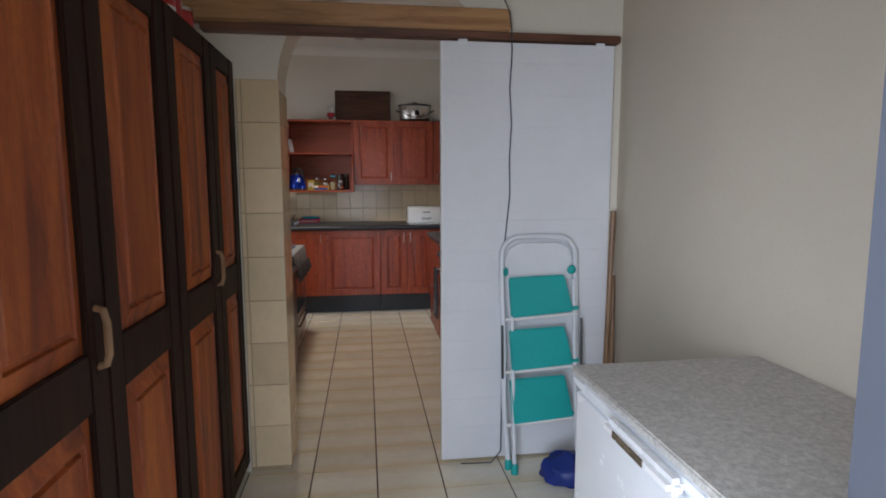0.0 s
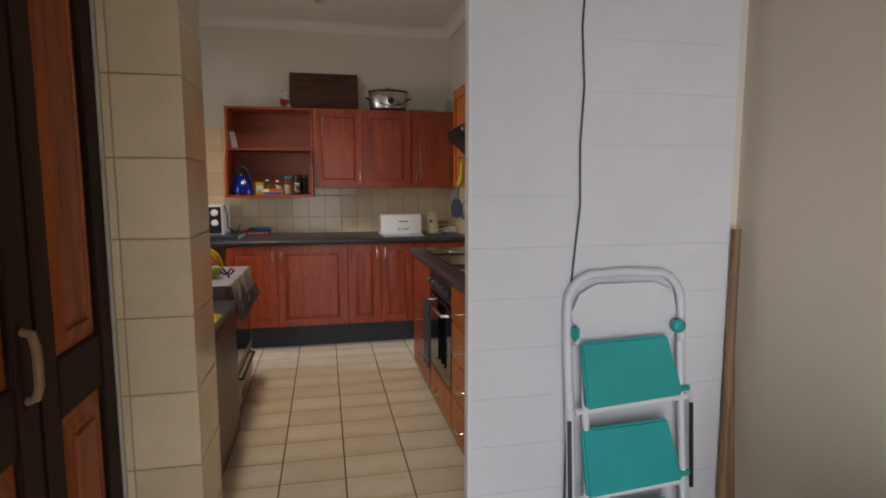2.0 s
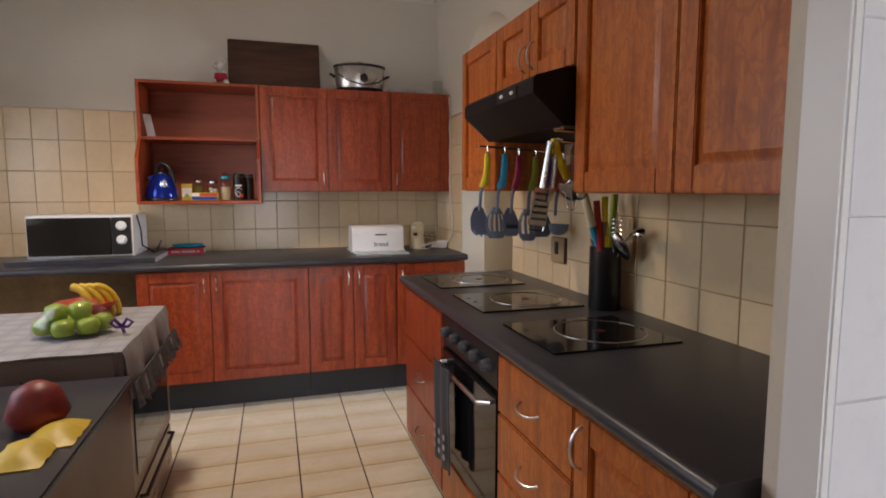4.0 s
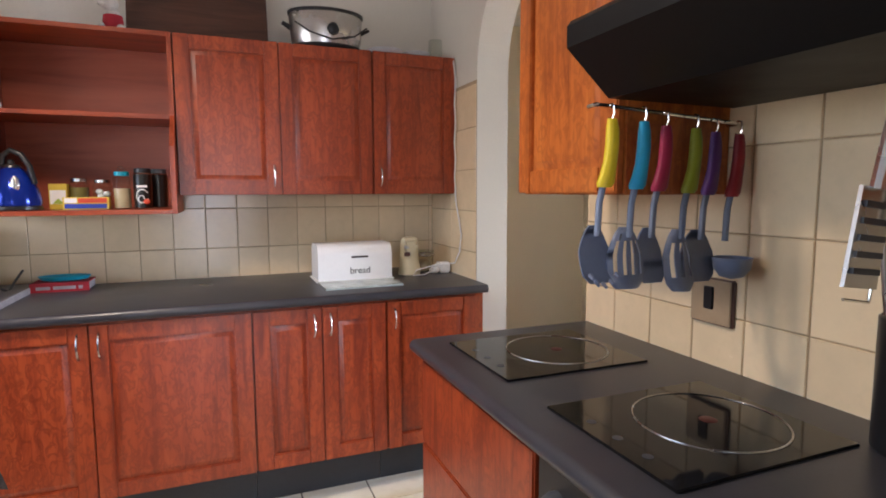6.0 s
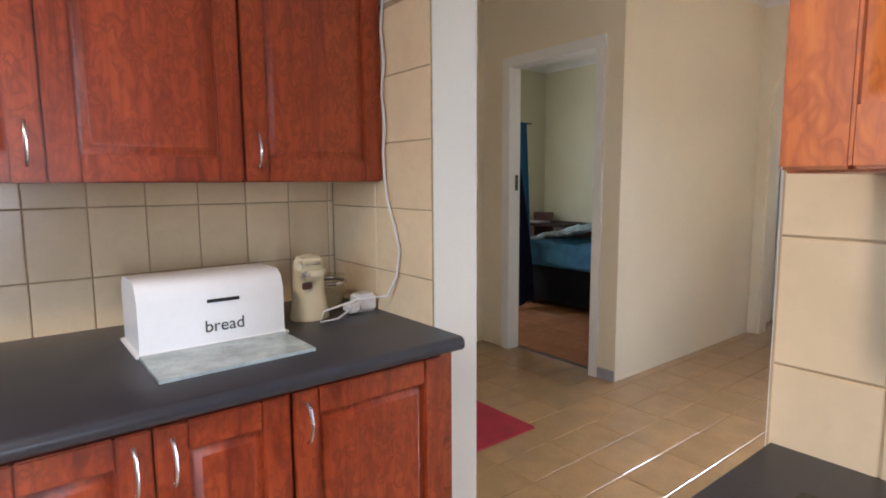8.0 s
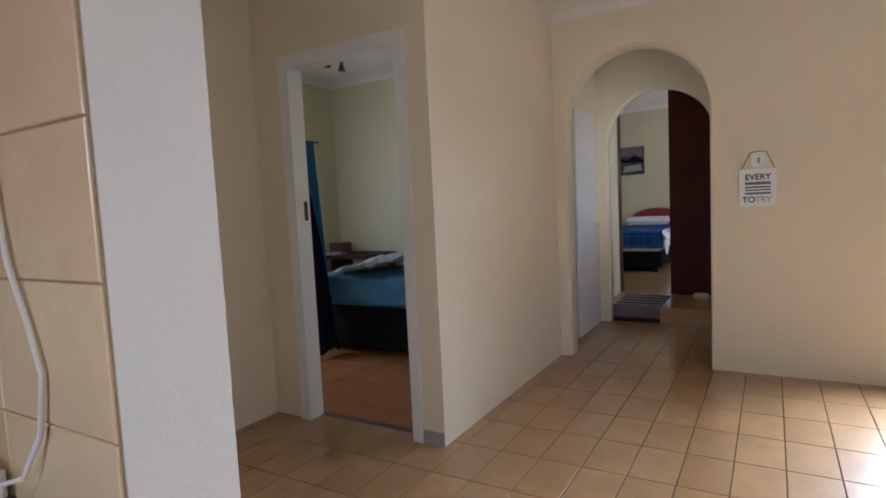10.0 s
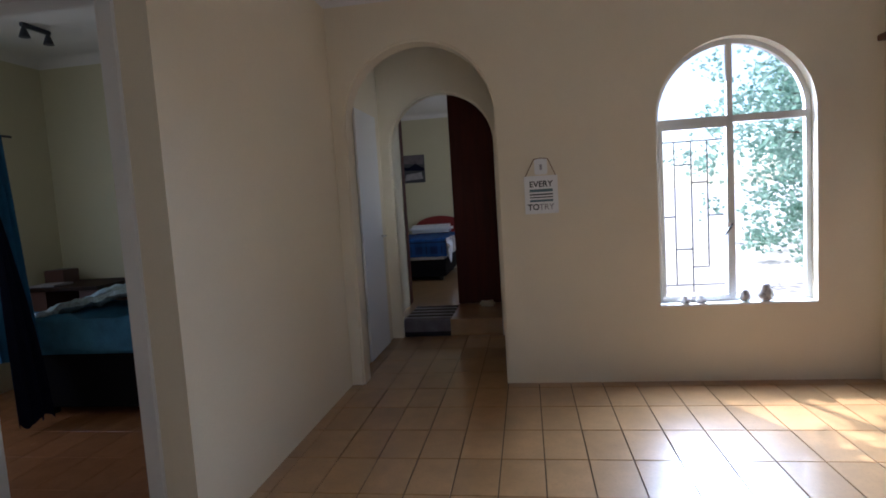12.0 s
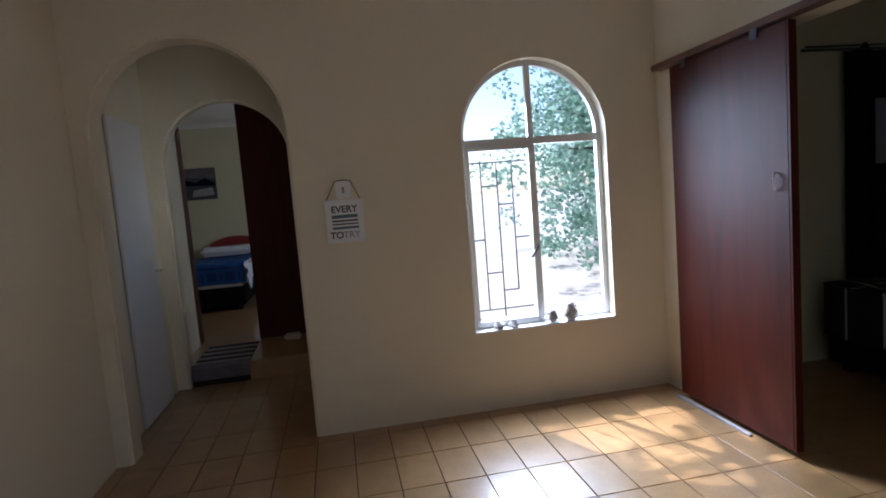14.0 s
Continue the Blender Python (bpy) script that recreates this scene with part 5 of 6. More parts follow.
single("box", boxed(5.55, 5.72, 8.88, 9.06, 0.7855, 0.90, bevel=0.003), M["side_brown"], (5.63, 8.97, 0.7855), "small brown box standing on the desk", "box")
single("paper_stack", boxed(5.36, 5.56, 8.80, 9.02, 0.7855, 0.80, bevel=0.002), M["rug_light"], (5.46, 8.9, 0.7855), "pale stack of papers on the desk", "papers")


def drape(x0, x1, y, z0, z1, folds, depth):
    return lambda u, v: (x0 + (x1 - x0) * u * (0.75 + 0.25 * (1 - v)), y + depth * math.sin(folds * 6.283 * u + 1.5 * v) * (0.4 + 0.6 * (1 - v)), z0 + (z1 - z0) * v)


cu = thing("curtain", (4.5, 8.25, 0.03), "blue curtain bunched beside the bedroom doorway", "curtain")
part("cloth", sheet(44, 16, drape(4.36, 4.62, 8.26, 0.45, 1.86, 5, 0.03), 0.004), M["curtain_blue"], cu, smooth=70)
part("lower_cloth", sheet(30, 18, lambda u, v: (4.33 + (0.25 - 0.21 * v ** 1.6) * u, 8.16 + 0.022 * math.sin(19 * u + 2 * v) * (1 - 0.6 * v), 0.05 + 1.33 * v + 0.02 * math.sin(25 * u) * (1 - v)), 0.004), M["curtain_navy"], cu, "dark navy garment hanging before the curtain", smooth=70)
part("rod", tube([(3.43, 8.28, 1.86), (4.64, 8.28, 1.86)], 0.008, 8), M["dark_grey"], cu)
sp = thing("ceiling_spots", (5.1, 8.43, 2.6), "dark metal bar with two small spotlights on the bedroom ceiling", "lamp")
part("bar", boxed(4.98, 5.22, 8.42, 8.45, 2.67, 2.70, bevel=0.004), M["dark_grey"], sp)
for x in (5.0, 5.2):
    part("spot", lathe([(0.012, 0.07), (0.02, 0.05), (0.036, 0.0), (0.03, -0.002)], (x, 8.435, 2.60), 16), M["dark_grey"], sp)

# room behind the sliding door
b3 = bed("bed with a black and white checked cover in the dark room", 3.0, 5.05, 0.30, 1.80, 0.32, 0.58, M["plaid_black"], 0.03, 0.02, M["plaid_black"])
part("cover_side", sheet(40, 8, lambda u, v: (3.0 + 2.05 * u, 1.815 + 0.012 * math.sin(30 * u), 0.585 - 0.34 * v), 0.01), M["plaid_black"], b3, smooth=70)
part("pillow", boxed(4.55, 5.0, 0.8, 1.4, 0.605, 0.73, bevel=0.05), M["rug_grey"], b3)
cv = thing("curtain", (5.17, 0.9, 0.3), "long black curtain on a rod with a pale sheer panel", "curtain")
part("rod", tube([(5.14, 0.2, 2.14), (5.14, 1.86, 2.14)], 0.010, 8), M["dark_grey"], cv)
for z in (2.17,):
    part("rod", tube([(5.17, 0.2, z), (5.17, 1.80, z)], 0.007, 8), M["dark_grey"], cv)
part("finial", lathe([(0.01, -0.03), (0.028, 0), (0.01, 0.03)], (5.14, 1.36, 2.15), 12), M["black"], cv)
part("cloth", sheet(40, 14, lambda u, v: (5.13 + 0.025 * math.sin(40 * u), 0.1 + 1.42 * u, 0.3 + 1.83 * v), 0.004), M["curtain_black"], cv, smooth=70)
SHEER = flat_colour("sheer_cloth", (0.25, 0.25, 0.36), 0.9)
part("sheer", sheet(20, 6, lambda u, v: (5.095 + 0.008 * math.sin(30 * u), 0.5 + 0.84 * u, 1.36 + 0.44 * v), 0.002), SHEER, cv, "pale lilac sheer panel", smooth=70)

# ---------------------------------------------------------------- things on the shelf and cabinets
BLUE_METAL = surface("blue_enamel", (0.008, 0.03, 0.30), 0.15, 0.5, var=0.1, fine=40, bump=0)
YELLOW = flat_colour("yellow_card", (0.62, 0.46, 0.05))
ORANGE_RED = flat_colour("orange_red_card", (0.55, 0.06, 0.02))
BLUE_CARD = flat_colour("blue_card", (0.02, 0.05, 0.35))
OLIVE = flat_colour("olive_spice", (0.22, 0.18, 0.05), 0.8)
CREAM = flat_colour("cream_powder", (0.55, 0.45, 0.30), 0.9)
COFFEE = flat_colour("coffee", (0.012, 0.008, 0.007), 0.35)
FUR = surface("white_fur", (0.6, 0.57, 0.52), 0.95, var=0.2, scale=20, fine=120, bump=0.6)
RED_CLOTH = flat_colour("red_cloth", (0.36, 0.02, 0.03), 0.9)
CYAN = flat_colour("cyan_plastic", (0.01, 0.30, 0.42), 0.4)
GREEN_APPLE = surface("green_apple", (0.30, 0.42, 0.06), 0.35, var=0.15, scale=14, fine=60, bump=0.02)
BANANA = surface("banana_yellow", (0.62, 0.42, 0.03), 0.5, var=0.2, scale=12, fine=60, bump=0.05)
PURPLE = flat_colour("purple_cloth", (0.12, 0.04, 0.22), 0.8)
MARBLE = surface("green_grey_marble", (0.38, 0.44, 0.43), 0.15, var=0.25, scale=12, fine=40, bump=0)
GREY_BLUE = surface("grey_nylon", (0.15, 0.185, 0.28), 0.4, var=0.1, fine=60, bump=0.02)

KX0, KY0, KZ0 = -0.561, 5.76, 1.2236
k = thing("kettle", (KX0, KY0, KZ0), "glossy blue cone-shaped kettle with a black handle", "kettle")
part("base", lathe([(0.088, 0), (0.091, 0.004), (0.090, 0.016), (0.084, 0.018)], (KX0, KY0, KZ0), 28), M["black"], k)
part("body", lathe([(0.089, 0.018), (0.091, 0.034), (0.083, 0.075), (0.064, 0.118), (0.044, 0.15), (0.034, 0.160)], (KX0, KY0, KZ0), 32), BLUE_METAL, k, smooth=60)
part("lid", lathe([(0.034, 0.159), (0.030, 0.170), (0.012, 0.175), (0.010, 0.190), (0.002, 0.192)], (KX0, KY0, KZ0), 20), M["black"], k)
part("handle", tube([(KX0 - 0.030, KY0, KZ0 + 0.165), (KX0 - 0.026, KY0, KZ0 + 0.205), (KX0 + 0.002, KY0 - 0.004, KZ0 + 0.226), (KX0 + 0.036, KY0 - 0.010, KZ0 + 0.21), (KX0 + 0.062, KY0 - 0.016, KZ0 + 0.165), (KX0 + 0.076, KY0 - 0.02, KZ0 + 0.10)], 0.0105, 10), M["black"], k, smooth=60)
part("spout", prism([(KX0 - 0.075, KZ0 + 0.135), (KX0 - 0.035, KZ0 + 0.11), (KX0 - 0.03, KZ0 + 0.158)], "y", KY0 - 0.016, KY0 + 0.016), BLUE_METAL, k)
part("gauge", lathe([(0.004, -0.034), (0.015, -0.02), (0.018, 0.0), (0.015, 0.02), (0.004, 0.034)], (KX0 + 0.026, KY0 - 0.068, KZ0 + 0.095), 14, sx=0.9, sy=0.5), M["steel"], k, "pale oval water gauge", smooth=60)
tb = thing("tea_box", (-0.432, 5.84, 1.2236), "yellow and white carton standing on the shelf", "box")
part("carton", boxed(-0.462, -0.400, 5.815, 5.865, 1.2238, 1.325, bevel=0.002), YELLOW, tb)
part("white_face", boxed(-0.458, -0.404, 5.8136, 5.8149, 1.245, 1.300), M["white_plastic"], tb)
part("green_mark", prism([(-0.45, 1.246), (-0.412, 1.246), (-0.43, 1.268)], "y", 5.8126, 5.8134), GREEN_APPLE, tb)
b = thing("food_box", (-0.32, 5.765, 1.2236), "long flat red, blue and yellow carton on the shelf", "box")
part("carton", boxed(-0.402, -0.245, 5.745, 5.79, 1.2238, 1.272, bevel=0.001), YELLOW, b)
part("red_face", boxed(-0.350, -0.252, 5.7435, 5.7449, 1.250, 1.268), ORANGE_RED, b)
part("blue_face", boxed(-0.396, -0.252, 5.7435, 5.7449, 1.228, 1.246), BLUE_CARD, b)
part("pale_face", boxed(-0.396, -0.354, 5.7435, 5.7449, 1.250, 1.268), M["white_plastic"], b)


def jar(x, y, z, r, h, fill, lid, label, fill_h=0.7):
    t = thing("jar", (x, y, z), label, "jar", "shelf jars")
    part("contents", lathe([(r * 0.9, 0.004), (r * 0.92, h * fill_h)], (x, y, z), 18), fill, t)
    part("glass", lathe([(r * 0.95, 0), (r, 0.006), (r, h * 0.8), (r * 0.8, h * 0.9)], (x, y, z), 20), M["jar_glass"], t, smooth=60)
    part("lid", lathe([(r * 0.84, h * 0.89), (r * 0.84, h * 0.985), (r * 0.75, h)], (x, y, z), 20), lid, t)
    return t


def lump(x, y, z, s, material, parent, name="lump"):
    bm = bmesh.new()
    bmesh.ops.create_icosphere(bm, subdivisions=2, radius=s)
    for v in bm.verts:
        v.co = Vector((x, y, z)) + v.co * (1 + 0.35 * noise.noise(v.co * 60 + Vector((x * 40, y * 40, z * 40))))
    part(name, bm, material, parent, smooth=60)


jar(-0.368, 5.87, 1.2236, 0.036, 0.125, OLIVE, M["steel"], "small glass spice jar with olive contents and metal lid")
j = jar(-0.285, 5.87, 1.2236, 0.036, 0.120, CREAM, M["steel"], "small glass jar with pale lumps and a metal lid", 0.1)
for q in range(5):
    lump(-0.285 + 0.016 * math.cos(q * 2.2), 5.87 + 0.016 * math.sin(q * 2.2), 1.25 + 0.011 * q, 0.013, M["white_plastic"], j, "garlic_clove")
j = jar(-0.203, 5.795, 1.2236, 0.033, 0.15, CREAM, CYAN, "glass jar half full of cream powder with a teal lid", 0.55)
part("knob", lathe([(0.004, 0.148), (0.016, 0.153), (0.018, 0.162), (0.010, 0.172), (0.002, 0.174)], (-0.203, 5.795, 1.2236), 16), M["jar_glass"], j, smooth=60)
j = jar(-0.127, 5.79, 1.2236, 0.037, 0.165, COFFEE, M["black"], "tall dark coffee jar with a white ring emblem", 0.85)
part("emblem", tube([(-0.127 + 0.021 * math.cos(a), 5.7525 + 0.012 * abs(math.cos(a)), 1.275 + 0.027 * math.sin(a)) for a in np.linspace(0.5, 5.9, 20)], 0.0028, 6), M["white_plastic"], j, smooth=60)
part("emblem", tube([(-0.130 + 0.011 * math.cos(a), 5.7518, 1.262 + 0.016 * math.sin(a)) for a in np.linspace(0, 4.6, 14)], 0.0022, 6), M["white_plastic"], j, smooth=60)
part("emblem_bar", boxed(-0.146, -0.108, 5.7515, 5.7535, 1.310, 1.319), M["white_plastic"], j)
part("red_mark", lathe([(0.002, -0.010), (0.012, -0.006), (0.013, 0.004), (0.004, 0.012)], (-0.112, 5.7555, 1.252), 12, sx=1.0, sy=0.25), ORANGE_RED, j, smooth=60)
jar(-0.075, 5.86, 1.2236, 0.037, 0.165, COFFEE, M["dark_grey"], "tall dark jar with a black lid", 0.85)
single("card", prism([(-0.63, 1.604), (-0.585, 1.604), (-0.61, 1.735), (-0.652, 1.74)], "y", 5.80, 5.803), M["rug_light"], (-0.62, 5.80, 1.604), "pale greeting card leaning inside the shelf", "card")

bm = bmesh.new()
for c, r in (((-0.215, 5.93, 2.0), (0.036, 0.032, 0.05)), ((-0.225, 5.915, 2.065), (0.034, 0.03, 0.03)), ((-0.252, 5.90, 2.06), (0.016, 0.014, 0.012)), ((-0.20, 5.92, 2.10), (0.012, 0.008, 0.018)), ((-0.255, 5.90, 1.96), (0.014, 0.03, 0.025)), ((-0.185, 5.90, 1.958), (0.02, 0.03, 0.025))):
    bmesh.ops.create_icosphere(bm, subdivisions=2, radius=1.0, matrix=Matrix.Translation(c) @ Matrix.Diagonal((*r, 1)))
single("soft_toy", bm, FUR, (-0.215, 5.92, 1.931), "small white soft toy sitting on top of the shelf", "toy", smooth=60)
single("toy_waistcoat", lathe([(0.034, 0), (0.040, 0.02), (0.036, 0.05)], (-0.217, 5.926, 1.97), 16, sx=1.0, sy=0.95), RED_CLOTH, (-0.217, 5.926, 1.97), "small red waistcoat on the soft toy", "clothing")
bm = bmesh.new()
box(bm, -0.178, 0.405, 0.0, 0.022, 0.0, 0.345, bevel=0.004)
bmesh.ops.rotate(bm, verts=bm.verts, cent=(0, 0, 0), matrix=Matrix.Rotation(radians(-14), 3, "X"))
bmesh.ops.translate(bm, verts=bm.verts, vec=(0, 5.965, 1.936))
single("wooden_board", bm, M["board_wood"], (0.11, 5.97, 1.932), "large dark walnut board leaning on the wall above the cabinets", "board")

sc = thing("slow_cooker", (0.655, 5.87, 1.931), "oval steel slow cooker with black lid and base on the cabinets", "cooker")
part("base", lathe([(0.12, 0), (0.135, 0.012), (0.135, 0.022)], (0.655, 5.87, 1.932), 28, sx=1.18, sy=0.85), M["black"], sc)
part("body", lathe([(0.128, 0.022), (0.136, 0.05), (0.142, 0.155), (0.140, 0.16)], (0.655, 5.87, 1.932), 32, sx=1.18, sy=0.85), M["steel"], sc, smooth=60)
part("rim", lathe([(0.146, 0.158), (0.147, 0.17), (0.12, 0.178), (0.03, 0.188), (0.02, 0.20), (0.002, 0.202)], (0.655, 5.87, 1.932), 32, sx=1.18, sy=0.85), M["black"], sc, smooth=60)
part("dial", mapped(lathe([(0.024, 0), (0.024, 0.008), (0.012, 0.016)], (0, 0, 0), 18), lambda a, b, d: (0.665 + a, 5.752 - d, 2.012 + b)), M["black"], sc)
part("dial_ring", tube([(0.665 + 0.027 * math.cos(a), 5.7525, 2.012 + 0.027 * math.sin(a)) for a in np.linspace(0, 6.283, 20, endpoint=False)], 0.003, 6, closed=True), M["chrome"], sc)
for s in (-1, 1):
    part("handle", tube([(0.655 + s * 0.160, 5.85, 2.03), (0.655 + s * 0.195, 5.85, 2.045), (0.655 + s * 0.195, 5.88, 2.05), (0.655 + s * 0.160, 5.89, 2.03)], 0.007, 8), M["black"], sc)
part("cord", tube([(0.50, 5.76, 2.03), (0.56, 5.745, 1.99), (0.66, 5.742, 1.965), (0.76, 5.745, 1.985), (0.82, 5.76, 2.03)], 0.004, 6), M["black"], sc)
for x, r in ((0.93, 0.09), (1.09, 0.07)):
    pl = thing("plate_stack", (x, 5.86, 1.931), "stack of white plates on top of the cabinets", "plates", "plate stacks")
    for q in range(3):
        part("plate", lathe([(r * 0.6, 0), (r, 0.012), (r, 0.014), (r * 0.6, 0.006)], (x, 5.86, 1.9312 + 0.009 * q), 24), M["white_plastic"], pl)
gj = thing("glass_jug", (1.2, 5.88, 1.931), "small clear glass jug on top of the cabinets", "jug")
part("glass", lathe([(0.03, 0), (0.035, 0.05), (0.032, 0.11)], (1.2, 5.88, 1.9312), 18), M["jar_glass"], gj, smooth=60)
for y in (2.95, 3.1, 3.25):
    single("steel_canister", lathe([(0.03, 0), (0.03, 0.03), (0.012, 0.045), (0.002, 0.047)], (1.05, y + 0.3, 1.9005), 16), M["steel"], (1.05, y + 0.3, 1.9), "small steel canister on top of the orange cabinets", "canister", "steel canisters")

# ---------------------------------------------------------------- things on the far worktop
bb = thing("bread_bin", (0.735, 5.79, 0.88), "white enamel bread bin with black lettering on the worktop", "bread bin")
prof = [(5.70, 0.884), (5.70, 1.005), (5.712, 1.035), (5.735, 1.05), (5.86, 1.05), (5.883, 1.035), (5.89, 1.005), (5.89, 0.884)]
part("body", prism(prof, "x", 0.563, 0.907), M["white_plastic"], bb, smooth=60)
part("rim", boxed(0.553, 0.917, 5.692, 5.897, 0.8805, 0.888, bevel=0.002), M["white_plastic"], bb)
part("slot", boxed(0.715, 0.792, 5.6975, 5.7008, 0.988, 0.996), M["black"], bb, "black finger slot")
words("bread", 0.042, (0.755, 5.6992, 0.916), INK, bb, TO_SOUTH)
single("marble_slab", prism([(0.56, 5.49), (0.90, 5.50), (0.90, 5.69), (0.56, 5.69)], "z", 0.8802, 0.888), MARBLE, (0.73, 5.6, 0.88), "thin grey-green marble slab in front of the bread bin", "slab")
co = thing("can_opener", (1.02, 5.80, 0.88), "upright cream electric can opener on the worktop", "can opener")
part("body", lathe([(0.056, 0), (0.058, 0.008), (0.053, 0.035), (0.047, 0.08), (0.045, 0.14), (0.043, 0.165), (0.035, 0.182), (0.012, 0.188)], (1.03, 5.81, 0.8805), 28, sx=1.0, sy=0.85), M["cream_plastic"], co, smooth=60)
part("head", boxed(0.985, 1.06, 5.745, 5.80, 1.0, 1.045, bevel=0.014), M["cream_plastic"], co)
part("lever", boxed(0.978, 1.045, 5.738, 5.79, 1.05, 1.066, bevel=0.007), M["cream_plastic"], co)
part("cutter", lathe([(0.014, 0), (0.014, 0.01), (0.006, 0.014)], (1.0, 5.757, 1.015), 12), M["steel"], co)
part("button", boxed(0.99, 1.02, 5.762, 5.77, 0.975, 0.995, bevel=0.003), M["side_brown"], co)
gb = thing("glass_bowl", (1.135, 5.90, 0.88), "clear glass jar with a cream stopper beside the can opener", "bowl")
part("glass", lathe([(0.04, 0), (0.05, 0.005), (0.055, 0.10), (0.058, 0.105)], (1.135, 5.90, 0.8805), 22), M["jar_glass"], gb, smooth=60)
part("ring", tube([(1.135 + 0.0565 * math.cos(a), 5.90 + 0.0565 * math.sin(a), 0.965) for a in np.linspace(0, 6.283, 28, endpoint=False)], 0.006, 8, closed=True), M["steel"], gb, "metal clamp ring", smooth=60)
part("contents", lathe([(0.042, 0.004), (0.045, 0.035), (0.02, 0.06), (0.004, 0.062)], (1.135, 5.90, 0.8805), 18), CREAM, gb, smooth=60)
plg = thing("plug", (1.20, 5.80, 0.88), "white plug and adaptor with a coiled cable on the worktop", "plug")
part("adaptor", boxed(1.172, 1.238, 5.77, 5.83, 0.8805, 0.935, bevel=0.008), M["white_plastic"], plg)
part("plug_body", boxed(1.13, 1.172, 5.755, 5.80, 0.885, 0.915, bevel=0.008), M["white_plastic"], plg)
part("cable", tube([(1.14, 5.76, 0.90), (1.08, 5.73, 0.885), (1.02, 5.72, 0.886), (1.05, 5.76, 0.905), (1.15, 5.74, 0.93), (1.225, 5.69, 0.94), (1.238, 5.66, 1.0), (1.240, 5.645, 1.08), (1.240, 5.67, 1.15), (1.240, 5.705, 1.22), (1.240, 5.716, 1.28), (1.238, 5.722, 1.36), (1.238, 5.708, 1.44), (1.238, 5.724, 1.53), (1.238, 5.708, 1.62), (1.238, 5.722, 1.71), (1.238, 5.708, 1.8), (1.238, 5.724, 1.88), (1.240, 5.75, 1.94)], 0.0036, 6), M["white_plastic"], plg, smooth=60)

mw = thing("microwave", (-0.98, 5.80, 0.90), "steel-grey microwave oven with a black glass door on a board", "microwave")
part("case", boxed(-1.235, -0.705, 5.645, 6.02, 0.905, 1.145, bevel=0.006), M["white_plastic"], mw)
part("door", boxed(-1.225, -0.815, 5.630, 5.6445, 0.92, 1.132, bevel=0.003), M["black_glass"], mw)
part("control_panel", boxed(-0.812, -0.712, 5.630, 5.6445, 0.92, 1.132, bevel=0.003), M["black"], mw)
for z in (1.085, 1.005):
    part("dial", mapped(lathe([(0.027, 0), (0.027, 0.012), (0.018, 0.022)], (0, 0, 0), 18), lambda a, b, d, z=z: (-0.76 + a, 5.63 - d, z + b)), M["white_plastic"], mw, "white round dial")
part("door_trim", boxed(-1.23, -0.71, 5.632, 5.6445, 0.906, 0.914), M["steel"], mw)
part("cord", tube([(-0.704, 5.75, 1.14), (-0.68, 5.72, 1.06), (-0.68, 5.74, 0.96), (-0.63, 5.85, 0.90), (-0.63, 6.04, 0.96)], 0.005, 6), M["black"], mw)
single("glass_board", boxed(-1.30, -0.575, 5.52, 6.03, 0.8805, 0.9045, bevel=0.002), M["counter"], (-0.9, 5.8, 0.8805), "dark board with a pale edge under the microwave", "board")
single("board_edge", boxed(-0.5745, -0.569, 5.52, 6.03, 0.8806, 0.9045), M["rug_light"], (-0.57, 5.8, 0.8806), "pale edging strip of the dark board", "strip")
bk = thing("book", (-0.46, 5.93, 0.88), "thick red cookbook lying on the worktop", "book")
part("pages", boxed(-0.565, -0.365, 5.905, 6.035, 0.884, 0.914), M["rug_light"], bk)
part("cover", boxed(-0.572, -0.362, 5.895, 6.04, 0.9145, 0.918), RED_CLOTH, bk)
part("spine", boxed(-0.572, -0.362, 5.895, 5.9045, 0.8805, 0.9145), RED_CLOTH, bk)
for a, c in ((-0.55, -0.50), (-0.49, -0.41), (-0.40, -0.385)):
    part("line_of_writing", boxed(a, c, 5.8938, 5.8949, 0.891, 0.904), M["rug_light"], bk)
single("spoon_rest", lathe([(0.05, 0), (0.075, 0.006), (0.085, 0.022), (0.075, 0.016), (0.05, 0.008)], (-0.46, 5.96, 0.9182), 24, sx=1.15, sy=0.6), CYAN, (-0.46, 5.96, 0.918), "bright blue plastic dish on the red book", "dish")
bm = bmesh.new()
bmesh.ops.create_icosphere(bm, subdivisions=3, radius=1.0)
for v in bm.verts:
    q = 1 + 0.25 * noise.noise(v.co * 2)
    v.co = (-0.95 + v.co.x * 0.24 * q, 5.75 + v.co.y * 0.2 * q, max(0.0, 0.27 + v.co.z * 0.3 * q))
single("refuse_bag", bm, M["black"], (-0.95, 5.75, 0), "black refuse bag under the worktop", "bag")

# ---------------------------------------------------------------- things round the hobs
rl = thing("utensil_rail", (1.02, 4.08, 1.44), "thin steel rail with hooks on the side of the wall cabinet", "rail")
part("rod", tube([(0.84, 4.108, 1.452), (0.835, 4.082, 1.452), (0.84, 4.08, 1.452), (1.20, 4.08, 1.432), (1.205, 4.108, 1.432)], 0.0045, 8), M["chrome"], rl)


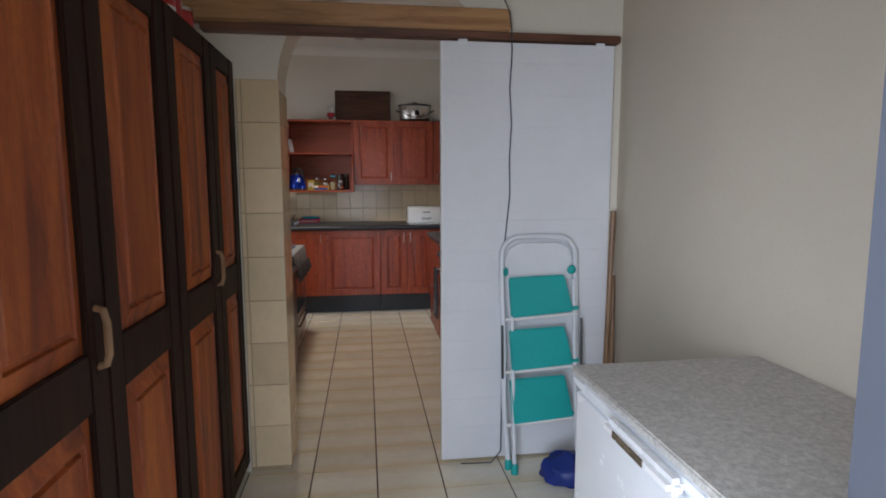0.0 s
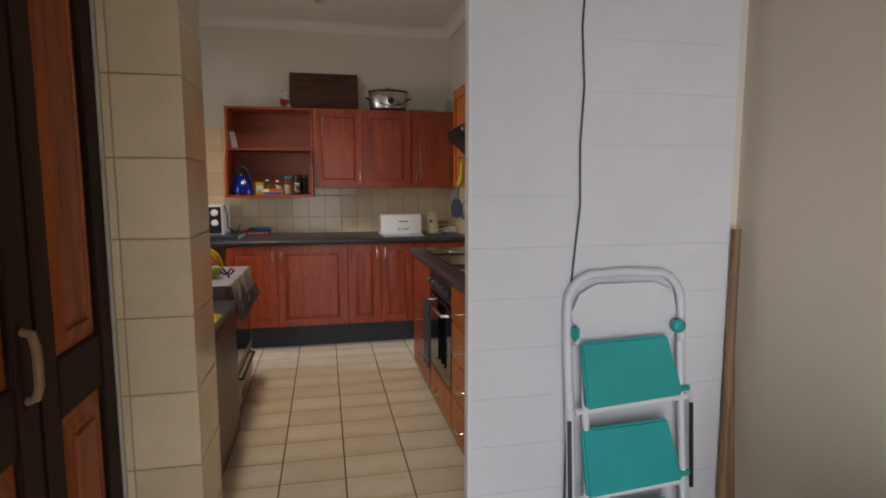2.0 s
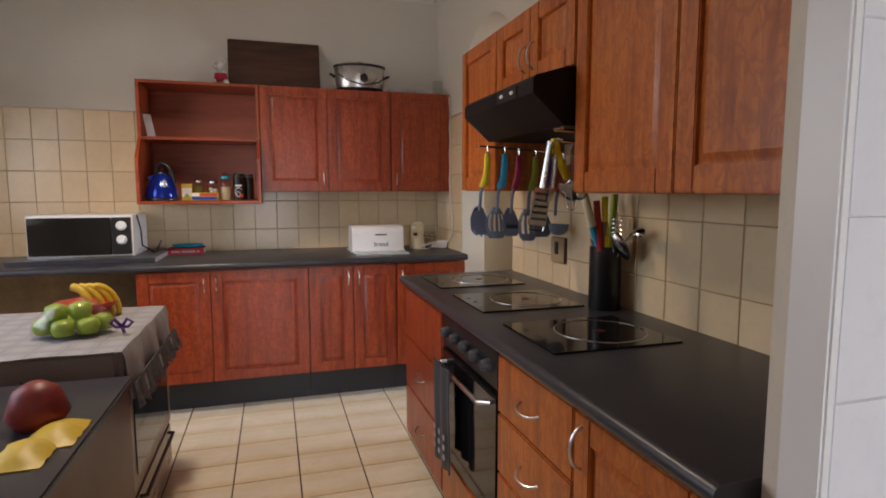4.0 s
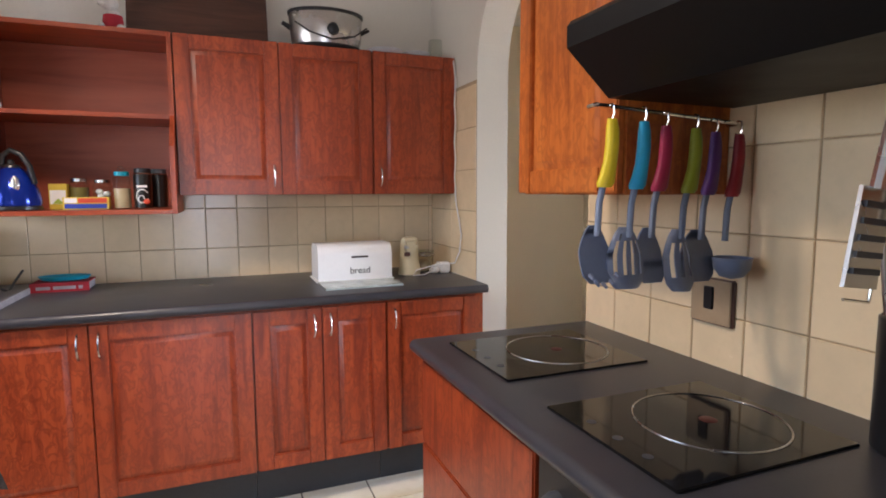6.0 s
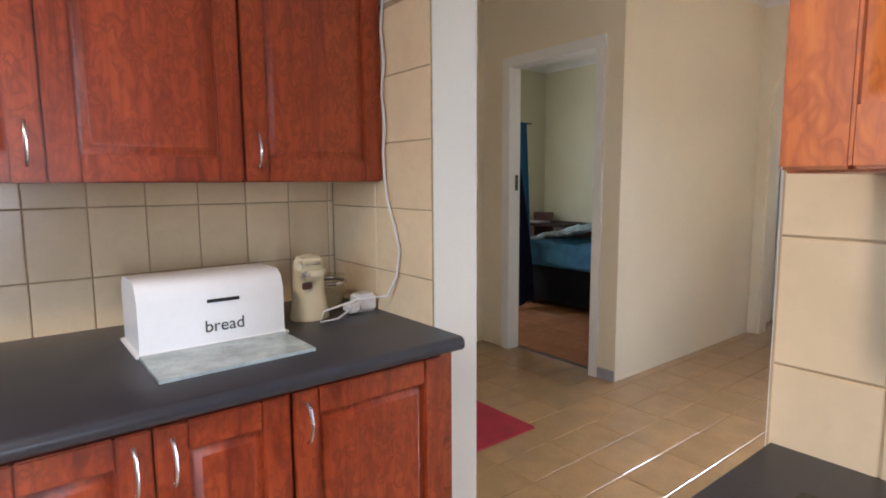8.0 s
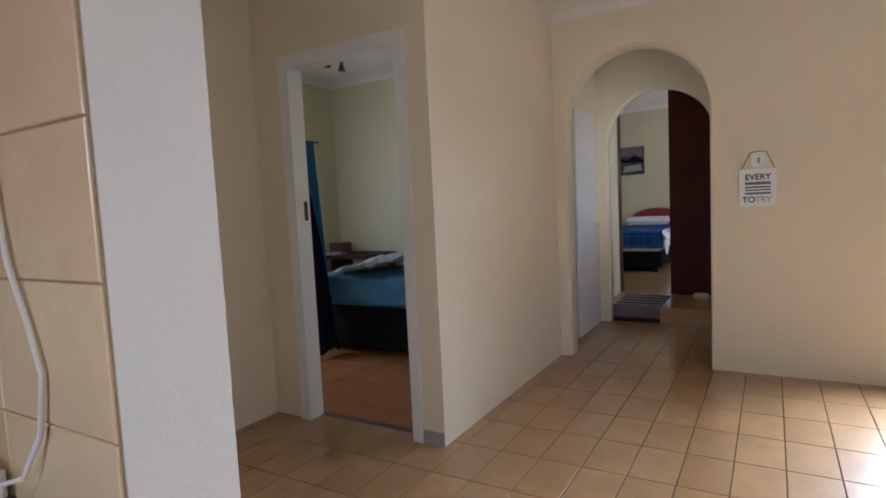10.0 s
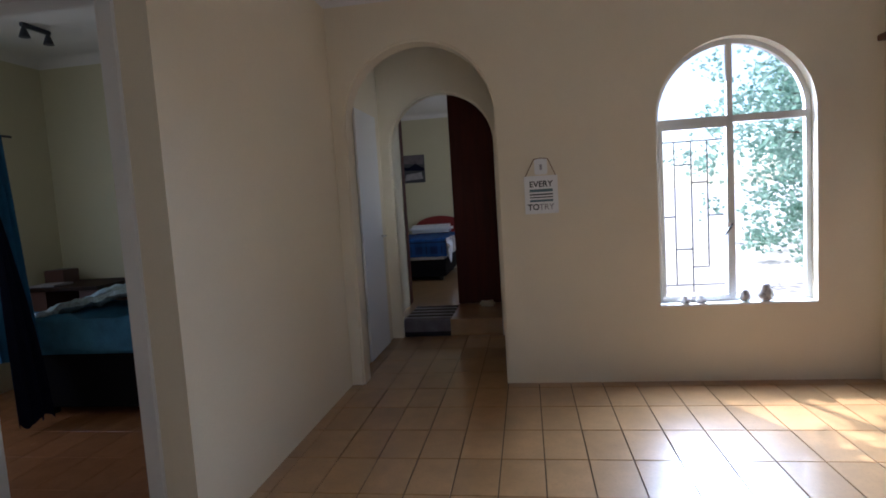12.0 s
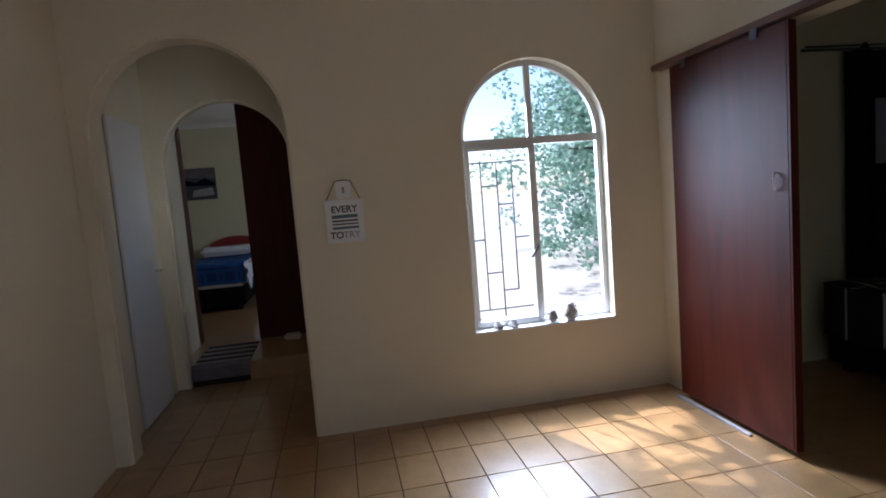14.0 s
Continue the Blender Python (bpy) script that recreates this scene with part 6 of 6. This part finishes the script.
def utensil(x, y, z, colour, label, head):
    t = thing("kitchen_utensil", (x, y, z - 0.33), label, "utensil", "hanging utensils")
    part("hook", tube([(x, y, z + 0.006), (x, y - 0.010, z + 0.004), (x, y - 0.012, z - 0.012), (x, y - 0.004, z - 0.03), (x, y + 0.004, z - 0.02)], 0.0022, 6), M["chrome"], t)
    bm = bmesh.new()
    rings = [(0, 0.010, 0.008), (-0.02, 0.0135, 0.010), (-0.05, 0.0145, 0.011), (-0.08, 0.0145, 0.011), (-0.105, 0.0165, 0.012), (-0.122, 0.019, 0.012), (-0.13, 0.015, 0.010)]
    pv = None
    for dz, w, d in rings:
        ring = [bm.verts.new((x + 0.004 * math.sin(-dz * 22) - 0.95 * dz * dz + w * math.cos(a), y - 0.006 + d * math.sin(a), z - 0.022 + dz)) for a in np.linspace(0, 2 * math.pi, 10, endpoint=False)]
        if pv:
            for q in range(10):
                bm.faces.new((pv[q], pv[(q + 1) % 10], ring[(q + 1) % 10], ring[q]))
        else:
            bm.faces.new(ring)
        pv = ring
    bm.faces.new(pv[::-1])
    bmesh.ops.recalc_face_normals(bm, faces=bm.faces)
    part("grip", bm, colour, t, "coloured plastic grip", smooth=60)
    xs = x - 0.030
    part("shank", tube([(x - 0.017, y - 0.006, z - 0.145), (x - 0.026, y - 0.007, z - 0.18), (xs, y - 0.008, z - 0.245)], 0.0065, 8), GREY_BLUE, t)
    bm = bmesh.new()

    def blade(w, top, low, slots, curve):
        """A flat head that widens downwards, bent forwards, with open slots between its ribs."""
        n = 2 * slots + 1
        rows = 9
        for r in range(rows):
            v0, v1 = r / rows, (r + 1) / rows
            for c in range(n):
                if slots and c % 2 and 2 <= r <= 6:
                    continue
                def at(u, v):
                    half = w * (0.28 + 0.72 * min(1.0, v * 2.2) ** 0.7) * (1.0 if v < 0.8 else math.sqrt(max(0.05, 1 - ((v - 0.8) / 0.26) ** 2)))
                    return Vector((xs + half * (2 * u - 1), y - 0.008 - curve * v * v + 0.012 * (2 * u - 1) ** 2, top + (low - top) * v))
                q = [at(c / n, v0), at((c + 1) / n, v0), at((c + 1) / n, v1), at(c / n, v1)]
                f = [bm.verts.new(k) for k in q]
                g = [bm.verts.new(k + Vector((0, 0.0035, 0))) for k in q]
                bm.faces.new(f)
                bm.faces.new(g[::-1])
                for k in range(4):
                    bm.faces.new((f[k], g[k], g[(k + 1) % 4], f[(k + 1) % 4]))
        bmesh.ops.remove_doubles(bm, verts=bm.verts, dist=0.0004)
        bmesh.ops.recalc_face_normals(bm, faces=bm.faces)

    if head == "turner":
        blade(0.043, z - 0.225, z - 0.345, 4, 0.012)
    elif head == "wide":
        blade(0.046, z - 0.225, z - 0.335, 0, 0.010)
    elif head == "slotted":
        blade(0.037, z - 0.225, z - 0.350, 3, 0.020)
    elif head == "server":
        blade(0.036, z - 0.225, z - 0.335, 0, 0.026)
        for q in range(5):
            a = radians(-150 + 30 * q)
            px, pz = xs + 0.034 * math.cos(a), z - 0.300 + 0.034 * math.sin(a)
            tube([(px, y - 0.030, pz), (px - 0.008, y - 0.050, pz - 0.004)], 0.0045, 6, bm=bm, taper=0.003)
    elif head == "spoon":
        blade(0.034, z - 0.225, z - 0.335, 0, 0.022)
    else:
        lathe([(0.003, 0.0), (0.024, 0.006), (0.036, 0.022), (0.040, 0.046), (0.037, 0.046), (0.033, 0.024), (0.020, 0.010)], (xs + 0.01, y - 0.020, z - 0.325), 20, bm=bm)
    part("head", bm, GREY_BLUE, t, "grey nylon head", smooth=60)


UT = [("yellow_grip", (0.72, 0.55, 0.01), "yellow", "server"), ("blue_grip", (0.01, 0.32, 0.55), "light blue", "turner"), ("crimson_grip", (0.36, 0.01, 0.07), "crimson", "spoon"),
      ("lime_grip", (0.28, 0.34, 0.02), "lime green", "slotted"), ("purple_grip", (0.10, 0.03, 0.20), "purple", "wide"), ("red_grip", (0.28, 0.01, 0.02), "dark red", "ladle")]
for q, (nm, col, word, head) in enumerate(UT):
    x = 0.868 + 0.066 * q - (0.012 if q == 5 else 0)
    utensil(x, 4.078 - (0.012 if q % 2 else 0), 1.448 - 0.004 * q, flat_colour(nm, col), f"grey nylon utensil with a {word} grip on a rail", head)

r2 = thing("utensil_rail", (1.0, 3.56, 1.46), "short steel rail with crowded steel and yellow utensils", "rail")
part("rod", tube([(0.885, 3.52, 1.462), (0.88, 3.555, 1.462), (0.89, 3.56, 1.462), (1.15, 3.56, 1.452), (1.155, 3.52, 1.452)], 0.0055, 8), M["chrome"], r2)
part("rod", tube([(0.885, 3.52, 1.43), (0.88, 3.555, 1.43), (0.89, 3.56, 1.43), (1.15, 3.56, 1.42)], 0.004, 8), M["chrome"], r2)
g = thing("grater", (0.85, 3.60, 1.18), "flat steel grater hanging by its handle", "grater")
part("handle", tube([(0.882, 3.585, 1.43), (0.872, 3.59, 1.36), (0.862, 3.595, 1.29)], 0.009, 8), M["steel"], g)
part("blade", prism([(0.818, 1.180), (0.876, 1.173), (0.894, 1.288), (0.840, 1.295)], "y", 3.597, 3.602), M["steel"], g)
for q in range(5):
    part("rib", prism([(0.826 + 0.004 * q, 1.195 + 0.019 * q), (0.874 + 0.003 * q, 1.19 + 0.019 * q), (0.875 + 0.003 * q, 1.197 + 0.019 * q), (0.827 + 0.004 * q, 1.202 + 0.019 * q)], "y", 3.5935, 3.6055), M["dark_grey"], g)
part("frame", tube([(0.822, 3.60, 1.165), (0.868, 3.60, 1.158), (0.872, 3.60, 1.18)], 0.002, 6), M["chrome"], g)
pe = thing("peeler", (0.885, 3.60, 1.25), "steel vegetable peeler hanging from the rail", "peeler")
part("handle", tube([(0.902, 3.588, 1.43), (0.898, 3.59, 1.34), (0.892, 3.592, 1.29)], 0.008, 8), M["steel"], pe)
part("blade", prism([(0.875, 1.248), (0.893, 1.252), (0.902, 1.29), (0.886, 1.29)], "y", 3.590, 3.594), M["chrome"], pe)
la = thing("ladle", (0.93, 3.60, 1.26), "steel ladle with a bright yellow handle", "ladle")
part("handle", tube([(0.900, 3.592, 1.440), (0.905, 3.590, 1.40), (0.925, 3.590, 1.355), (0.945, 3.592, 1.322)], 0.013, 12), bpy.data.materials["yellow_grip"], la, "bright yellow grip", smooth=60)
part("bowl", lathe([(0.004, -0.040), (0.030, -0.032), (0.050, -0.004), (0.053, 0.016), (0.050, 0.016), (0.046, -0.002), (0.026, -0.028)], (0.976, 3.600, 1.288), 24, sx=1.0, sy=0.8), M["steel"], la, smooth=60)
sn = thing("whisk", (0.965, 3.59, 1.2), "steel whisk with a plain handle hanging from the rail", "whisk")
part("handle", tube([(0.955, 3.58, 1.43), (0.957, 3.585, 1.31)], 0.007, 8), M["steel"], sn)
for a in (0, 1.05, 2.1):
    part("wire", tube([(0.957 + 0.022 * math.cos(a) * math.sin(t), 3.585 + 0.022 * math.sin(a) * math.sin(t), 1.27 + 0.05 * math.cos(t)) for t in np.linspace(0, 6.283, 16, endpoint=False)], 0.0014, 5, closed=True), M["chrome"], sn)

PX, PY = 1.152, 3.69
hk = thing("utensil_holder", (PX, PY, 0.88), "tall black utensil holder crowded with tools on the worktop", "holder")
part("pot", lathe([(0.050, 0), (0.053, 0.005), (0.053, 0.212), (0.049, 0.215), (0.047, 0.19), (0.046, 0.02)], (PX, PY, 0.8805), 30), M["black"], hk, smooth=50)
for dx, dy, h, mat_, r in ((-0.03, 0.02, 0.33, "steel", 0.006), (0.0, 0.01, 0.36, "dark_grey", 0.007), (0.02, -0.01, 0.33, "steel", 0.005), (0.012, 0.02, 0.38, "black", 0.008), (-0.02, -0.02, 0.30, "stick_wood", 0.009)):
    part("tool_handle", tube([(PX + dx * 0.5, PY + dy, 0.95), (PX + dx * 1.5, PY + dy * 1.8, 0.88 + h)], r, 8), M[mat_], hk, smooth=60)
part("blue_handle", tube([(PX - 0.025, PY - 0.01, 1.0), (PX - 0.034, PY - 0.012, 1.09), (1.082, PY - 0.024, 1.165)], 0.010, 10), bpy.data.materials["blue_grip"], hk, smooth=60)
part("cream_handle", tube([(1.082, PY - 0.024, 1.166), (1.070, PY - 0.027, 1.20), (1.042, PY - 0.03, 1.285)], 0.0155, 12, taper=0.013), M["cream_plastic"], hk, smooth=60)
part("red_handle", tube([(PX - 0.02, PY - 0.02, 0.98), (1.092, PY - 0.03, 1.25)], 0.011, 10), RED_TIN, hk, smooth=60)
part("yellow_handle", tube([(PX - 0.01, PY - 0.03, 0.98), (1.118, PY - 0.035, 1.262)], 0.010, 10), bpy.data.materials["yellow_grip"], hk, smooth=60)
part("green_handle", tube([(PX, PY - 0.02, 1.0), (1.168, PY - 0.02, 1.27)], 0.012, 10), bpy.data.materials["lime_grip"], hk, smooth=60)
sb = part("strainer", mapped(lathe([(0.004, -0.020), (0.022, -0.016), (0.038, -0.004), (0.045, 0.008), (0.043, 0.010), (0.034, 0.0), (0.018, -0.012)], (0, 0, 0), 22), lambda a, b, d: (1.150 - 0.5 * b + d, 3.612 + a * 0.85, 1.105 + b * 1.05 - 0.3 * d)), M["steel"], hk, "bright perforated steel skimmer head", smooth=60)
part("handle", tube([(1.135, 3.625, 1.14), (1.155, 3.65, 1.05), (PX, PY - 0.01, 0.97)], 0.005, 8), M["steel"], sb, smooth=60)
sb = part("whisk_head", tube([(1.160, 3.640, 1.19), (1.165, 3.645, 1.08), (PX + 0.01, PY, 0.98)], 0.005, 8), M["steel"], hk, smooth=60)
for q in range(5):
    part("coil", tube([(1.158 + 0.020 * math.cos(a), 3.640 + 0.020 * math.sin(a), 1.125 + 0.014 * q + 0.002 * a) for a in np.linspace(0, 6.0, 14)], 0.0018, 5), M["chrome"], sb, smooth=60)
sp2 = part("spoon", mapped(lathe([(0.003, -0.010), (0.016, -0.006), (0.024, 0.004), (0.022, 0.005), (0.012, -0.003)], (0, 0, 0), 18), lambda a, b, d: (1.172 + b * 0.4 + d, 3.548 + a * 1.3, 1.150 + b * 0.7)), M["chrome"], hk, "polished spoon bowl", smooth=60)
part("handle", tube([(1.172, 3.572, 1.150), (1.165, 3.63, 1.09), (PX + 0.01, PY - 0.02, 1.0)], 0.0035, 8), M["chrome"], sp2, smooth=60)
TAN_PLATE = flat_colour("tan_plastic", (0.36, 0.26, 0.16), 0.35)
ot = thing("wall_socket", (1.225, 4.14, 0.98), "tan wall socket plate with a dark switch on the tiles", "socket")
part("plate", boxed(1.218, 1.2305, 4.083, 4.202, 0.980, 1.088, bevel=0.003), M["side_brown"], ot)
part("face", boxed(1.2145, 1.2182, 4.086, 4.199, 0.983, 1.085, bevel=0.002), TAN_PLATE, ot)
part("switch", boxed(1.209, 1.2148, 4.131, 4.158, 1.016, 1.069, bevel=0.002), M["black"], ot, "dark rocker switch")

tw = thing("tea_towel", (0.625, 3.86, 0.4), "grey patterned tea towel hanging on the oven handle", "towel")
part("cloth", sheet(16, 20, lambda u, v: (0.617 + 0.006 * math.sin(14 * u), 3.77 + 0.19 * u + 0.006 * math.sin(6 * v), 0.68 - 0.36 * v), 0.005), M["dark_grey"], tw, smooth=70)
for q in range(9):
    part("motif", mapped(lathe([(0.011, 0), (0.009, 0.002)], (0, 0, 0), 10), lambda a, b, d, q=q: (0.6095 - d, 3.80 + 0.055 * (q % 3) + a, 0.37 + 0.035 * (q // 3) + b)), M["rug_light"], tw)

# ---------------------------------------------------------------- fruit and odds on the stove and low cabinet
fb = thing("fruit_basket", (-0.66, 4.60, 0.78), "red basket with a bunch of bananas on the white cloth", "basket")
part("basket", lathe([(0.07, 0), (0.11, 0.05), (0.115, 0.06), (0.105, 0.055), (0.068, 0.008)], (-0.66, 4.60, 0.7785), 24), RED_TIN, fb, smooth=60)
for q in range(4):
    a0 = -0.5 + 0.3 * q
    pts = [(-0.70 + 0.05 * q * 0.5 + 0.085 * math.sin(t) * math.cos(a0), 4.58 + 0.07 * math.sin(t) * math.sin(a0), 0.90 - 0.075 * (1 - math.cos(t * 1.3))) for t in np.linspace(0, 1.7, 9)]
    part("banana", tube(pts, 0.017, 8, taper=0.010), BANANA, fb, smooth=60)
ab = thing("apple_bag", (-0.60, 4.28, 0.78), "clear plastic bag of green apples on the white cloth", "apples")
for q, (x, y, z) in enumerate(((-0.70, 4.27, 0), (-0.63, 4.23, 0), (-0.56, 4.25, 0), (-0.66, 4.33, 0), (-0.59, 4.32, 0), (-0.53, 4.31, 0), (-0.66, 4.27, 0.05), (-0.59, 4.28, 0.052))):
    part("apple", lathe([(0.012, 0.004), (0.03, 0.008), (0.037, 0.03), (0.033, 0.052), (0.014, 0.062), (0.003, 0.057)], (x, y, 0.7785 + z), 16), GREEN_APPLE, ab, smooth=70)
bg = sheet(24, 16, lambda u, v: (-0.61 + (0.13 + 0.006 * math.sin(9 * v)) * math.cos(6.283 * u) * math.cos(1.45 * v), 4.28 + (0.095 + 0.005 * math.sin(40 * u)) * math.sin(6.283 * u) * math.cos(1.45 * v), 0.780 + 0.125 * math.sin(1.5 * v)))
part("bag", bg, M["glass"], ab, "clear crinkled plastic", smooth=60)
bw = thing("bow", (-0.455, 4.25, 0.78), "purple ribbon bow tying the bag", "ribbon")
for s in (-1, 1):
    part("loop", tube([(-0.455, 4.25, 0.80), (-0.455 + s * 0.02, 4.24, 0.83), (-0.455 + s * 0.035, 4.25, 0.815), (-0.455 + s * 0.02, 4.25, 0.80), (-0.455, 4.25, 0.80)], 0.006, 6), PURPLE, bw)
part("tail", tube([(-0.455, 4.25, 0.80), (-0.445, 4.235, 0.782)], 0.006, 6), PURPLE, bw)
for x, y in ((-0.44, 3.52), (-0.47, 3.42)):
    single("snack_packet", sheet(8, 8, lambda u, v, x=x, y=y: (x - 0.05 + 0.11 * u, y - 0.06 + 0.16 * v, 0.705 + 0.028 * math.sin(3.14 * u) * math.sin(3.14 * v) + 0.004 * math.sin(30 * v)), 0.004), YELLOW, (x, y, 0.7025), "shiny yellow snack packet on the low cabinet", "packet", "snack packets", smooth=60)
single("pan", lathe([(0.09, 0), (0.11, 0.01), (0.115, 0.05), (0.11, 0.05), (0.1, 0.012)], (-0.52, 3.15, 0.7025), 24), M["black"], (-0.52, 3.15, 0.7025), "black pan on the dark worktop", "pan", smooth=60)
single("brown_bag", lathe([(0.05, 0), (0.07, 0.03), (0.05, 0.09), (0.02, 0.11)], (-0.50, 3.62, 0.7025), 16), M["headboard"], (-0.5, 3.62, 0.7025), "small dark red bag on the low cabinet", "bag", smooth=60)

# kitchen ceiling lamp
kl = thing("ceiling_lamp", (0.10, 5.02, 2.55), "small grey ceiling spotlight in the kitchen", "lamp")
part("base", lathe([(0.045, 0), (0.05, 0.02), (0.05, 0.025)], (0.10, 5.02, 2.674), 18), M["steel"], kl)
part("stem", tube([(0.10, 5.02, 2.674), (0.10, 5.02, 2.62)], 0.008, 8), M["steel"], kl)
part("shade", lathe([(0.022, 0.07), (0.03, 0.06), (0.042, 0.0), (0.038, 0.002), (0.026, 0.055)], (0.10, 5.02, 2.55), 20), M["steel"], kl, smooth=60)

# ---------------------------------------------------------------- tiles of walls and floors
WT, HT, Z0 = 0.145, 0.191, 1.022 - 0.191 * 6


def wall_tiles(parent, axis, c, out, u0, u1, v0, v1, uref, WT=WT, Z0=Z0):
    """Cream wall tiles laid in rows; cut at the edges of the field."""
    k = math.floor((u0 - uref) / WT)
    while uref + k * WT < u1 - 0.01:
        a, b = max(u0, uref + k * WT), min(u1, uref + (k + 1) * WT)
        j = math.floor((v0 - Z0) / HT)
        while Z0 + j * HT < v1 - 0.01:
            p, q = max(v0, Z0 + j * HT), min(v1, Z0 + (j + 1) * HT)
            if b - a > 0.015 and q - p > 0.015:
                key = (round(b - a, 3), round(q - p, 3))
                if key not in TILES:
                    TILES[key] = piece_mesh("tile", key[0] - 0.003, key[1] - 0.003, 0.006, 0.0018, M["wall_tile"])
                ob = new("tile", TILES[key])
                ob.parent = parent
                rot = {("y", -1): (90, 0, 0), ("x", -1): (90, 0, -90), ("x", 1): (90, 0, 90)}[(axis, out)]
                at = (((a + b) / 2, c + out * 0.0038, (p + q) / 2) if axis == "y" else (c + out * 0.0038, (a + b) / 2, (p + q) / 2))
                ob.matrix_basis = pose(*at, *rot)
            j += 1
        k += 1


TILES = {}
ob = setting("tiling_north", boxed(-1.9, 1.255, KBACK - 0.002, KBACK - 0.0005, 0.5, 1.787), M["wall_grout"], "grouted field of cream wall tiles behind the worktop")
wall_tiles(ob, "y", KBACK - 0.002, -1, -1.9, 1.253, 0.84, 1.786, 0.098, 0.1418)
ob = setting("tiling_end", boxed(1.253, 1.2545, ARCH_Y1 + 0.002, KBACK - 0.01, 0.5, 1.787), M["wall_grout"], "grouted field of cream wall tiles beside the arch")
wall_tiles(ob, "x", 1.253, -1, ARCH_Y1 + 0.004, KBACK - 0.012, 0.84, 1.786, ARCH_Y1 + 0.004, 0.285, 1.008 - 0.191 * 6)
ob = setting("tiling_east", boxed(KX - 0.002, KX - 0.0005, 2.64, ARCH_Y0 - 0.002, 0.5, 1.787), M["wall_grout"], "grouted field of cream wall tiles behind the hobs")
wall_tiles(ob, "x", KX - 0.002, -1, 2.64, ARCH_Y0 - 0.004, 0.84, 1.786, 4.642, 0.1453, 1.003 - 0.191 * 6)
ob = setting("tiling_pillar", boxed(-0.405, -0.236, 2.383, 2.3845, 0.0, 1.725), M["wall_grout"], "grouted cream tiles on the pillar")
wall_tiles(ob, "y", 2.383, -1, -0.403, -0.2265, 0.01, 1.725, -0.383, 0.1565, 0.02)
ob = setting("tiling_pillar_side", boxed(-0.2345, -0.233, 2.386, 2.63, 0.0, 1.69), M["wall_grout"], "grouted cream tiles on the pillar's side")
wall_tiles(ob, "x", -0.233, 1, 2.378, 2.63, 0.01, 1.69, 2.378, 0.252, 0.02)


def floor_tiles(parent, mesh_name, material, x0, x1, y0, y1, xref, yref, w, d, gap, near, skip=lambda x, y: False):
    """Floor tiles as pieces; those outside the near stretch are joined into one piece."""
    me = piece_mesh("tile", w - gap, d - gap, 0.006, 0.0012, material)
    verts, faces, n = [], [], 0
    i = math.floor((x0 - xref) / w)
    while xref + i * w < x1:
        j = math.floor((y0 - yref) / d)
        while yref + j * d < y1:
            cx, cy = xref + (i + 0.5) * w, yref + (j + 0.5) * d
            a, b = max(x0, cx - w / 2 + gap / 2), min(x1, cx + w / 2 - gap / 2)
            p, q = max(y0, cy - d / 2 + gap / 2), min(y1, cy + d / 2 - gap / 2)
            whole = b - a > w - gap - 0.002 and q - p > d - gap - 0.002
            if b - a > 0.01 and q - p > 0.01 and not skip(cx, cy):
                if whole and near(cx, cy) and n < 300:
                    ob = new("tile", me)
                    ob.parent = parent
                    ob.matrix_basis = pose(cx, cy, 0.0005 * noise.noise((cx * 3, cy * 3, 0)), 0.06 * noise.noise((cx * 7, cy * 5, 2)), 0.06 * noise.noise((cx * 5, cy * 7, 4)), 0)
                    n += 1
                else:
                    k = len(verts)
                    verts += [(a, p, 0), (b, p, 0), (b, q, 0), (a, q, 0), (a, p, -0.006), (b, p, -0.006), (b, q, -0.006), (a, q, -0.006)]
                    faces += [(k, k + 1, k + 2, k + 3), (k, k + 4, k + 5, k + 1), (k + 1, k + 5, k + 6, k + 2), (k + 2, k + 6, k + 7, k + 3), (k + 3, k + 7, k + 4, k)]
            j += 1
        i += 1
    m2 = bpy.data.meshes.new(mesh_name)
    m2.from_pydata(verts, [], faces)
    m2.materials.append(material)
    ob = new(mesh_name, m2)
    ob.parent = parent
    tagged(ob, "rest of the tiles, farther off", kind="stuff")


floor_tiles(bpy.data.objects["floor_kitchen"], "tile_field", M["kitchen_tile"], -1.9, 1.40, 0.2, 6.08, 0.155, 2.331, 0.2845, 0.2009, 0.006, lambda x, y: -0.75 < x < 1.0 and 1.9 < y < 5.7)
floor_tiles(bpy.data.objects["floor_dining"], "tile_field", M["dining_tile"], 1.411, 6.67, 2.73, 7.56, 3.402, 3.955, 0.343, 0.2085, 0.0055, lambda x, y: 2.2 < x < 5.2 and y > 3.0, lambda x, y: (x > 3.4 and y > 6.4) or (x > 5.4 and (y < 5.0 or y > 6.46)))
floor_tiles(bpy.data.objects["floor_bedroom"], "tile_field", M["bedroom_tile"], 3.455, 5.85, 6.47, 9.15, 3.385, 6.42, 0.340, 0.2095, 0.0045, lambda x, y: x < 5.0 and y < 8.2)
